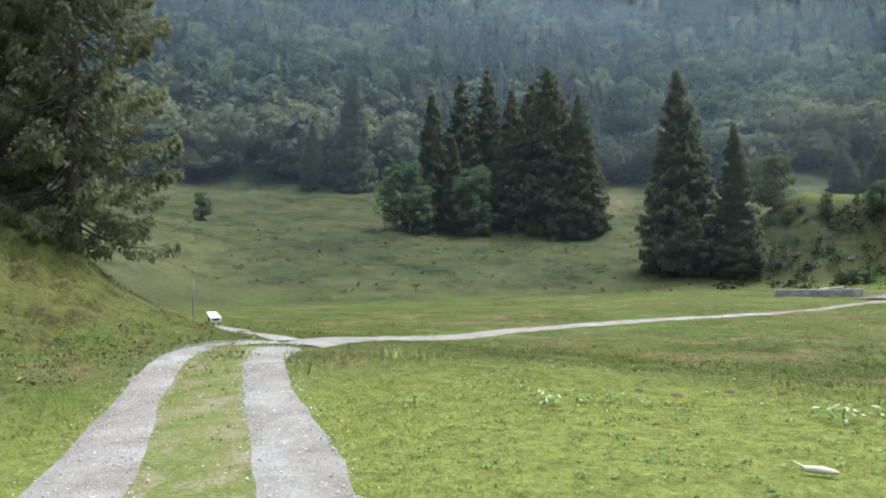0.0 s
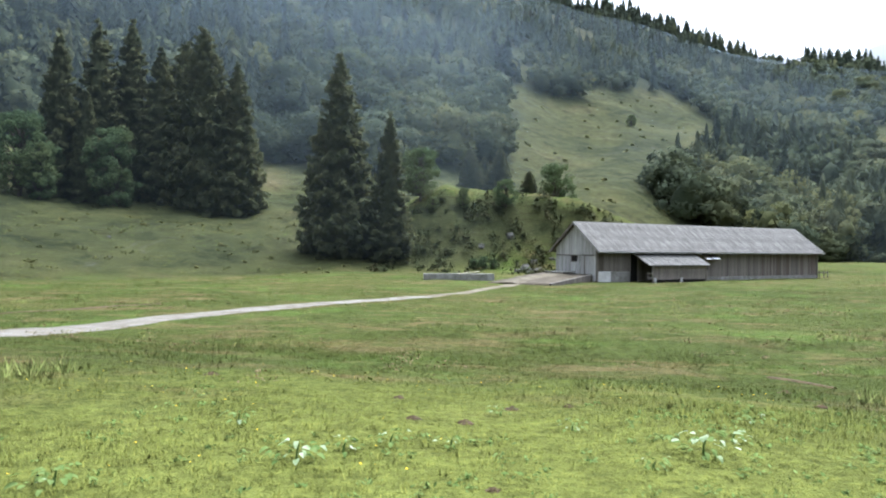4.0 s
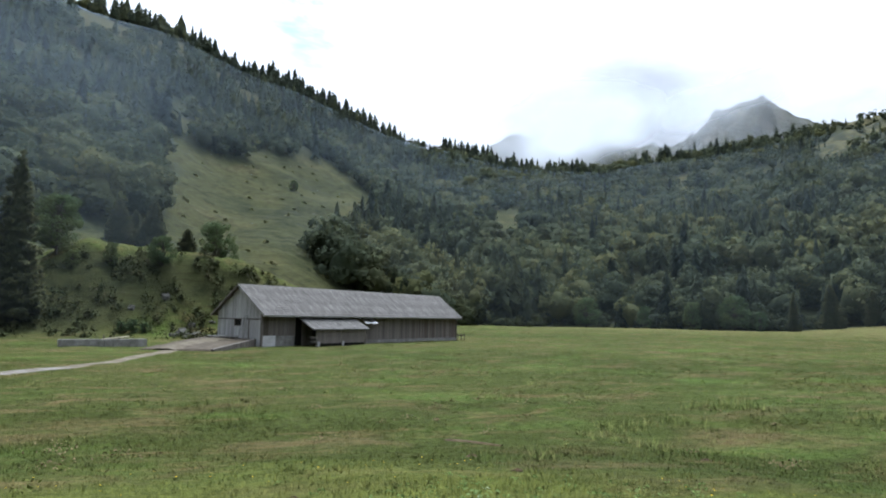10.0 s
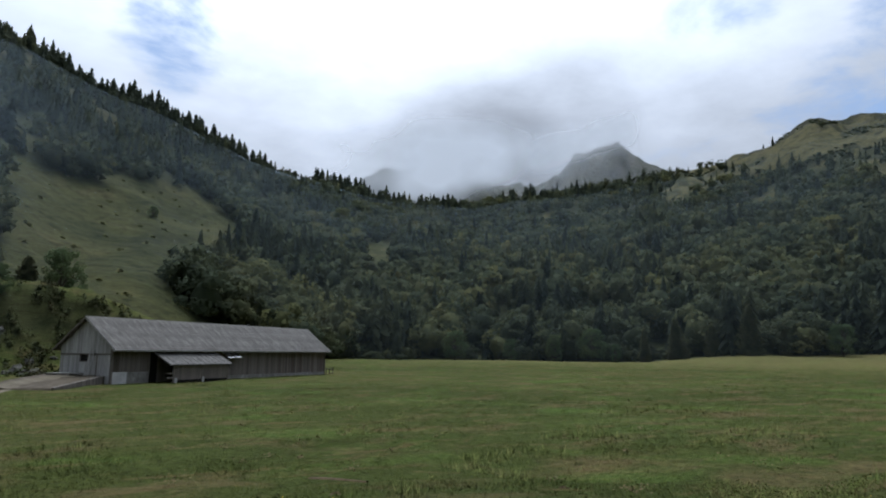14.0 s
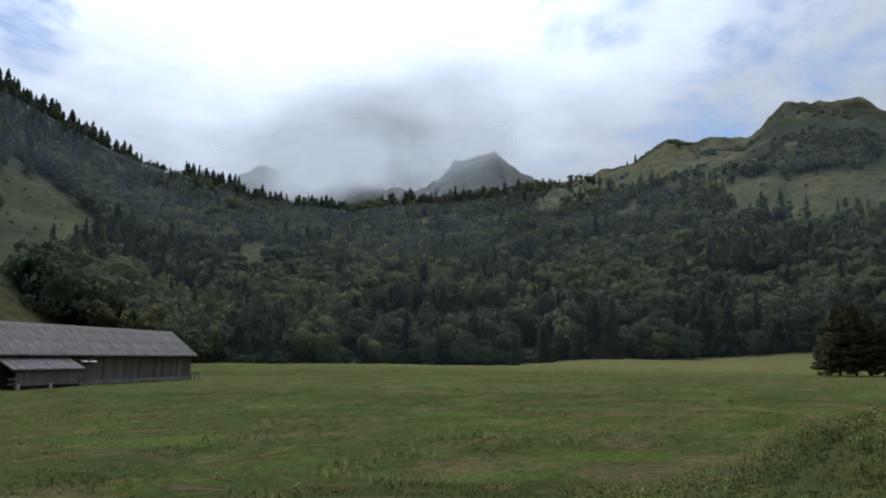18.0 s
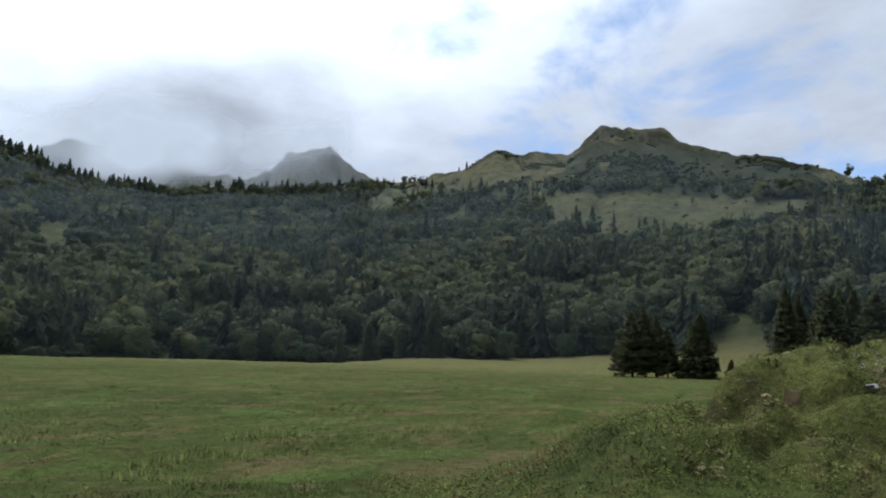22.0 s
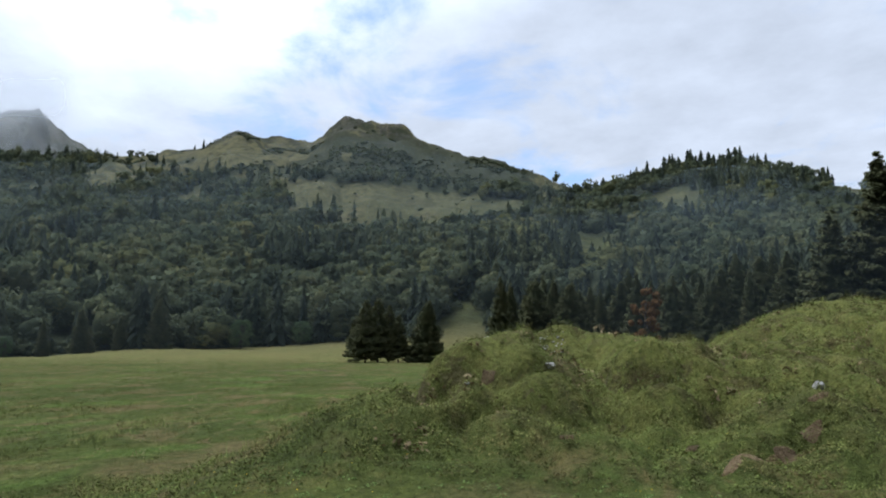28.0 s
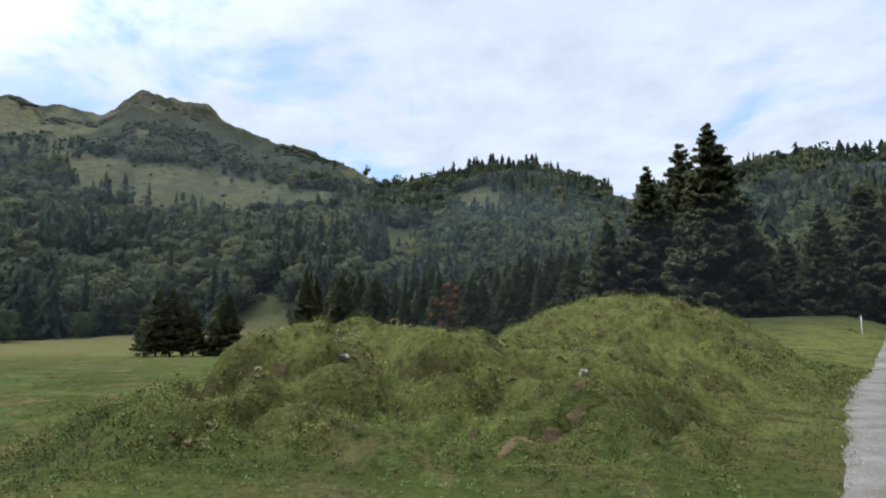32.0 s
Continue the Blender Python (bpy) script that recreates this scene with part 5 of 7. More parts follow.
def forest():
    near_c = [conifer_low(40 + k, 15, 12, (1.0, 0.85, 1.15, 0.75)[k]) for k in range(4)]
    far_c = [conifer_low(50 + k, 8, 7, (0.8, 1.0, 0.65, 0.9)[k]) for k in range(4)]
    near_b = [broad_low(60 + k, 8 + k % 3, 56, 0.062, 2) for k in range(5)]
    far_b = [broad_low(70 + k, 6 + k % 2, 20, 0.115) for k in range(5)]
    low_shrub = [broad_low(80 + k, 4, 7, 0.2) for k in range(3)]
    bins = {"conifer": [], "broad": []}
    shade = {"conifer": [], "broad": []}
    hue = {"conifer": [], "broad": []}
    # the last two passes: dwarf shrubs on the tops, bushes along the wood's lower edge
    for pas, (r0, r1, step) in enumerate(((70, 200, 6.6), (200, 300, 6.8), (300, 480, 7.8), (480, 760, 9.3), (760, 1150, 12.0), (560, 1120, 5.6), (70, 300, 5.0))):
        span = (-97, -57) if pas == 5 else (-140, 65)
        n = int(0.5 * radians(span[1] - span[0]) * (r1 * r1 - r0 * r0) / (step * step))
        r = np.sqrt(rng.uniform(r0 * r0, r1 * r1, n))
        az = rng.uniform(*span, n)
        x, y = -r * np.sin(np.radians(az)), r * np.cos(np.radians(az))
        z = height(x, y)
        el = np.degrees(np.arctan2(z - 1.6, r))
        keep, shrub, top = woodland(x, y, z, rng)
        if pas == 5:
            loose = ~keep & (az < -69) & (az > -97) & (el > 9.3) & (el < 16) & (r < ridge_of(az) * 0.93) & (rng.random(n) < 0.035)
            shrub |= loose
            keep = (keep & shrub) | loose
        else:
            keep &= ~shrub
        if pas == 6:
            foot, mid = np.interp(az, LAND[:, 0], LAND[:, 1]), np.interp(az, LAND[:, 0], LAND[:, 3])
            keep &= (r < np.where(az > 0, mid, foot) + 14) & (fbm(x, y, 12, 2, 38) > -0.12)
        kinds = fbm(x, y, 48, 3, 37) + rng.normal(0, 0.17, n)
        conifer = kinds + np.where(az > -40, smooth(10, 17, el) * 0.3 - 0.06, -0.04 + 0.1 * (r < 340)) > 0.11
        conifer &= ~shrub & ~((az > -10) & (az < 14) & (el < 13) & (rng.random(n) < 0.75)) & (pas < 6)
        tone = np.clip(0.5 + fbm(x, y, 55, 2, 41) * 0.7 + rng.normal(0, 0.26, n), 0, 1)
        ridge = ridge_of(az)
        for i in np.nonzero(keep)[0]:
            far = r[i] > 400
            if conifer[i]:
                v, f, nr = (far_c if far else near_c)[int(rng.integers(0, 4))]
                hh = (10 + 15 * rng.random() ** 0.8) * (1.0 if az[i] > -36 else (0.72 if el[i] > 12.5 and r[i] < ridge[i] - 60 else 0.98))
                ww = hh * rng.uniform(0.8, 1.3) * (1.5 if r[i] > ridge[i] - 70 else 1.0)
                key = "conifer"
            else:
                v, f, nr = (far_b if r[i] > 310 else near_b)[int(rng.integers(0, 5))]
                hh = rng.choice((9.0, 12.0, 15.0, 18.0)) * rng.uniform(0.85, 1.2) * (0.8 if el[i] > 13 else 1.0)
                ww = rng.uniform(12, 20) * (0.7 + 0.03 * hh) * (1.15 if az[i] > -2 else 1.0) * (0.8 if el[i] > 13 else 1.0)
                if shrub[i]:
                    v, f, nr = low_shrub[int(rng.integers(0, 3))]
                    hh, ww = rng.uniform(1.6, 3.4), rng.uniform(5, 9)
                elif pas == 6:
                    hh, ww = rng.uniform(3, 7), rng.uniform(5, 9)
                elif r[i] > ridge[i] - 45 and az[i] > -50:
                    hh *= 0.7
                key = "broad"
            a = rng.uniform(0, 6.2832)
            ca, sa = math.cos(a) * ww, math.sin(a) * ww
            p = np.empty_like(v)
            p[:, 0] = v[:, 0] * ca - v[:, 1] * sa + x[i]
            p[:, 1] = v[:, 0] * sa + v[:, 1] * ca + y[i]
            p[:, 2] = v[:, 2] * hh + z[i] - 0.3
            q = np.empty_like(v)
            q[:, 0] = nr[:, 0] * math.cos(a) - nr[:, 1] * math.sin(a)
            q[:, 1] = nr[:, 0] * math.sin(a) + nr[:, 1] * math.cos(a)
            q[:, 2] = nr[:, 2]
            bins[key].append((p, f))
            shade[key].append(q)
            hue[key].append(np.full(len(p), tone[i], np.float32))
    for key, mat, name, label in (("conifer", M_FOREST_NEEDLE, "forest_conifers", "dense dark conifers covering the mountain slopes"),
                                  ("broad", M_FOREST_LEAF, "forest_broadleaves", "green broad-leaved trees covering the mountain slopes")):
        v, f = merge(bins[key])
        nn = np.vstack(shade[key])
        nn /= np.linalg.norm(nn, axis=1)[:, None] + 1e-9
        me = mesh_np(name, v, f, [mat], normals=nn)
        me.attributes.new("tint", "FLOAT", "POINT").data.foreach_set("value", np.concatenate(hue[key]))
        tagged(new(name, me), label, "forest", kind="stuff")


forest()


# ---------------------------------------------------------------- far peak
def far_peak():
    az = np.radians(np.arange(-31, -72, -0.25))
    rr = np.linspace(1350, 2300, 70)
    A, R = np.meshgrid(az, rr, indexing="ij")
    X, Y = -R * np.sin(A), R * np.cos(A)
    d = np.degrees(A)
    el = np.interp(d, [-72, -62, -57.5, -55.6, -54.2, -53.6, -52.2, -50.4, -48.6, -46.5, -43, -38, -34, -31], [11, 13, 14.5, 15.7, 16.5, 17.1, 17.0, 16.5, 14.9, 14.0, 14.2, 15.0, 15.5, 14])
    el = el + fbm(d, d * 0, 0.9, 3, 47, 0.6) * 0.35
    crest = 1.6 + 1800 * np.tan(np.radians(el))
    drop = np.abs(R - 1800)
    Z = crest - drop * 0.75 + fbm(X, Y, 130, 5, 44, 0.6) * 130 * smooth(0, 150, drop) + fbm(X, Y, 40, 3, 45) * 8
    na, nr = A.shape
    i, j = np.meshgrid(np.arange(na - 1), np.arange(nr - 1), indexing="ij")
    q = np.stack([i * nr + j, i * nr + j + 1, (i + 1) * nr + j + 1, (i + 1) * nr + j], -1).reshape(-1, 4)[:, ::-1]
    tagged(new("backdrop", mesh_np("backdrop", np.stack([X, Y, Z], -1).reshape(-1, 3), q, [M_FAR_PEAK], True)),
           "distant grassy mountain peak in cloud", "mountain", kind="structure")


M_FAR_PEAK = mat_mottled("far_turf_and_rock", [(0.024, 0.03, 0.022), (0.046, 0.052, 0.034), (0.1, 0.096, 0.08)], 0.016, 0.95, 1.0, world=True, dist=8.0)
far_peak()


# ---------------------------------------------------------------- low cloud on the far peak, added haze sheets
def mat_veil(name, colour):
    """Sheet for added haze and low cloud: its opacity stands in the mesh, and drifts a little."""
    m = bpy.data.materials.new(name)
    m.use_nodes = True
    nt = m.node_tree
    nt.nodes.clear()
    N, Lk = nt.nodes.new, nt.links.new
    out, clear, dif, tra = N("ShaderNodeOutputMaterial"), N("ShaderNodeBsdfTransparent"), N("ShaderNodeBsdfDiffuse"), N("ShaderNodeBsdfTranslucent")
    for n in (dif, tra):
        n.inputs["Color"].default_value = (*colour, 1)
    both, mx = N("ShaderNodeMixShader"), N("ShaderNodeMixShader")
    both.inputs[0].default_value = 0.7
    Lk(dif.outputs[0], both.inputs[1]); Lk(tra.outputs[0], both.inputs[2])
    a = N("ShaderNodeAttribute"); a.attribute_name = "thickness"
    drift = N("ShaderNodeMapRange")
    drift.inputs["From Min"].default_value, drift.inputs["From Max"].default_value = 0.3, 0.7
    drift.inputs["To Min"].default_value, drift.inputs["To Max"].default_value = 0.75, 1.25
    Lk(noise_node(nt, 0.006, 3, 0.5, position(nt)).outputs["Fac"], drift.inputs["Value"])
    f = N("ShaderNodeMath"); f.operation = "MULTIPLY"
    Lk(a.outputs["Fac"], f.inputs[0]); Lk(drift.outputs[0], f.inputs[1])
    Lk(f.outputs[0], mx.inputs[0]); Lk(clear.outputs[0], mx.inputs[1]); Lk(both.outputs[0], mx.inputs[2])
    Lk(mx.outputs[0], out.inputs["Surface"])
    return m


M_VEIL = mat_veil("painted_haze", (0.66, 0.84, 1.0))
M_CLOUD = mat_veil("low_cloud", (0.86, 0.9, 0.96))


def haze_sheet(X, Y, Z, opacity, label, mat=None, name="haze"):
    n, m = X.shape
    i, j = np.meshgrid(np.arange(n - 1), np.arange(m - 1), indexing="ij")
    q = np.stack([i * m + j, i * m + j + 1, (i + 1) * m + j + 1, (i + 1) * m + j], -1).reshape(-1, 4)
    me = mesh_np(name, np.stack([X, Y, Z], -1).reshape(-1, 3), q, [mat or M_VEIL], True)
    me.attributes.new("thickness", "FLOAT", "POINT").data.foreach_set("value", opacity.astype(np.float32).ravel())
    tagged(new(name, me), label, "mist", kind="stuff")


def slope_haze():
    """Bluish sheet added over the wooded slopes to imitate haze, thicker towards the tops."""
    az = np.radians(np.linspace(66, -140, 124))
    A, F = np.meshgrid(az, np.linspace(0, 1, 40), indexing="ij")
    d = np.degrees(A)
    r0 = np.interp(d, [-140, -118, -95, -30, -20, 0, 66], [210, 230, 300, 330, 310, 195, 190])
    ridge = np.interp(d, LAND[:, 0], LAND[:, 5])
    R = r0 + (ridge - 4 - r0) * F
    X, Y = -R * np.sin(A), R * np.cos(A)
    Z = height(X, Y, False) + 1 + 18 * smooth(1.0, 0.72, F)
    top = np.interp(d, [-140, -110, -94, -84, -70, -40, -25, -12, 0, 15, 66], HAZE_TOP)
    haze_sheet(X, Y, Z, top * smooth(0.0, 0.4, F) * (0.45 + 0.55 * F ** 0.8) * smooth(0.995, 0.9, F), "bluish sheet added over the wooded slopes to imitate haze")


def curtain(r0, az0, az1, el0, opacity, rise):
    """Bluish sheet added at one distance to lift dark tones like haze, fading out below the skyline."""
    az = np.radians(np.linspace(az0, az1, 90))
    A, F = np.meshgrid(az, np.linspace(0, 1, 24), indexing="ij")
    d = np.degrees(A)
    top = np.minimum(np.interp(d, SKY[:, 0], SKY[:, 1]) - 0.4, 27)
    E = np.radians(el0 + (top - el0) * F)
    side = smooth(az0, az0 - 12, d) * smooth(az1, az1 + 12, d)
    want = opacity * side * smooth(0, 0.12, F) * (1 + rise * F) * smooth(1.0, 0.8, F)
    haze_sheet(-r0 * np.sin(A), r0 * np.cos(A), 1.6 + r0 * np.tan(E), want, "bluish sheet added in the valley air to imitate haze")


def cloud_bank(r0, az0, az1, el0, el1, thick, seed, ragged=0.8):
    """Low cloud at one distance with a ragged, fading rim."""
    az, el = np.linspace(az0, az1, 160), np.linspace(el0, el1, 90)
    D, E = np.meshgrid(az, el, indexing="ij")
    u, w = 2 * (D - az0) / (az1 - az0) - 1, 2 * (E - el0) / (el1 - el0) - 1
    n = fbm(D, E * 1.6, 4.2, 3, seed, 0.4)
    want = thick * smooth(-0.1, 0.75, 1 - np.hypot(u, w) + ragged * n) * smooth(1, 0.8, np.abs(u)) * smooth(1, 0.8, np.abs(w))
    for _ in range(12):
        edge = np.pad(want, 1, mode="edge")
        want = (edge[1:-1, 1:-1] * 2 + edge[:-2, 1:-1] + edge[2:, 1:-1] + edge[1:-1, :-2] + edge[1:-1, 2:]) / 6
    A, R = np.radians(D), np.full_like(D, r0)
    haze_sheet(-R * np.sin(A), R * np.cos(A), 1.6 + R * np.tan(np.radians(E)), want, "pale cloud drifting round the far peak", M_CLOUD, "low_cloud")


cloud_bank(1270, -27, -50.5, 11.6, 20, 0.94, 3, 0.5)
cloud_bank(1300, -44, -56, 14.2, 20.5, 0.5, 4, 0.7)
cloud_bank(1330, -40, -60, 9.0, 19.0, 0.16, 9, 0.3)
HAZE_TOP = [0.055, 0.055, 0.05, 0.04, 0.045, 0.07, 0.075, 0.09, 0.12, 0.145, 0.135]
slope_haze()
# upright sheets added to lift the dark tones of woods and spruces
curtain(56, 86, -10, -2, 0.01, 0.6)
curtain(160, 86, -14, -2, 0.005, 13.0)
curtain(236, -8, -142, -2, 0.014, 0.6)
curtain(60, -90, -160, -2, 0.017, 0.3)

# ---------------------------------------------------------------- the barn
BARN_AT, BARN_TURN = (14.5, 64.4, -1.25), 29.0     # near corner of the long wall
BL, BW, EAVE, RIDGE = 34.0, 6.2, 3.38, 5.75
SWAP = Matrix(((0, 1, 0, 0), (1, 0, 0, 0), (0, 0, 1, 0), (0, 0, 0, 1)))


def along(outline, x0, x1):
    """A y-z outline pushed along x."""
    bm = prism_bm(outline, x0, x1)
    bmesh.ops.transform(bm, matrix=SWAP, verts=bm.verts[:])
    bmesh.ops.recalc_face_normals(bm, faces=bm.faces[:])
    return bm


def shared(name, me, parent, at_, label=""):
    ob = new(name, me)
    ob.parent = parent
    ob.location = at_
    if label:
        tagged(ob, label)
    return ob


def mesh_of(bm, name, mat):
    me = bpy.data.meshes.new(name)
    bm.to_mesh(me)
    bm.free()
    me.materials.append(mat)
    return me


def barn():
    g = random.Random(5)
    root = tagged(new("barn"), "long weathered grey wooden barn with a shingled gable roof", "barn")
    root.matrix_basis = Matrix.Translation(BARN_AT) @ Matrix.Rotation(radians(BARN_TURN), 4, "Z")
    wall = part("wall", box_bm(0.1, BL - 0.1, 0.1, 0.2, -0.4, EAVE + 0.2), M_DARK, root, "dark weathered board wall on a near-black core painted as shade")
    part("wall", box_bm(0.1, BL - 0.1, BW - 0.2, BW - 0.06, -0.4, EAVE + 0.2), M_WOOD, root)
    # upright boards of the long wall
    kinds = [mesh_of(box_bm(-0.13, 0.13, 0.0, 0.035, 0, 1, 0.006), "board", m) for m in (M_WOOD, M_WOOD_BROWN, M_WOOD_MID, M_WOOD_RED)]
    n = 118
    for k in range(n):
        x = 0.16 + k * (BL - 0.32) / (n - 1)
        # no boards here: the near-black core paints a shaded doorway
        if 4.2 < x < 5.3:
            continue
        red = x > 24 and g.random() < 0.35
        me = kinds[3] if red else kinds[g.choice((0, 0, 1) if x < 5 else (0, 2, 2, 2))]
        low = 1.05 if x < 4.2 else (0.25 if x > 13.4 else 0.1)
        ob = shared("board", me, wall, (x, 0.06 + g.uniform(-0.012, 0.012), low - g.uniform(0, 0.08)))
        ob.scale = (g.uniform(1.04, 1.1), 1, EAVE + 0.12 - low)
        ob.rotation_euler = (0, g.uniform(-0.004, 0.004), 0)
    part("plinth", box_bm(-0.04, 1.75, 0.0, 0.3, -0.5, 1.08, 0.03), M_CONCRETE_PALE, root, "pale concrete corner plinth")
    part("plinth", box_bm(1.75, 4.25, 0.02, 0.3, -0.5, 1.05, 0.03), M_CONCRETE, root, "stained concrete plinth")
    part("plinth", box_bm(13.3, BL, 0.02, 0.3, -0.5, 0.42, 0.03), M_CONCRETE, root)
    # near gable: pale boards over a core painted near-black as shade, and the far gable
    gable = [(0.1, -0.5), (BW - 0.1, -0.5), (BW - 0.1, EAVE + 0.05), (BW / 2, RIDGE - 0.12), (0.1, EAVE + 0.05)]
    near_gable = part("gable_wall", along(gable, 0.08, 0.16), M_DARK, root, "pale grey boarded gable with a small window painted near-black as shade")
    part("gable_wall", along(gable, BL - 0.2, BL - 0.08), M_WOOD, root)
    w = 0.2
    for k in range(int(BW / w)):
        y0, y1 = k * w + 0.01, (k + 1) * w - 0.004
        top = lambda y: min(EAVE + (RIDGE - EAVE) * (y / (BW / 2)), EAVE + (RIDGE - EAVE) * ((BW - y) / (BW / 2))) - 0.06
        xo = g.uniform(-0.008, 0.008)
        win = 2.85 < (y0 + y1) / 2 < 3.75
        for z0, z1, z2 in (((-0.5, 2.0, 2.0), (2.62, top(y0), top(y1))) if win else ((-0.5, 2.60, 2.60), (2.62, top(y0), top(y1)))):
            part("board", along([(y0, z0), (y1, z0), (y1, z2), (y0, z1)], 0.03 + xo, 0.075), M_WOOD_PALE, near_gable)
    part("beam", box_bm(-0.02, 0.05, 0, BW, 2.56, 2.66, 0.01), M_WOOD, near_gable, "dark cross beam")
    frame_ = part("window_frame", box_bm(0.0, 0.06, 2.8, 2.88, 1.96, 2.56), M_WOOD, near_gable)
    part("window_frame", box_bm(0.0, 0.06, 3.74, 3.82, 1.96, 2.56), M_WOOD, near_gable)
    part("window_frame", box_bm(0.0, 0.06, 2.8, 3.82, 1.94, 2.02), M_WOOD, near_gable)
    part("door_frame", box_bm(-0.01, 0.06, 1.72, 1.82, 0.55, 2.56), M_WOOD, near_gable, "dark door post")
    part("corner_post", box_bm(-0.05, 0.14, -0.03, 0.16, -0.4, EAVE + 0.1, 0.01), M_WOOD, root)
    part("corner_post", box_bm(BL - 0.14, BL + 0.05, -0.03, 0.16, -0.4, EAVE + 0.1, 0.01), M_WOOD, root)
    # roof with overlapping courses
    over, slope = 0.65, (RIDGE - EAVE) / (BW / 2)
    ang = math.atan(slope)
    for side in (0, 1):
        y0, y1 = (-over, BW / 2) if side == 0 else (BW / 2, BW + over)
        z0, z1 = (EAVE - over * slope, RIDGE) if side == 0 else (RIDGE, EAVE - over * slope)
        roof = part("roof", along([(y0, z0), (y1, z1), (y1, z1 + 0.1), (y0, z0 + 0.1)], -0.32, BL + 0.35), M_ROOF, root, "weathered grey shingle roof")
        if side == 0:
            rows = 15
            length = (BW / 2 + over) / math.cos(ang)
            for k in range(rows):
                a0, a1 = k / rows * length, min(length, (k + 1.25) / rows * length)
                segs = []
                bm = bmesh.new()
                x = -0.36
                while x < BL + 0.35:
                    wd = min(g.uniform(0.5, 1.1), BL + 0.39 - x)
                    jag = g.uniform(-0.035, 0.03)
                    lift = g.uniform(0.0, 0.018)
                    p = [(a0 + jag, 0.12 + lift * 0.6), (a1, 0.104), (a1, 0.1), (a0 + jag, 0.1)]
                    pts = [(-over + q * math.cos(ang) - d * math.sin(ang), EAVE - over * slope + q * math.sin(ang) + d * math.cos(ang)) for q, d in p]
                    va = [bm.verts.new((x, *q)) for q in pts]
                    vb = [bm.verts.new((x + wd - 0.01, *q)) for q in pts]
                    for i in range(4):
                        bm.faces.new((va[i], vb[i], vb[(i + 1) % 4], va[(i + 1) % 4]))
                    bm.faces.new(va[::-1])
                    bm.faces.new(vb)
                    x += wd
                bmesh.ops.recalc_face_normals(bm, faces=bm.faces[:])
                tagged(part("shingle_course", bm, M_ROOF, roof), kind="stuff")
            part("ridge_cap", along([(BW / 2 - 0.16, RIDGE + 0.0), (BW / 2, RIDGE + 0.17), (BW / 2 + 0.16, RIDGE + 0.0), (BW / 2, RIDGE + 0.1)], -0.36, BL + 0.38), M_SHEET_OLD, roof, "grey metal ridge cap")
            part("fascia", along([(-over - 0.03, z0 - 0.02), (-over, z0 - 0.02), (-over, z0 + 0.13), (-over - 0.03, z0 + 0.13)], -0.32, BL + 0.35), M_WOOD_PALE, roof, "pale fascia board")
            part("rafter", along([(-over + 0.1, z0 - 0.05), (-over + 0.2, z0 - 0.05), (-over + 0.2, z0 + 0.1), (-over + 0.1, z0 + 0.1)], -0.25, BL + 0.3), M_WOOD, roof)
        part("barge_board", along([(y0, z0 - 0.07), (y1, z1 - 0.07), (y1, z1 + 0.13), (y0, z0 + 0.13)], -0.37, -0.32), M_WOOD_PALE if side == 0 else M_WOOD, roof, "pale barge board" if side == 0 else "")
        for k in range(5):
            f = (k + 0.5) / 5
            yy, zz = y0 + (y1 - y0) * f, z0 + (z1 - z0) * f
            part("purlin", box_bm(-0.3, 0.1, yy - 0.06, yy + 0.06, zz - 0.16, zz - 0.02), M_WOOD, roof)
    # lean-to shed on the long wall
    L0, L1, D = 5.0, 12.6, 2.0
    shed = part("lean_to_roof", along([(-D - 0.25, 1.62), (0.05, 2.82), (0.05, 2.9), (-D - 0.25, 1.72)], L0 - 0.55, L1 + 0.3), M_SHEET_OLD, root, "grey sheet roof of the lean-to")
    for k in range(12):
        x = L0 - 0.5 + k * (L1 - L0 + 0.75) / 11
        part("seam", along([(-D - 0.25, 1.72), (0.05, 2.9), (0.05, 2.93), (-D - 0.25, 1.75)], x, x + 0.035), M_SHEET_OLD, shed)
    front = part("lean_to_wall", box_bm(L0 + 0.25, L1, -D + 0.06, -D + 0.14, 0.05, 1.7), M_DARK, root, "weathered board front of the lean-to on a near-black shade core")
    short = mesh_of(box_bm(-0.15, 0.15, 0, 0.03, 0, 1.35, 0.005), "board", M_WOOD_MID)
    k = L0 + 0.42
    while k < L1 - 0.1:
        shared("board", short, front, (k, -D + 0.03 + g.uniform(-0.008, 0.008), 0.34 - g.uniform(0, 0.05)))
        k += 0.305
    for x in (L0 + 0.2, L0 + 3.9, L1 - 0.05):
        part("post", box_bm(x - 0.07, x + 0.07, -D - 0.02, -D + 0.12, -0.3, 1.66, 0.01), M_WOOD, root)
    for x in (L0 + 0.45, L0 + 4.0):
        part("footing", box_bm(x - 0.16, x + 0.16, -D - 0.06, -D + 0.16, -0.3, 0.5, 0.03), M_CONCRETE_PALE, root, "pale concrete footing")
    part("side_board", along([(-D, 0.1), (0, 0.1), (0, 2.8), (-D, 1.65)], L1 - 0.1, L1 - 0.04), M_WOOD, root)
    for z in (0.45, 0.85):
        part("rail", box_bm(L0 - 0.6, L0 + 0.2, -D + 0.02, -D + 0.06, z, z + 0.12), M_WOOD_MID, root)
    # small canopy over the hatch
    for x0, x1 in ((13.9, 14.85), (15.05, 16.0)):
        can = part("canopy", along([(-0.95, 2.25), (0.05, 2.9), (0.05, 2.93), (-0.95, 2.28)], x0, x1), M_ALU, root, "bright sheet metal canopy")
        for x in (x0, x1 - 0.04):
            part("rib", along([(-0.95, 2.28), (0.05, 2.93), (0.05, 2.96), (-0.95, 2.31)], x, x + 0.04), M_ALU, can)
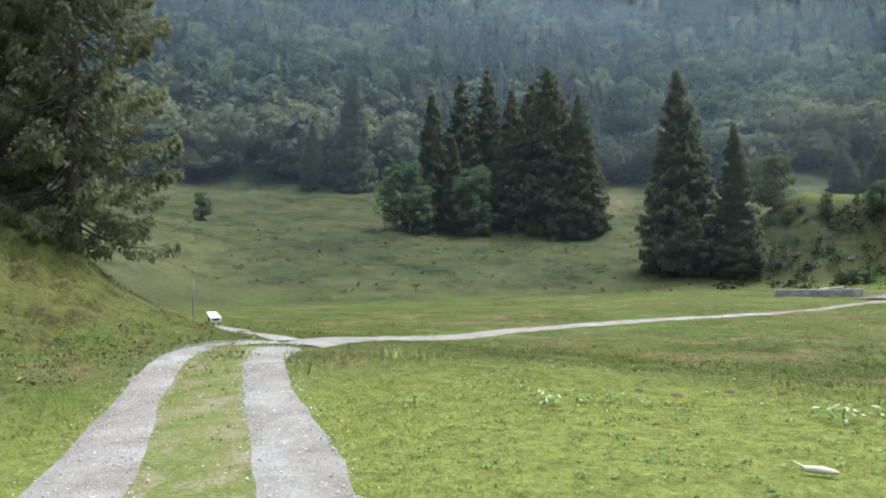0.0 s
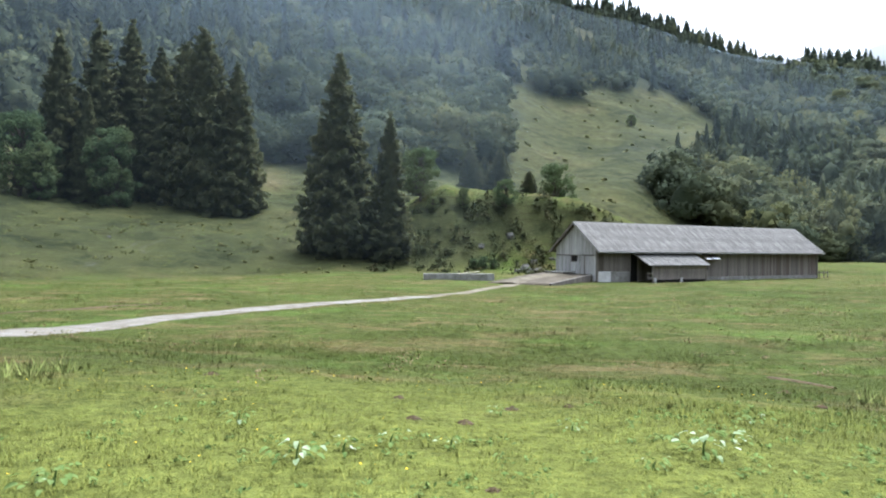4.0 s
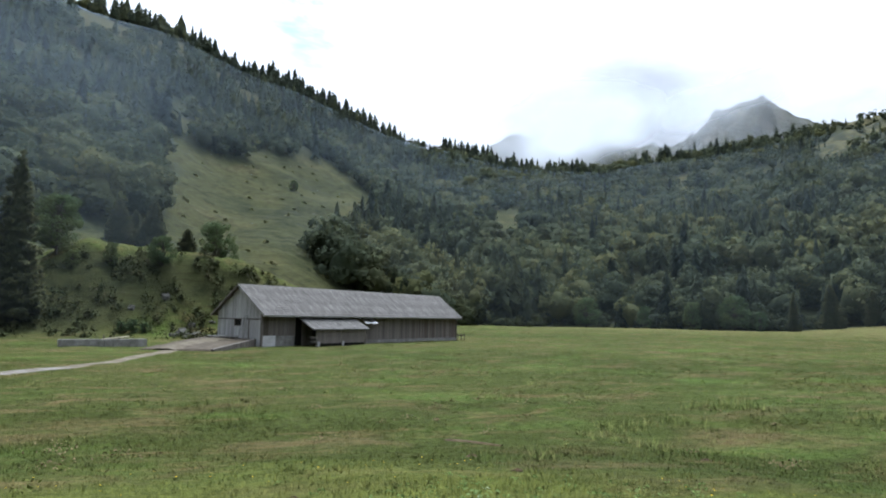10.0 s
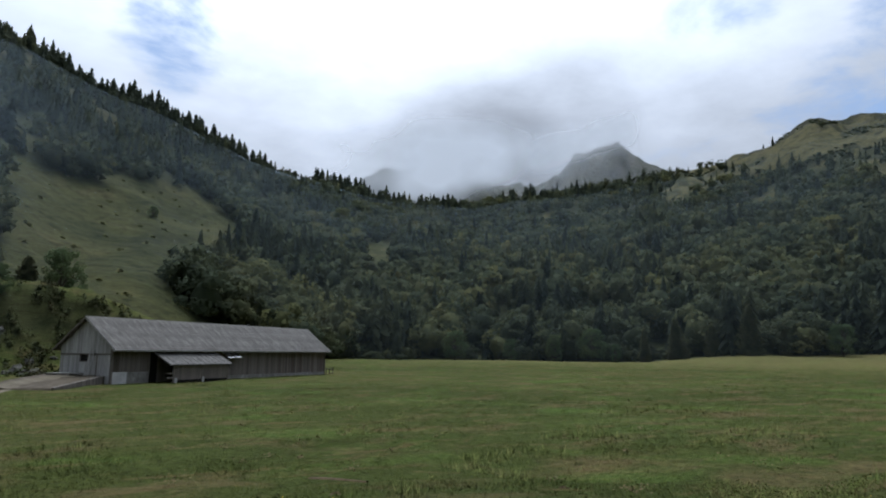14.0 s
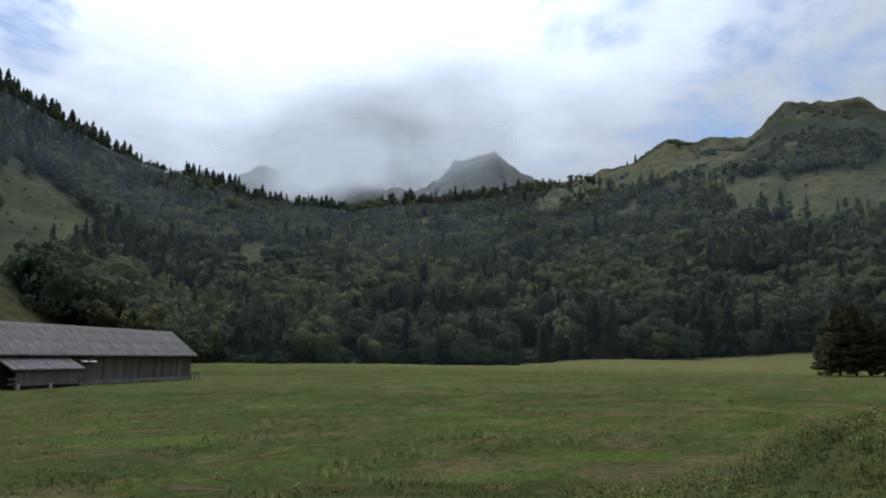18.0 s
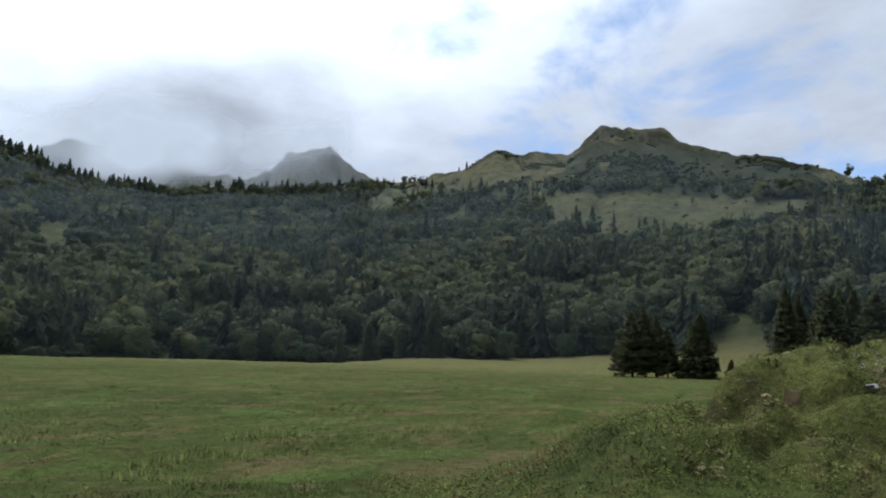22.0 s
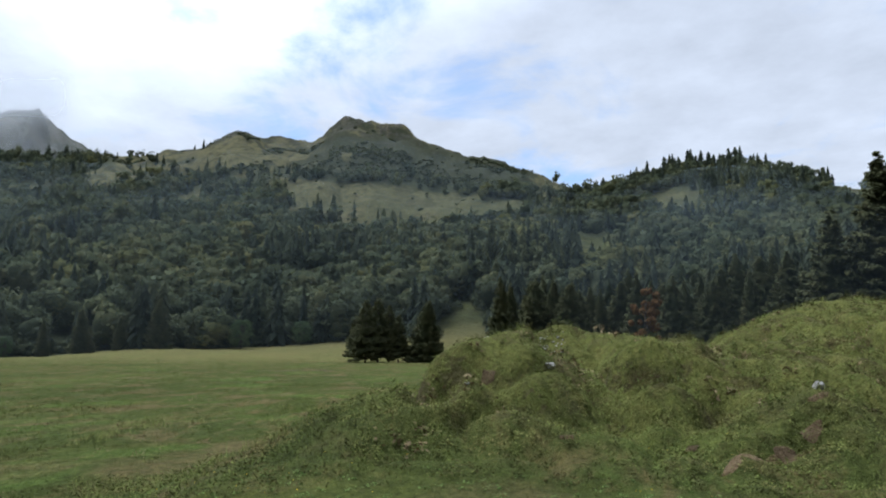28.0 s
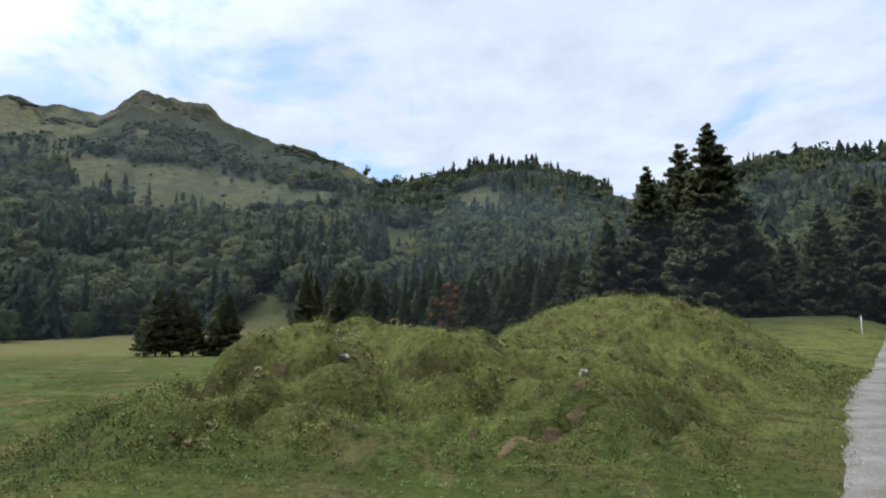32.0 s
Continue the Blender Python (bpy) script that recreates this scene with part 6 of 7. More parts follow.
    part("hatch", box_bm(14.2, 15.2, 0.02, 0.07, 1.1, 2.0, 0.01), M_DARK, root, "hatch panel painted near-black as a shaded opening")
    part("bracket", box_bm(14.0, 14.07, -0.85, 0.06, 2.15, 2.23), M_WOOD, root)
    part("bracket", box_bm(15.8, 15.87, -0.85, 0.06, 2.15, 2.23), M_WOOD, root)
    # fence stub at the far end
    for k in range(3):
        part("fence_post", box_bm(BL + 0.6 + k * 0.8, BL + 0.68 + k * 0.8, 0.1, 0.18, -0.2, 0.9), M_WOOD, root)
    part("fence_rail", box_bm(BL + 0.1, BL + 2.4, 0.18, 0.22, 0.62, 0.72), M_WOOD, root)
    return root


M_ALU = mat_mottled("bright_aluminium_sheet", [(0.84, 0.85, 0.86), (0.9, 0.9, 0.9), (0.93, 0.93, 0.93)], 2.0, 0.28, 0.05, spec=0.5)
M_ALU.node_tree.nodes["Principled BSDF"].inputs["Metallic"].default_value = 1.0
M_WOOD_BROWN = mat_mottled("brown_boards", [(0.045, 0.036, 0.03), (0.078, 0.064, 0.053), (0.125, 0.105, 0.088)], 1.3, 0.85, 0.5, (3, 3, 0.22))
M_WOOD_MID = mat_mottled("silvered_boards", [(0.105, 0.088, 0.076), (0.17, 0.148, 0.132), (0.25, 0.226, 0.206)], 1.3, 0.85, 0.5, (3, 3, 0.22))
M_WOOD_RED = mat_mottled("reddish_boards", [(0.085, 0.066, 0.056), (0.125, 0.1, 0.086), (0.175, 0.145, 0.128)], 1.6, 0.85, 0.5, (3, 3, 0.22))
M_CONCRETE_PALE = mat_mottled("pale_concrete", [(0.3, 0.29, 0.28), (0.4, 0.39, 0.38), (0.48, 0.47, 0.46)], 1.3, 0.95, 0.4)
M_SHEET_OLD = mat_mottled("dull_sheet_metal", [(0.075, 0.071, 0.066), (0.112, 0.107, 0.1), (0.165, 0.158, 0.15)], 1.6, 0.85, 0.3, (1, 1, 1), 0.12)
barn()


def barn_point(x, y):
    c, s = math.cos(radians(BARN_TURN)), math.sin(radians(BARN_TURN))
    return BARN_AT[0] + x * c - y * s, BARN_AT[1] + x * s + y * c


def ladder():
    root = tagged(new("ladder"), "pale wooden ladder leaning on the barn gable", "ladder")
    root.matrix_basis = Matrix.Translation((*barn_point(-0.55, 2.3), -0.55)) @ Matrix.Rotation(radians(BARN_TURN), 4, "Z") @ Matrix.Rotation(radians(13), 4, "Y")
    for y in (-0.22, 0.22):
        part("rail", box_bm(-0.03, 0.03, y - 0.025, y + 0.025, 0, 2.5, 0.005), M_WOOD_PALE, root)
    for k in range(8):
        part("rung", box_bm(-0.018, 0.018, -0.2, 0.2, 0.2 + k * 0.29, 0.235 + k * 0.29), M_WOOD_PALE, root)


ladder()


def ramp_mound():
    """Earth ramp up to the gable door with a beam along its edge."""
    root = tagged(new("barn_ramp"), "earth ramp with a dark retaining edge up to the barn gable", "ramp")
    root.matrix_basis = Matrix.Translation(BARN_AT) @ Matrix.Rotation(radians(BARN_TURN), 4, "Z")
    # edge from the gable down to the lane, the other side against the slope
    a, b, c_, d = (0.0, 0.9, 0.72), (-8.2, -3.4, 0.16), (-10.5, 2.6, 0.12), (0.0, 7.0, 1.0)
    bm = bmesh.new()
    n = 14
    grid = []
    for i in range(n + 1):
        u = i / n
        row = []
        for j in range(n + 1):
            v = j / n
            p = [(a[k] * (1 - u) + b[k] * u) * (1 - v) + (d[k] * (1 - u) + c_[k] * u) * v for k in range(3)]
            p[2] += float(fbm(np.array([p[0]]), np.array([p[1]]), 1.2, 3, 61)[0]) * 0.1
            row.append(bm.verts.new(p))
        grid.append(row)
    for i in range(n):
        for j in range(n):
            bm.faces.new((grid[i][j], grid[i][j + 1], grid[i + 1][j + 1], grid[i + 1][j]))
    rim = [grid[i][0] for i in range(n + 1)] + [grid[n][j] for j in range(1, n + 1)] + [grid[i][n] for i in range(n - 1, -1, -1)]
    low = [bm.verts.new((v.co.x * 1.03, v.co.y * 1.03, -0.6)) for v in rim]
    for i in range(len(rim) - 1):
        bm.faces.new((rim[i], rim[i + 1], low[i + 1], low[i]))
    bmesh.ops.recalc_face_normals(bm, faces=bm.faces[:])
    for f in bm.faces:
        f.smooth = True
    part("ramp", bm, M_TRODDEN, root, "trodden pale earth and gravel")
    bm = bmesh.new()
    rows = []
    for i in range(17):
        u = 1.02 - 0.9 * i / 16
        mid = 0.62 - 0.1 * (i / 16) + 0.12 * math.sin(i / 16 * 3.0)
        row = []
        for w in (-0.17, -0.06, 0.06, 0.17):
            v = mid + w * (1 + 0.25 * math.sin(i * 1.9 + w * 9))
            p = [(a[k] * (1 - u) + b[k] * u) * (1 - v) + (d[k] * (1 - u) + c_[k] * u) * v for k in range(3)]
            p[2] += float(fbm(np.array([p[0]]), np.array([p[1]]), 1.2, 3, 61)[0]) * 0.1 + (0.07 if abs(w) < 0.1 else 0.02)
            row.append(bm.verts.new(p))
        rows.append(row)
    for i in range(16):
        for j in range(3):
            f = bm.faces.new((rows[i][j], rows[i][j + 1], rows[i + 1][j + 1], rows[i + 1][j]))
            f.smooth = True
    bmesh.ops.recalc_face_normals(bm, faces=bm.faces[:])
    part("wheel_track", bm, M_RUTEARTH, root, "tan gravelly wheel track")
    ln = math.hypot(8.2, 4.3)
    bm = box_bm(0, ln, -0.12, 0.12, -0.75, 0.1, 0.02)
    bmesh.ops.transform(bm, matrix=Matrix.Translation((0, 0.85, 0.70)) @ Matrix.Rotation(math.atan2(-4.3, -8.2), 4, "Z") @ Matrix.Rotation(math.atan2(0.56, ln), 4, "Y"), verts=bm.verts[:])
    part("retaining_edge", bm, M_WOOD, root, "dark timber retaining edge")
    part("door_slab", box_bm(-1.6, 0.0, 3.0, 5.9, 0.85, 1.0, 0.02), M_CONCRETE, root, "pale concrete slab")


M_TRODDEN = mat_mottled("trodden_earth", [(0.05, 0.04, 0.026), (0.078, 0.063, 0.043), (0.115, 0.096, 0.07)], 1.0, 0.95, 0.7, world=True)
ramp_mound()


# ---------------------------------------------------------------- troughs, posts and stones
def long_trough():
    x0, y0, x1, y1 = -1.75, 65.9, 5.05, 67.0
    ln = math.hypot(x1 - x0, y1 - y0)
    root = tagged(new("water_trough"), "long weathered concrete water trough on the meadow", "trough")
    z = ground((x0 + x1) / 2, (y0 + y1) / 2) - 0.1
    root.matrix_basis = Matrix.Translation((x0, y0, z)) @ Matrix.Rotation(math.atan2(y1 - y0, x1 - x0), 4, "Z")
    half = ln / 2 - 0.02
    for k in (0, 1):
        o = k * (half + 0.04)
        part("long_side", box_bm(o, o + half, 0, 0.12, 0, 0.74, 0.02), M_CONCRETE, root)
        part("long_side", box_bm(o, o + half, 0.83, 0.95, 0, 0.74, 0.02), M_CONCRETE, root)
        part("end", box_bm(o, o + 0.12, 0.12, 0.83, 0, 0.72, 0.02), M_CONCRETE, root)
        part("end", box_bm(o + half - 0.12, o + half, 0.12, 0.83, 0, 0.72, 0.02), M_CONCRETE, root)
        part("water", box_bm(o + 0.12, o + half - 0.12, 0.12, 0.83, 0.4, 0.6), M_DARK, root, "dark standing water")
    part("spout_post", box_bm(3.5, 3.62, 0.95, 1.07, 0, 1.05, 0.01), M_WOOD, root)
    plank = tagged(new("plank", mesh_of(box_bm(-1.1, 1.1, -0.12, 0.12, -0.025, 0.025, 0.006), "plank", M_PALE_WOOD)), "pale fresh wooden plank lying on the trough", "plank")
    plank.matrix_basis = root.matrix_basis @ Matrix.Translation((4.4, 0.4, 0.85)) @ Matrix.Rotation(radians(-5.5), 4, "Y") @ Matrix.Rotation(radians(8), 4, "Z")


M_PALE_WOOD = mat_mottled("pale_fresh_wood", [(0.4, 0.34, 0.24), (0.52, 0.46, 0.35), (0.6, 0.55, 0.45)], 2.2, 0.8, 0.3, (1, 4, 4))
long_trough()


def roadside_trough():
    root = tagged(new("feeding_trough"), "white metal trough on short legs beside the track", "trough")
    x0, y0, x1, y1 = -18.9, 16.5, -23.2, 20.2
    ln = math.hypot(x1 - x0, y1 - y0)
    root.matrix_basis = Matrix.Translation((x0, y0, ground(x0, y0))) @ Matrix.Rotation(math.atan2(y1 - y0, x1 - x0), 4, "Z") @ Matrix.Diagonal((1, 0.9, 0.5, 1))
    part("basin", along([(-0.22, 0.62), (-0.16, 0.34), (0.16, 0.34), (0.22, 0.62), (0.18, 0.62), (0.13, 0.4), (-0.13, 0.4), (-0.18, 0.62)], 0, ln), M_WHITE, root, "white metal basin")
    part("lid", box_bm(-0.03, ln + 0.03, -0.24, 0.24, 0.62, 0.65, 0.008), M_WHITE, root, "white metal cover")
    for x in (0.2, ln - 0.2):
        for y in (-0.13, 0.13):
            part("leg", box_bm(x - 0.04, x + 0.04, y - 0.04, y + 0.04, -0.2, 0.36), M_WOOD, root)


roadside_trough()


def post_thing(name, x, y, h, r, mat, label):
    v, f = cone_tube([(0, 0, -0.25), (0.01, 0, h * 0.5), (0.0, 0.02, h)], [r, r * 0.95, r * 0.85], 10)
    top = np.array([[0, 0.02, h + r * 0.25]])
    ring = np.arange(20, 30)
    cap = np.stack([ring, np.roll(ring, -1), np.full(10, len(v))], 1)
    ob = tagged(new(name, mesh_np(name, np.vstack([v, top]), np.vstack([f, cap]), [mat])), label, "post")
    ob.location = (x, y, ground(x, y))


post_thing("wooden_post", -20.4, 16.7, 1.7, 0.032, M_WOOD_MID, "grey wooden post beside the farm track")
post_thing("marker_post", *at(-133.05, 54), 1.3, 0.035, M_WHITE, "white marker post beside the road")


def rock_mesh(seed, flat=0.6):
    g = np.random.default_rng(seed)
    bm = bmesh.new()
    bmesh.ops.create_icosphere(bm, subdivisions=3, radius=1)
    o = g.uniform(-20, 20, 3)
    for v in bm.verts:
        p = v.co.copy()
        k = noise.fractal(p * 0.9 + Vector(o), 0.7, 2.0, 4)
        c = noise.cell(p * 1.6 + Vector(o))
        v.co = p * (0.85 + 0.38 * k + 0.12 * c)
        v.co.z *= flat
    return mesh_of(bm, "stone", M_ROCK)


ROCKS = [rock_mesh(k, f) for k, f in ((1, 0.6), (2, 0.75), (3, 0.5), (4, 0.9))]


BOULDERS = [me.copy() for me in ROCKS]
for me in BOULDERS:
    me.materials[0] = M_GREYROCK


def stone(x, y, s, k, label, name="stone", turn=0.0, sink=0.25, group=""):
    ob = tagged(new(name, (BOULDERS if name == "boulder" else ROCKS)[k % 4]), label, name, group)
    ob.matrix_basis = Matrix.Translation((x, y, ground(x, y) + s * (0.3 - sink))) @ Matrix.Rotation(turn, 4, "Z") @ Matrix.Diagonal((s, s * 0.8, s, 1))
    return ob


G_ST = "pale stones on the mounds"
for az, r, s in ((-93.9, 12.6, 0.17), (-114.6, 11.9, 0.12), (-88.6, 13.4, 0.09), (-97.0, 18.6, 0.08), (-107.0, 19.5, 0.1), (-92.6, 17.2, 0.1), (-123.2, 12.0, 0.09),
                 (-86.8, 11.8, 0.07), (-100.5, 17.8, 0.09), (-112.5, 18.5, 0.08), (-104.0, 21.0, 0.1), (-90.2, 15.5, 0.07)):
    stone(*at(az, r), s, int(r * 10), "small pale limestone in the turf", turn=r, group=G_ST)
g7 = random.Random(7)
for k in range(40):
    az, r = -93.9 + g7.uniform(-1.3, 1.3), 15.1 + g7.uniform(-0.4, 0.4)
    stone(*at(az, r), g7.uniform(0.015, 0.045), k, "pale limestone rubble on the mound", turn=k, group="rubble on the mound")
G_RK = "rocks on the knoll"
for az, r, s in ((-5.6, 93, 1.2), (-6.9, 87, 2.0), (-8.0, 86.5, 1.6), (-3.2, 91, 0.9), (-7.6, 89, 1.2), (-9.0, 90, 1.0),
                 (-6.2, 86, 1.2), (-7.2, 85.5, 0.9), (26, 95, 0.5), (36.5, 80, 0.55), (33.4, 84, 0.35), (5.2, 99, 0.8), (-11, 98, 0.9)):
    stone(*at(az, r), s * 0.62, int(r * 7), "grey limestone boulder in the grassy slope", "boulder", r, 0.45, G_RK)


def log_thing():
    root = tagged(new("log"), "short pale peeled log lying in the grass", "log")
    x, y = 1.85, 3.25
    root.matrix_basis = Matrix.Translation((x, y, ground(x, y) + 0.05)) @ Matrix.Rotation(radians(-12), 4, "Z") @ Matrix.Scale(0.5, 4)
    g = np.linspace(-0.24, 0.24, 7)
    v, f = cone_tube(np.stack([g, 0.012 * np.sin(g * 9), 0.006 * np.cos(g * 11)], 1), [0.045, 0.052, 0.05, 0.055, 0.05, 0.042, 0.02], 10)
    ob = new("stem", mesh_np("stem", v, f, [M_PALE_WOOD], True)); ob.parent = root
    v, f = cone_tube([(-0.2, 0, 0), (-0.34, 0.02, 0.05), (-0.4, 0.03, 0.08)], [0.02, 0.014, 0.006], 6)
    ob = new("snag", mesh_np("snag", v, f, [M_PALE_WOOD], True)); ob.parent = root


log_thing()


def weed(seed, x, y, size, pale):
    """Broad-leaved weed: big wavy leaves on stalks, some showing the pale underside."""
    g = np.random.default_rng(seed)
    root = tagged(new("broadleaf_weed"), "broad-leaved weed with pale undersides in the meadow" if pale > 0.3 else "low green broad-leaved weed in the meadow", "plant", "weeds in the meadow")
    root.matrix_basis = Matrix.Translation((x, y, ground(x, y)))
    for k in range(int(16 + size * 60)):
        a, reach = g.uniform(0, 6.28), size * g.uniform(0.15, 1.0)
        hgt = size * g.uniform(0.2, 0.75)
        ln, wd = size * g.uniform(0.2, 0.38), size * g.uniform(0.06, 0.12)
        u = np.linspace(0, 1, 6)
        wv = wd * np.sin(np.pi * (u * 0.92 + 0.05)) ** 0.7
        px, pz = reach + ln * u, hgt + ln * (0.25 * u - 0.55 * u * u) * g.uniform(0.2, 1.6)
        c, s = math.cos(a), math.sin(a)
        tilt = g.uniform(-0.5, 0.5)
        mid = np.stack([px * c, px * s, pz], 1)
        left = mid + np.stack([-s * wv, c * wv, 0.25 * wv + tilt * wv], 1)
        right = mid + np.stack([s * wv, -c * wv, 0.25 * wv - tilt * wv], 1)
        v = np.vstack([left, mid, right])
        i = np.arange(5)
        f = np.vstack([np.stack([i, i + 6, i + 7, i + 1], 1), np.stack([i + 6, i + 12, i + 13, i + 7], 1)])
        ob = new("leaf", mesh_np("leaf", v, f, [M_WILD if g.random() < pale else M_LEAF_NEAR], True))
        ob.parent = root
    v, f = cone_tube([(0, 0, -0.05), (0, 0.01, size * 0.3), (0.02, 0, size * 0.6)], [0.012, 0.01, 0.004], 5)
    ob = new("stalk", mesh_np("stalk", v, f, [M_LEAF_NEAR])); ob.parent = root


M_LEAF_NEAR = mat_leaf("weed_leaves", [(0.1, 0.16, 0.045), (0.14, 0.2, 0.06), (0.18, 0.24, 0.085)], 5.0, 0.35)
for k, (x, y, s, p) in enumerate(((-1.1, 5.2, 0.22, 0.5), (-0.78, 5.45, 0.14, 0.3), (-0.42, 5.65, 0.15, 0.5), (0.08, 5.65, 0.13, 0.4), (2.05, 5.35, 0.24, 0.55), (2.45, 5.75, 0.15, 0.3),
                                  (-2.6, 4.6, 0.2, 0.05), (1.55, 5.0, 0.12, 0.3), (3.6, 5.1, 0.16, 0.4), (1.2, 6.3, 0.12, 0.35), (-1.9, 6.4, 0.15, 0.1), (3.0, 6.6, 0.14, 0.3), (0.6, 7.0, 0.12, 0.2))):
    weed(200 + k, x, y, s * 1.1, p * 0.7)


M_REDEARTH = mat_mottled("reddish_earth", [(0.066, 0.043, 0.02), (0.108, 0.075, 0.038), (0.155, 0.115, 0.064)], 4.0, 0.95, 0.9, world=True, dist=0.05)
# bare earth: worn path on the mound and molehills; flat dark strips for hollows, bank edge and ditches
for az, r, w in ((-108.2, 9.9, 0.3), (-109.6, 10.2, 0.42), (-110.9, 10.35, 0.36), (-112.0, 10.6, 0.46), (-113.2, 10.7, 0.4), (-113.9, 11.1, 0.32), (-114.5, 11.6, 0.2)):
    strip("pavement", [at(az + 1.0, r - 0.16), at(az + 0.3, r - 0.1), at(az - 0.4, r + 0.05), at(az - 1.0, r + 0.12)], [w * 0.2, w, w * 0.85, w * 0.2], M_REDEARTH, "worn reddish earth of a path on the mound", 0.022, wobble=1.6, category="path")
for line, w in (([at(-24.5, 16.6), at(-27.8, 16.0), at(-31.0, 15.5)], 0.55), ([at(34.5, 34.5), at(28, 36.5), at(21, 38.5)], 0.9), ([at(37.5, 25.6), at(35.5, 26.4)], 0.7),
                ([at(-67.8, 98.7), at(-72, 95), at(-76.7, 92.7)], 1.3), ([at(-72.5, 104), at(-76.0, 100)], 0.8), ([at(-87.5, 12.2), at(-89.8, 12.0)], 0.45), ([at(-94, 10.2), at(-96.5, 10.2)], 0.3),
                ([at(-99.6, 20.2), at(-102.5, 20.6)], 0.4), ([at(-104.5, 11.0), at(-106.2, 10.8)], 0.35)):
    strip("ground", line, [w * 0.5] + [w] * (len(line) - 2) + [w * 0.4], M_EARTH, "flat dark earth strip drawn for bare ground, hollows and ditches", 0.03, wobble=0.9, category="earth")


def molehill(x, y, s, seed):
    n = 14
    a = np.linspace(0, 2 * np.pi, n, endpoint=False)
    g = np.random.default_rng(seed)
    rings = [(1.15, -0.05), (0.8, 0.14), (0.42, 0.3), (0.12, 0.36)]
    v = np.vstack([np.stack([np.cos(a) * r * s * g.uniform(0.7, 1.3, n), np.sin(a) * r * s * g.uniform(0.7, 1.3, n), z * s * g.uniform(0.5, 1.5, n)], 1) for r, z in rings] + [np.array([[0, 0, 0.34 * s]])])
    f = [(k * n + i, k * n + (i + 1) % n, (k + 1) * n + (i + 1) % n) for k in range(3) for i in range(n)] + [(k * n + i, (k + 1) * n + (i + 1) % n, (k + 1) * n + i) for k in range(3) for i in range(n)]
    f += [(3 * n + i, 3 * n + (i + 1) % n, 4 * n) for i in range(n)]
    ob = tagged(new("molehill", mesh_np("molehill", v, np.array(f), [M_EARTH], True)), "small heap of dark earth in the meadow", "molehill", "molehills in the meadow")
    ob.location = (x, y, ground(x, y))


for k, (x, y, s) in enumerate(((-0.28, 6.6, 0.1), (0.22, 6.5, 0.12), (0.35, 4.6, 0.07), (0.75, 7.4, 0.12), (1.4, 7.6, 0.1), (-3.2, 9.5, 0.14), (4.6, 8.3, 0.12), (5.5, 11.0, 0.15), (9.5, 9.5, 0.14), (-0.5, 7.9, 0.1))):
    molehill(x, y, s * 0.7, 300 + k)


def hut():
    az, r = -76.9, 545
    x, y = at(az, r)
    root = tagged(new("alpine_hut"), "tiny pale-roofed hut high on the mountain meadow", "hut")
    root.matrix_basis = Matrix.Translation((x, y, ground(x, y) + 0.4)) @ Matrix.Rotation(radians(az + 12), 4, "Z")
    root.scale = (0.6, 0.6, 0.6)
    part("wall", box_bm(-4, 4, -3, 3, -2, 2.6), M_WOOD, root)
    part("roof", along([(-3.8, 2.0), (0, 4.8), (3.8, 2.0), (3.8, 2.25), (0, 5.1), (-3.8, 2.25)], -4.6, 4.6), M_SHEET_OLD, root, "pale sheet roof")
    part("door", box_bm(-0.6, 0.6, -3.06, -3.0, -0.5, 1.7), M_DARK, root)


hut()


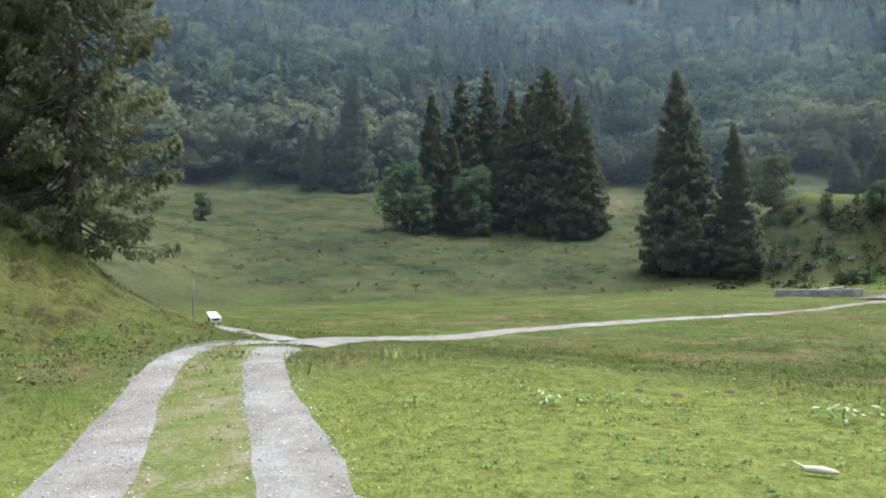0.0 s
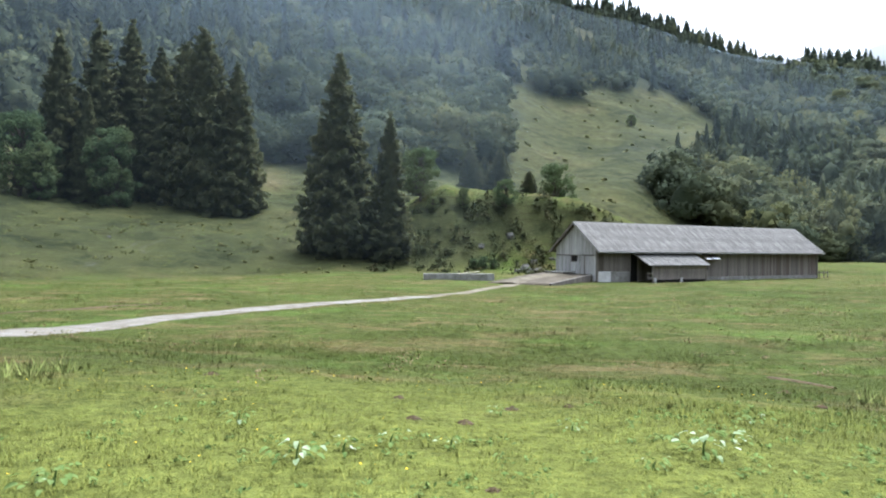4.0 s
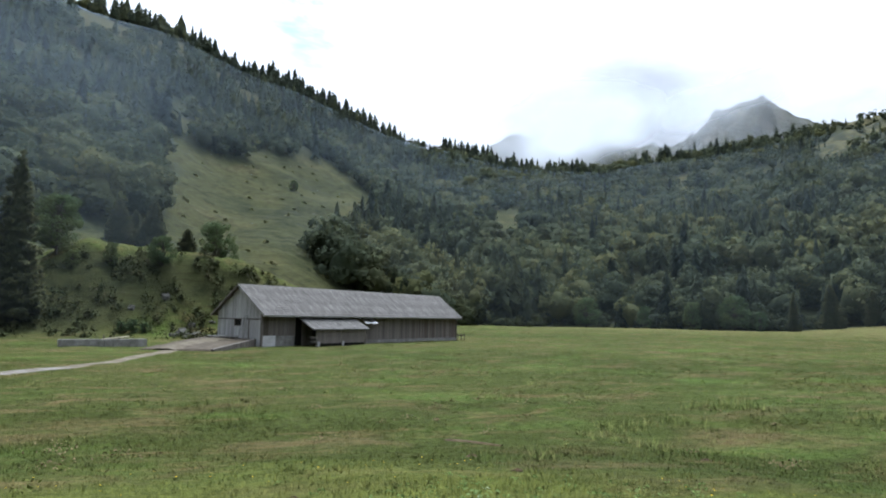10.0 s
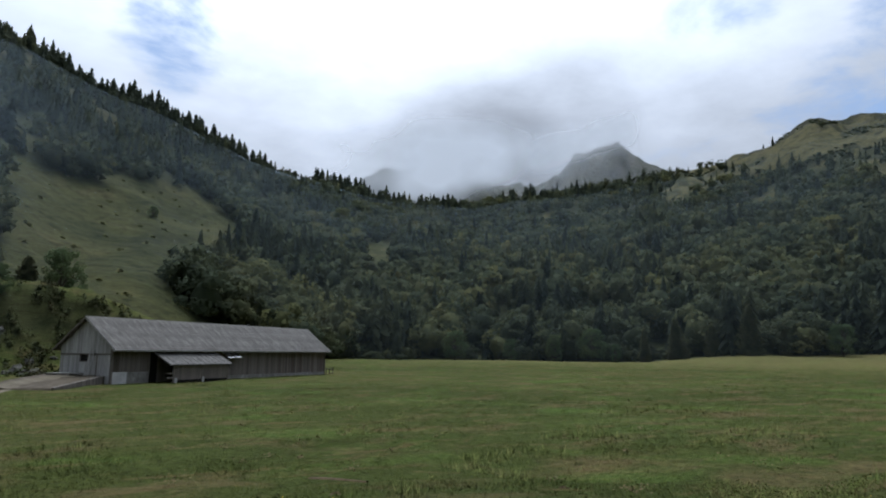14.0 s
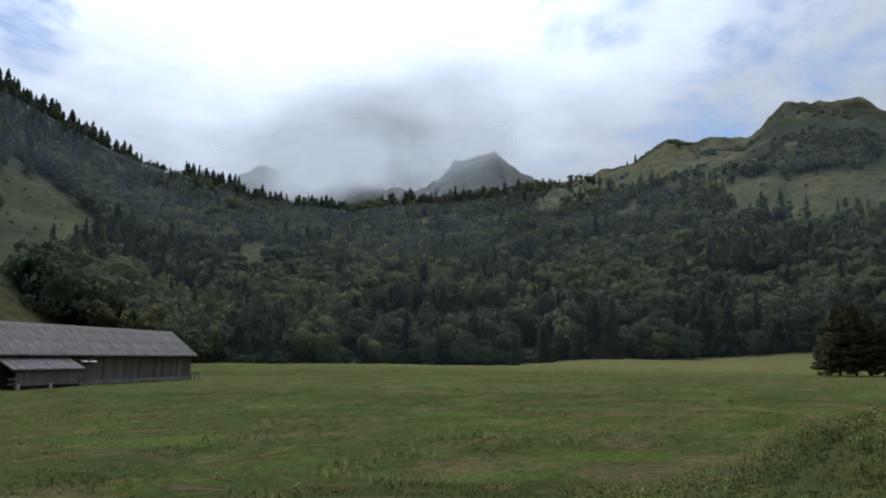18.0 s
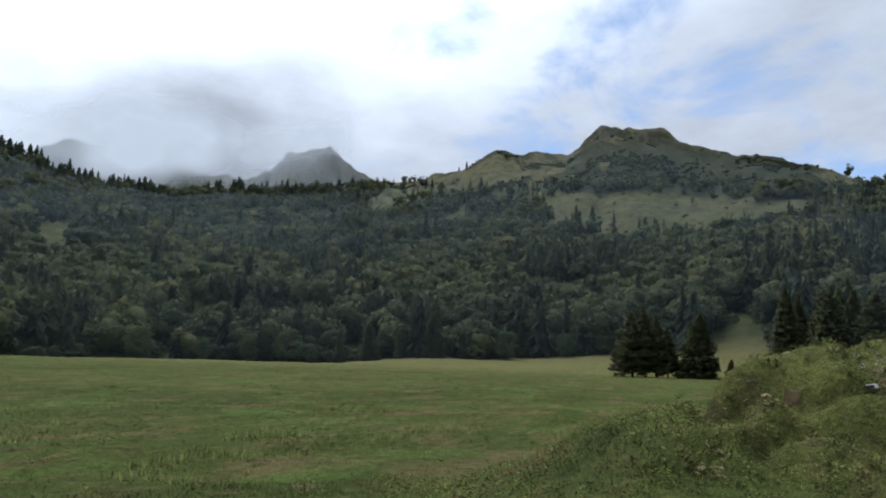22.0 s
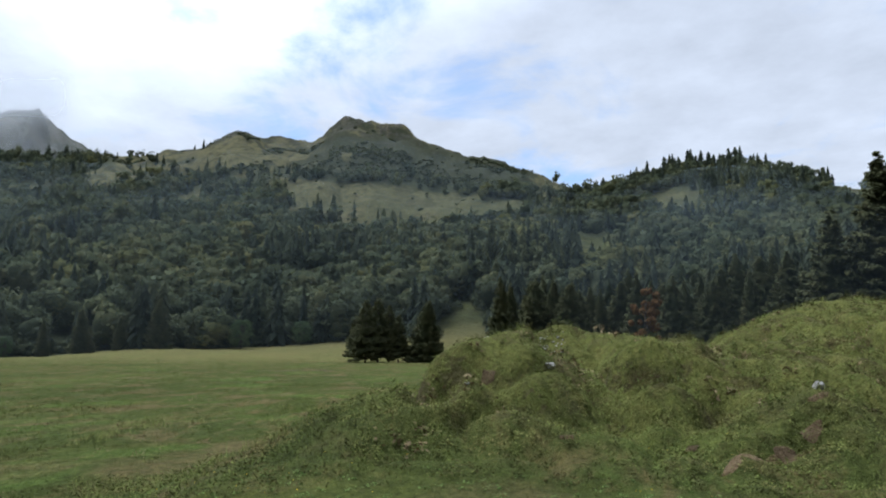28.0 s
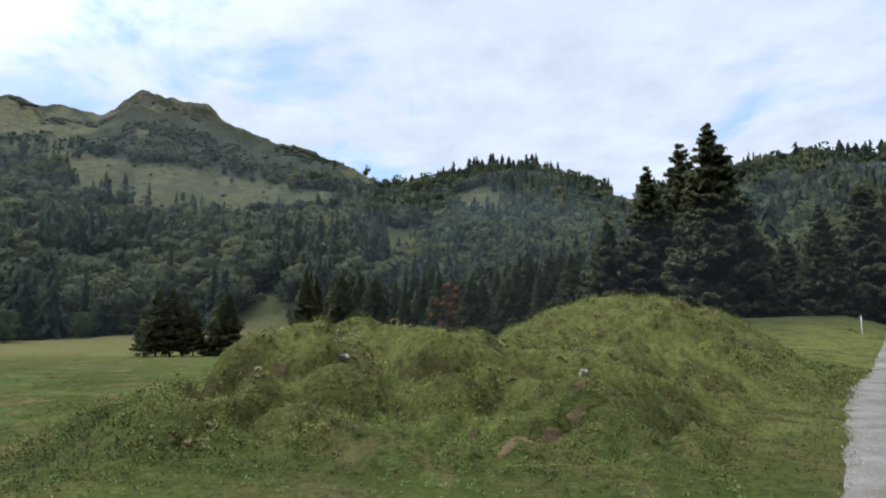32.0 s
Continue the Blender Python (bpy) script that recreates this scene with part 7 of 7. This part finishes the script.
# ---------------------------------------------------------------- grass
def grass(name, label, r0, r1, az0, az1, per_m2, tall, wide, seed, mat, clumped=False):
    g = np.random.default_rng(seed)
    area = 0.5 * radians(abs(az1 - az0)) * (r1 * r1 - r0 * r0)
    n = int(area * per_m2)
    r = np.sqrt(g.uniform(r0 * r0, r1 * r1, n))
    az = np.radians(g.uniform(min(az0, az1), max(az0, az1), n))
    x, y = -r * np.sin(az), r * np.cos(az)
    keep = off_road(x, y) & (fbm(x, y, 1.7, 3, seed) + g.uniform(-0.35, 0.35, n) > -0.25)
    keep &= g.random(n) > smooth(0.45, 1.0, r / r1) * (r1 > 100)
    if mat is M_BLADES:
        keep &= ~((r > 9) & (np.degrees(az) < -78) & (np.degrees(az) > -127) & (r < 38) & (g.random(n) < 0.75))
    if clumped:
        keep &= fbm(x, y, 2.2 if seed == 105 else 1.1, 3, 91) > (0.44 if seed == 105 else 0.08)
    x, y = x[keep], y[keep]
    z = height(x, y)
    n, k = len(x), 4
    a = g.uniform(0, 6.2832, (n, k))
    lean = g.uniform(0.15, 0.75, (n, k))
    patch = 0.75 + 0.9 * np.clip(fbm(x, y, 3.5, 3, 77) + 0.15, 0, 1)
    hh = tall * g.uniform(0.45, 1.35, (n, k)) * patch[:, None]
    ww = wide * g.uniform(0.6, 1.3, (n, k))
    bx = x[:, None] + g.normal(0, 0.035, (n, k)) * (wide / 0.012)
    by = y[:, None] + g.normal(0, 0.035, (n, k)) * (wide / 0.012)
    bz = np.broadcast_to(z[:, None] - 0.02, (n, k))
    dx, dy = np.cos(a), np.sin(a)
    p0 = np.stack([bx - dy * ww, by + dx * ww, bz], -1)
    p1 = np.stack([bx + dy * ww, by - dx * ww, bz], -1)
    tip = np.stack([bx + dx * hh * lean, by + dy * hh * lean, bz + hh * (1 - 0.35 * lean)], -1)
    v = np.stack([p0, p1, tip], 2).reshape(-1, 3)
    f = np.arange(len(v)).reshape(-1, 3)
    q = v.reshape(-1, 3, 3)
    away = np.einsum("ij,ij->i", np.cross(q[:, 1] - q[:, 0], q[:, 2] - q[:, 0])[:, :2], q[:, 0, :2]) > 0
    f[away] = f[away][:, ::-1]
    up = np.repeat(np.stack([g.normal(0, 0.3, n * k), g.normal(0, 0.3, n * k), np.ones(n * k)], 1), 3, axis=0)
    tagged(new(name, mesh_np(name, v, f, [mat], normals=up)), label, "grass", kind="stuff")


M_MOSSY = mat_leaf("mossy_grass_blades", [(0.074, 0.084, 0.026), (0.102, 0.13, 0.034), (0.122, 0.144, 0.038), (0.18, 0.156, 0.06)], 0.85, 0.12, (0.7, 1.3), clump=2.6)
# knoll brushwood, darkened to put the face's shade into its colour
M_BRUSH_SHADED = mat_leaf("brushwood", [(0.034, 0.044, 0.02), (0.048, 0.056, 0.024), (0.07, 0.066, 0.032)], 0.4, 0.1)
M_TUFT = mat_leaf("dark_tufts", [(0.062, 0.07, 0.024), (0.082, 0.086, 0.029), (0.11, 0.1, 0.038)], 0.4, 0.1)
M_RUSH = mat_leaf("rush_blades", [(0.085, 0.11, 0.032), (0.12, 0.14, 0.04), (0.17, 0.165, 0.06)], 1.5, 0.1)


def off_road(x, y):
    ok = np.ones(len(x), bool)
    for line, w in ((RUT_L, 0.4), (RUT_R, 0.4), (LANE, 1.0), (BRANCH, 0.6)):
        pts = np.array(line, float)
        for (xa, ya), (xb, yb) in zip(pts[:-1], pts[1:]):
            dx, dy = xb - xa, yb - ya
            t = np.clip(((x - xa) * dx + (y - ya) * dy) / (dx * dx + dy * dy), 0, 1)
            ok &= np.hypot(x - xa - t * dx, y - ya - t * dy) > w
    return ok


grass("meadow_grass", "short green meadow grass with dry stalks", 1.2, 9, 112, -140, 260, 0.06, 0.007, 101, M_BLADES)
grass("meadow_grass", "short green meadow grass with dry stalks", 9, 24, 112, -140, 62, 0.085, 0.013, 102, M_BLADES)
grass("meadow_grass", "rough meadow grass", 24, 60, 100, -138, 8, 0.1, 0.032, 103, M_BLADES)
grass("meadow_grass", "rough meadow grass", 60, 250, 62, -112, 1.3, 0.12, 0.07, 104, M_BLADES)
grass("mound_grass", "short mossy grass on the trodden mounds", 8.5, 21, -77, -128, 180, 0.042, 0.01, 106, M_MOSSY)
grass("mound_grass", "short mossy grass on the far mound", 21, 40, -98, -134, 46, 0.09, 0.018, 107, M_MOSSY)
grass("rush_tufts", "dark green tufts of rushes in the meadow", 8, 42, 45, -100, 26, 0.26, 0.012, 105, M_RUSH, True)


def flowers():
    g = np.random.default_rng(88)
    n = 420
    r, az = np.sqrt(g.uniform(2.5 ** 2, 11 ** 2, n)), np.radians(g.uniform(-125, 48, n))
    x, y = -r * np.sin(az), r * np.cos(az)
    keep = off_road(x, y) & (fbm(x, y, 3.0, 2, 66) > -0.02)
    x, y = x[keep], y[keep]
    z = height(x, y) + g.uniform(0.05, 0.1, len(x))
    m = len(x)
    a = np.linspace(0, 2 * np.pi, 5, endpoint=False)
    s = g.uniform(0.007, 0.012, m)
    tilt = g.uniform(-0.5, 0.5, (m, 2))
    px = np.cos(a)[None] * s[:, None]
    py = np.sin(a)[None] * s[:, None]
    ring = np.stack([x[:, None] + px, y[:, None] + py, z[:, None] + 0.004 + px * tilt[:, :1] + py * tilt[:, 1:]], -1)
    mid = np.stack([x, y, z], -1)[:, None]
    v = np.concatenate([ring, mid], 1).reshape(-1, 3)
    i = np.arange(m)[:, None, None] * 6
    k = np.arange(5)
    f = (i + np.stack([k, (k + 1) % 5, np.full(5, 5)], -1)[None]).reshape(-1, 3)
    tagged(new("meadow_flowers", mesh_np("meadow_flowers", v, f, [M_YELLOW])), "tiny yellow flowers scattered in the grass", "flowers", kind="stuff")


M_YELLOW = mat_leaf("yellow_petals", [(0.6, 0.42, 0.03), (0.75, 0.55, 0.05)], 4.0, 0.3, (0.8, 1.1))
flowers()


def herb_clumps(name, label, count, az0, az1, r0, r1, leaf, spread, tall, seed, mat, leaves=36, patchy=-0.05):
    """Low leafy herbs standing in clumps."""
    g = np.random.default_rng(seed)
    r, az = np.sqrt(g.uniform(r0 * r0, r1 * r1, count)), np.radians(g.uniform(min(az0, az1), max(az0, az1), count))
    x, y = -r * np.sin(az), r * np.cos(az)
    keep = off_road(x, y) & (fbm(x, y, 2.5, 3, seed + 1) > patchy)
    x, y = x[keep], y[keep]
    n = len(x)
    size = g.uniform(0.5, 1.5, n)
    d = np.abs(g.normal(0, 0.5, (n, leaves)))
    a = g.uniform(0, 6.2832, (n, leaves))
    px = x[:, None] + np.cos(a) * d * spread * size[:, None]
    py = y[:, None] + np.sin(a) * d * spread * size[:, None]
    pz = height(px.ravel(), py.ravel()).reshape(n, leaves) + tall * size[:, None] * np.exp(-d * d) * g.uniform(0.1, 1.0, (n, leaves))
    p = np.stack([px, py, pz], -1).reshape(-1, 3)
    m = len(p)
    nrm = g.normal(0, 0.7, (m, 3)) + [0, 0, 1]
    ax = np.cross(nrm, g.normal(0, 1, (m, 3)))
    ax /= np.linalg.norm(ax, axis=1)[:, None] + 1e-9
    bx = np.cross(nrm / np.linalg.norm(nrm, axis=1)[:, None], ax)
    s_ = leaf * g.uniform(0.5, 1.4, m)[:, None]
    v = np.stack([p - ax * s_, p + bx * s_ * 0.45, p + ax * s_, p - bx * s_ * 0.45], 1)[:, ::-1].reshape(-1, 3)
    q = np.arange(m)[:, None] * 4
    tagged(new(name, mesh_np(name, v, np.concatenate([q + [[0, 1, 2]], q + [[0, 2, 3]]]), [mat], normals=np.repeat(nrm * [0.6, 0.6, 0] + [0, 0, 1.0], 4, axis=0))), label, "plants", kind="stuff")


M_HERB = mat_leaf("herb_leaves", [(0.1, 0.122, 0.034), (0.14, 0.155, 0.045), (0.18, 0.18, 0.06)], 1.2, 0.1)
M_DRYHERB = mat_leaf("withered_herbs", [(0.12, 0.09, 0.045), (0.17, 0.13, 0.07), (0.22, 0.18, 0.1)], 1.2, 0.1)
herb_clumps("mound_herbs", "low leafy herbs on the mounds", 300, -76, -124, 9.5, 21, 0.022, 0.4, 0.08, 401, M_HERB, 70)
herb_clumps("mound_herbs", "low leafy herbs on the far mound", 220, -98, -132, 21, 38, 0.04, 0.6, 0.12, 402, M_HERB, 50)
herb_clumps("mound_tussocks", "dark mossy tussocks on the trodden mounds", 1700, -76, -127, 8.5, 22, 0.017, 0.2, 0.13, 411, M_TUFT, 46, -0.12)
herb_clumps("mound_tussocks", "olive grass tussocks on the trodden mounds", 1900, -76, -127, 8.5, 22, 0.017, 0.22, 0.15, 412, M_MOSSY, 46, -0.15)
herb_clumps("mound_tussocks", "olive and dark tussocks on the far mound", 1300, -98, -134, 22, 40, 0.03, 0.35, 0.22, 413, M_TUFT, 40, -0.1)
herb_clumps("mound_tussocks", "pale grass tussocks on the far mound", 900, -98, -134, 22, 40, 0.03, 0.35, 0.22, 414, M_MOSSY, 40, -0.1)
herb_clumps("bank_tussocks", "rough dark tussocks on the terrace edge", 420, -56, -82, 8, 17, 0.018, 0.22, 0.17, 418, M_TUFT, 46, -0.02)
herb_clumps("bank_tussocks", "rough olive tussocks on the terrace edge", 420, -56, -82, 8, 17, 0.018, 0.24, 0.18, 419, M_MOSSY, 46, 0.0)
herb_clumps("withered_herbs", "withered brown herbs on the mounds", 420, -76, -126, 9.5, 34, 0.045, 0.3, 0.14, 403, M_DRYHERB, 26)
herb_clumps("meadow_herbs", "dark leafy herbs scattered in the meadow", 150, 46, -78, 7, 42, 0.03, 0.3, 0.2, 404, M_HERB, 30)
herb_clumps("withered_herbs", "withered reddish herbs in the meadow", 220, 44, -76, 9, 46, 0.028, 0.5, 0.2, 405, M_DRYHERB, 44)
herb_clumps("meadow_herbs", "small leafy herbs in the short turf", 900, 60, -130, 2.2, 9, 0.02, 0.12, 0.04, 406, M_LEAF_NEAR, 16)


def pebbles():
    """Loose gravel lying in the wheel ruts."""
    g = np.random.default_rng(90)
    pts = []
    for line, w, n in ((RUT_L, 0.95, 5000), (RUT_R, 0.95, 6000)):
        p = np.array(line, float)
        keep = (np.hypot(p[:, 0], p[:, 1]) < 26)
        p = p[keep]
        t = np.concatenate([[0], np.cumsum(np.linalg.norm(np.diff(p, axis=0), axis=1))])
        s = g.uniform(0, t[-1], n)
        x, y = np.interp(s, t, p[:, 0]), np.interp(s, t, p[:, 1])
        pts.append(np.stack([x + g.normal(0, w * 0.3, n), y + g.normal(0, w * 0.3, n)], 1))
    xy = np.vstack(pts)
    m = len(xy)
    s = np.clip(g.lognormal(-4.75, 0.4, m), 0.004, 0.028)
    octa = np.array([(1, 0, 0), (-1, 0, 0), (0, 1, 0), (0, -1, 0), (0, 0, 0.7), (0, 0, -0.7)], float)
    v = octa[None] * g.uniform(0.6, 1.3, (m, 6, 1)) * s[:, None, None]
    a = g.uniform(0, 6.28, m)
    c, d = np.cos(a)[:, None], np.sin(a)[:, None]
    z = height(xy[:, 0], xy[:, 1]) + 0.028 + s * 0.2
    w = np.stack([v[..., 0] * c - v[..., 1] * d + xy[:, :1], v[..., 0] * d + v[..., 1] * c + xy[:, 1:], v[..., 2] + z[:, None]], -1)
    f = np.array([(0, 2, 4), (2, 1, 4), (1, 3, 4), (3, 0, 4), (2, 0, 5), (1, 2, 5), (3, 1, 5), (0, 3, 5)])
    tagged(new("gravel", mesh_np("gravel", w.reshape(-1, 3), (np.arange(m)[:, None, None] * 6 + f[None]).reshape(-1, 3), [M_PEBBLE])),
           "loose pale limestone pebbles in the wheel ruts", "gravel", kind="stuff")


M_PEBBLE = mat_leaf("pebbles", [(0.2, 0.185, 0.16), (0.3, 0.285, 0.255), (0.42, 0.41, 0.38)], 9.0, 0.0, (0.6, 1.3))
pebbles()
herb_clumps("slope_tufts", "dark tufts and dwarf shrubs on the grazed slope", 420, 50, 2, 78, 125, 0.13, 0.7, 0.3, 407, M_TUFT, 26, -0.1)
herb_clumps("bank_herbs", "rough leafy herbs on the grassy bank", 620, 46, 105, 9, 34, 0.028, 0.5, 0.16, 409, M_TUFT, 60, -0.1)
herb_clumps("withered_herbs", "withered brown herbs on the grassy bank", 260, 46, 105, 10, 34, 0.03, 0.5, 0.1, 410, M_DRYHERB, 30, -0.1)
herb_clumps("knoll_scrub", "brushwood on the rocky face of the knoll, darkened as shade", 330, 6, -15, 82, 99, 0.16, 0.9, 0.75, 415, M_BRUSH_SHADED, 60, -0.15)
herb_clumps("knoll_scrub", "low brushwood on the rocky face of the knoll", 60, 5, -14, 82, 98, 0.14, 0.8, 0.5, 416, M_BRUSH_SHADED, 40, -0.1)
herb_clumps("slope_scrub", "dark low bushes scattered on the steep meadow", 150, -4, -23, 150, 480, 0.5, 1.4, 0.9, 417, M_TUFT, 40, -0.1)
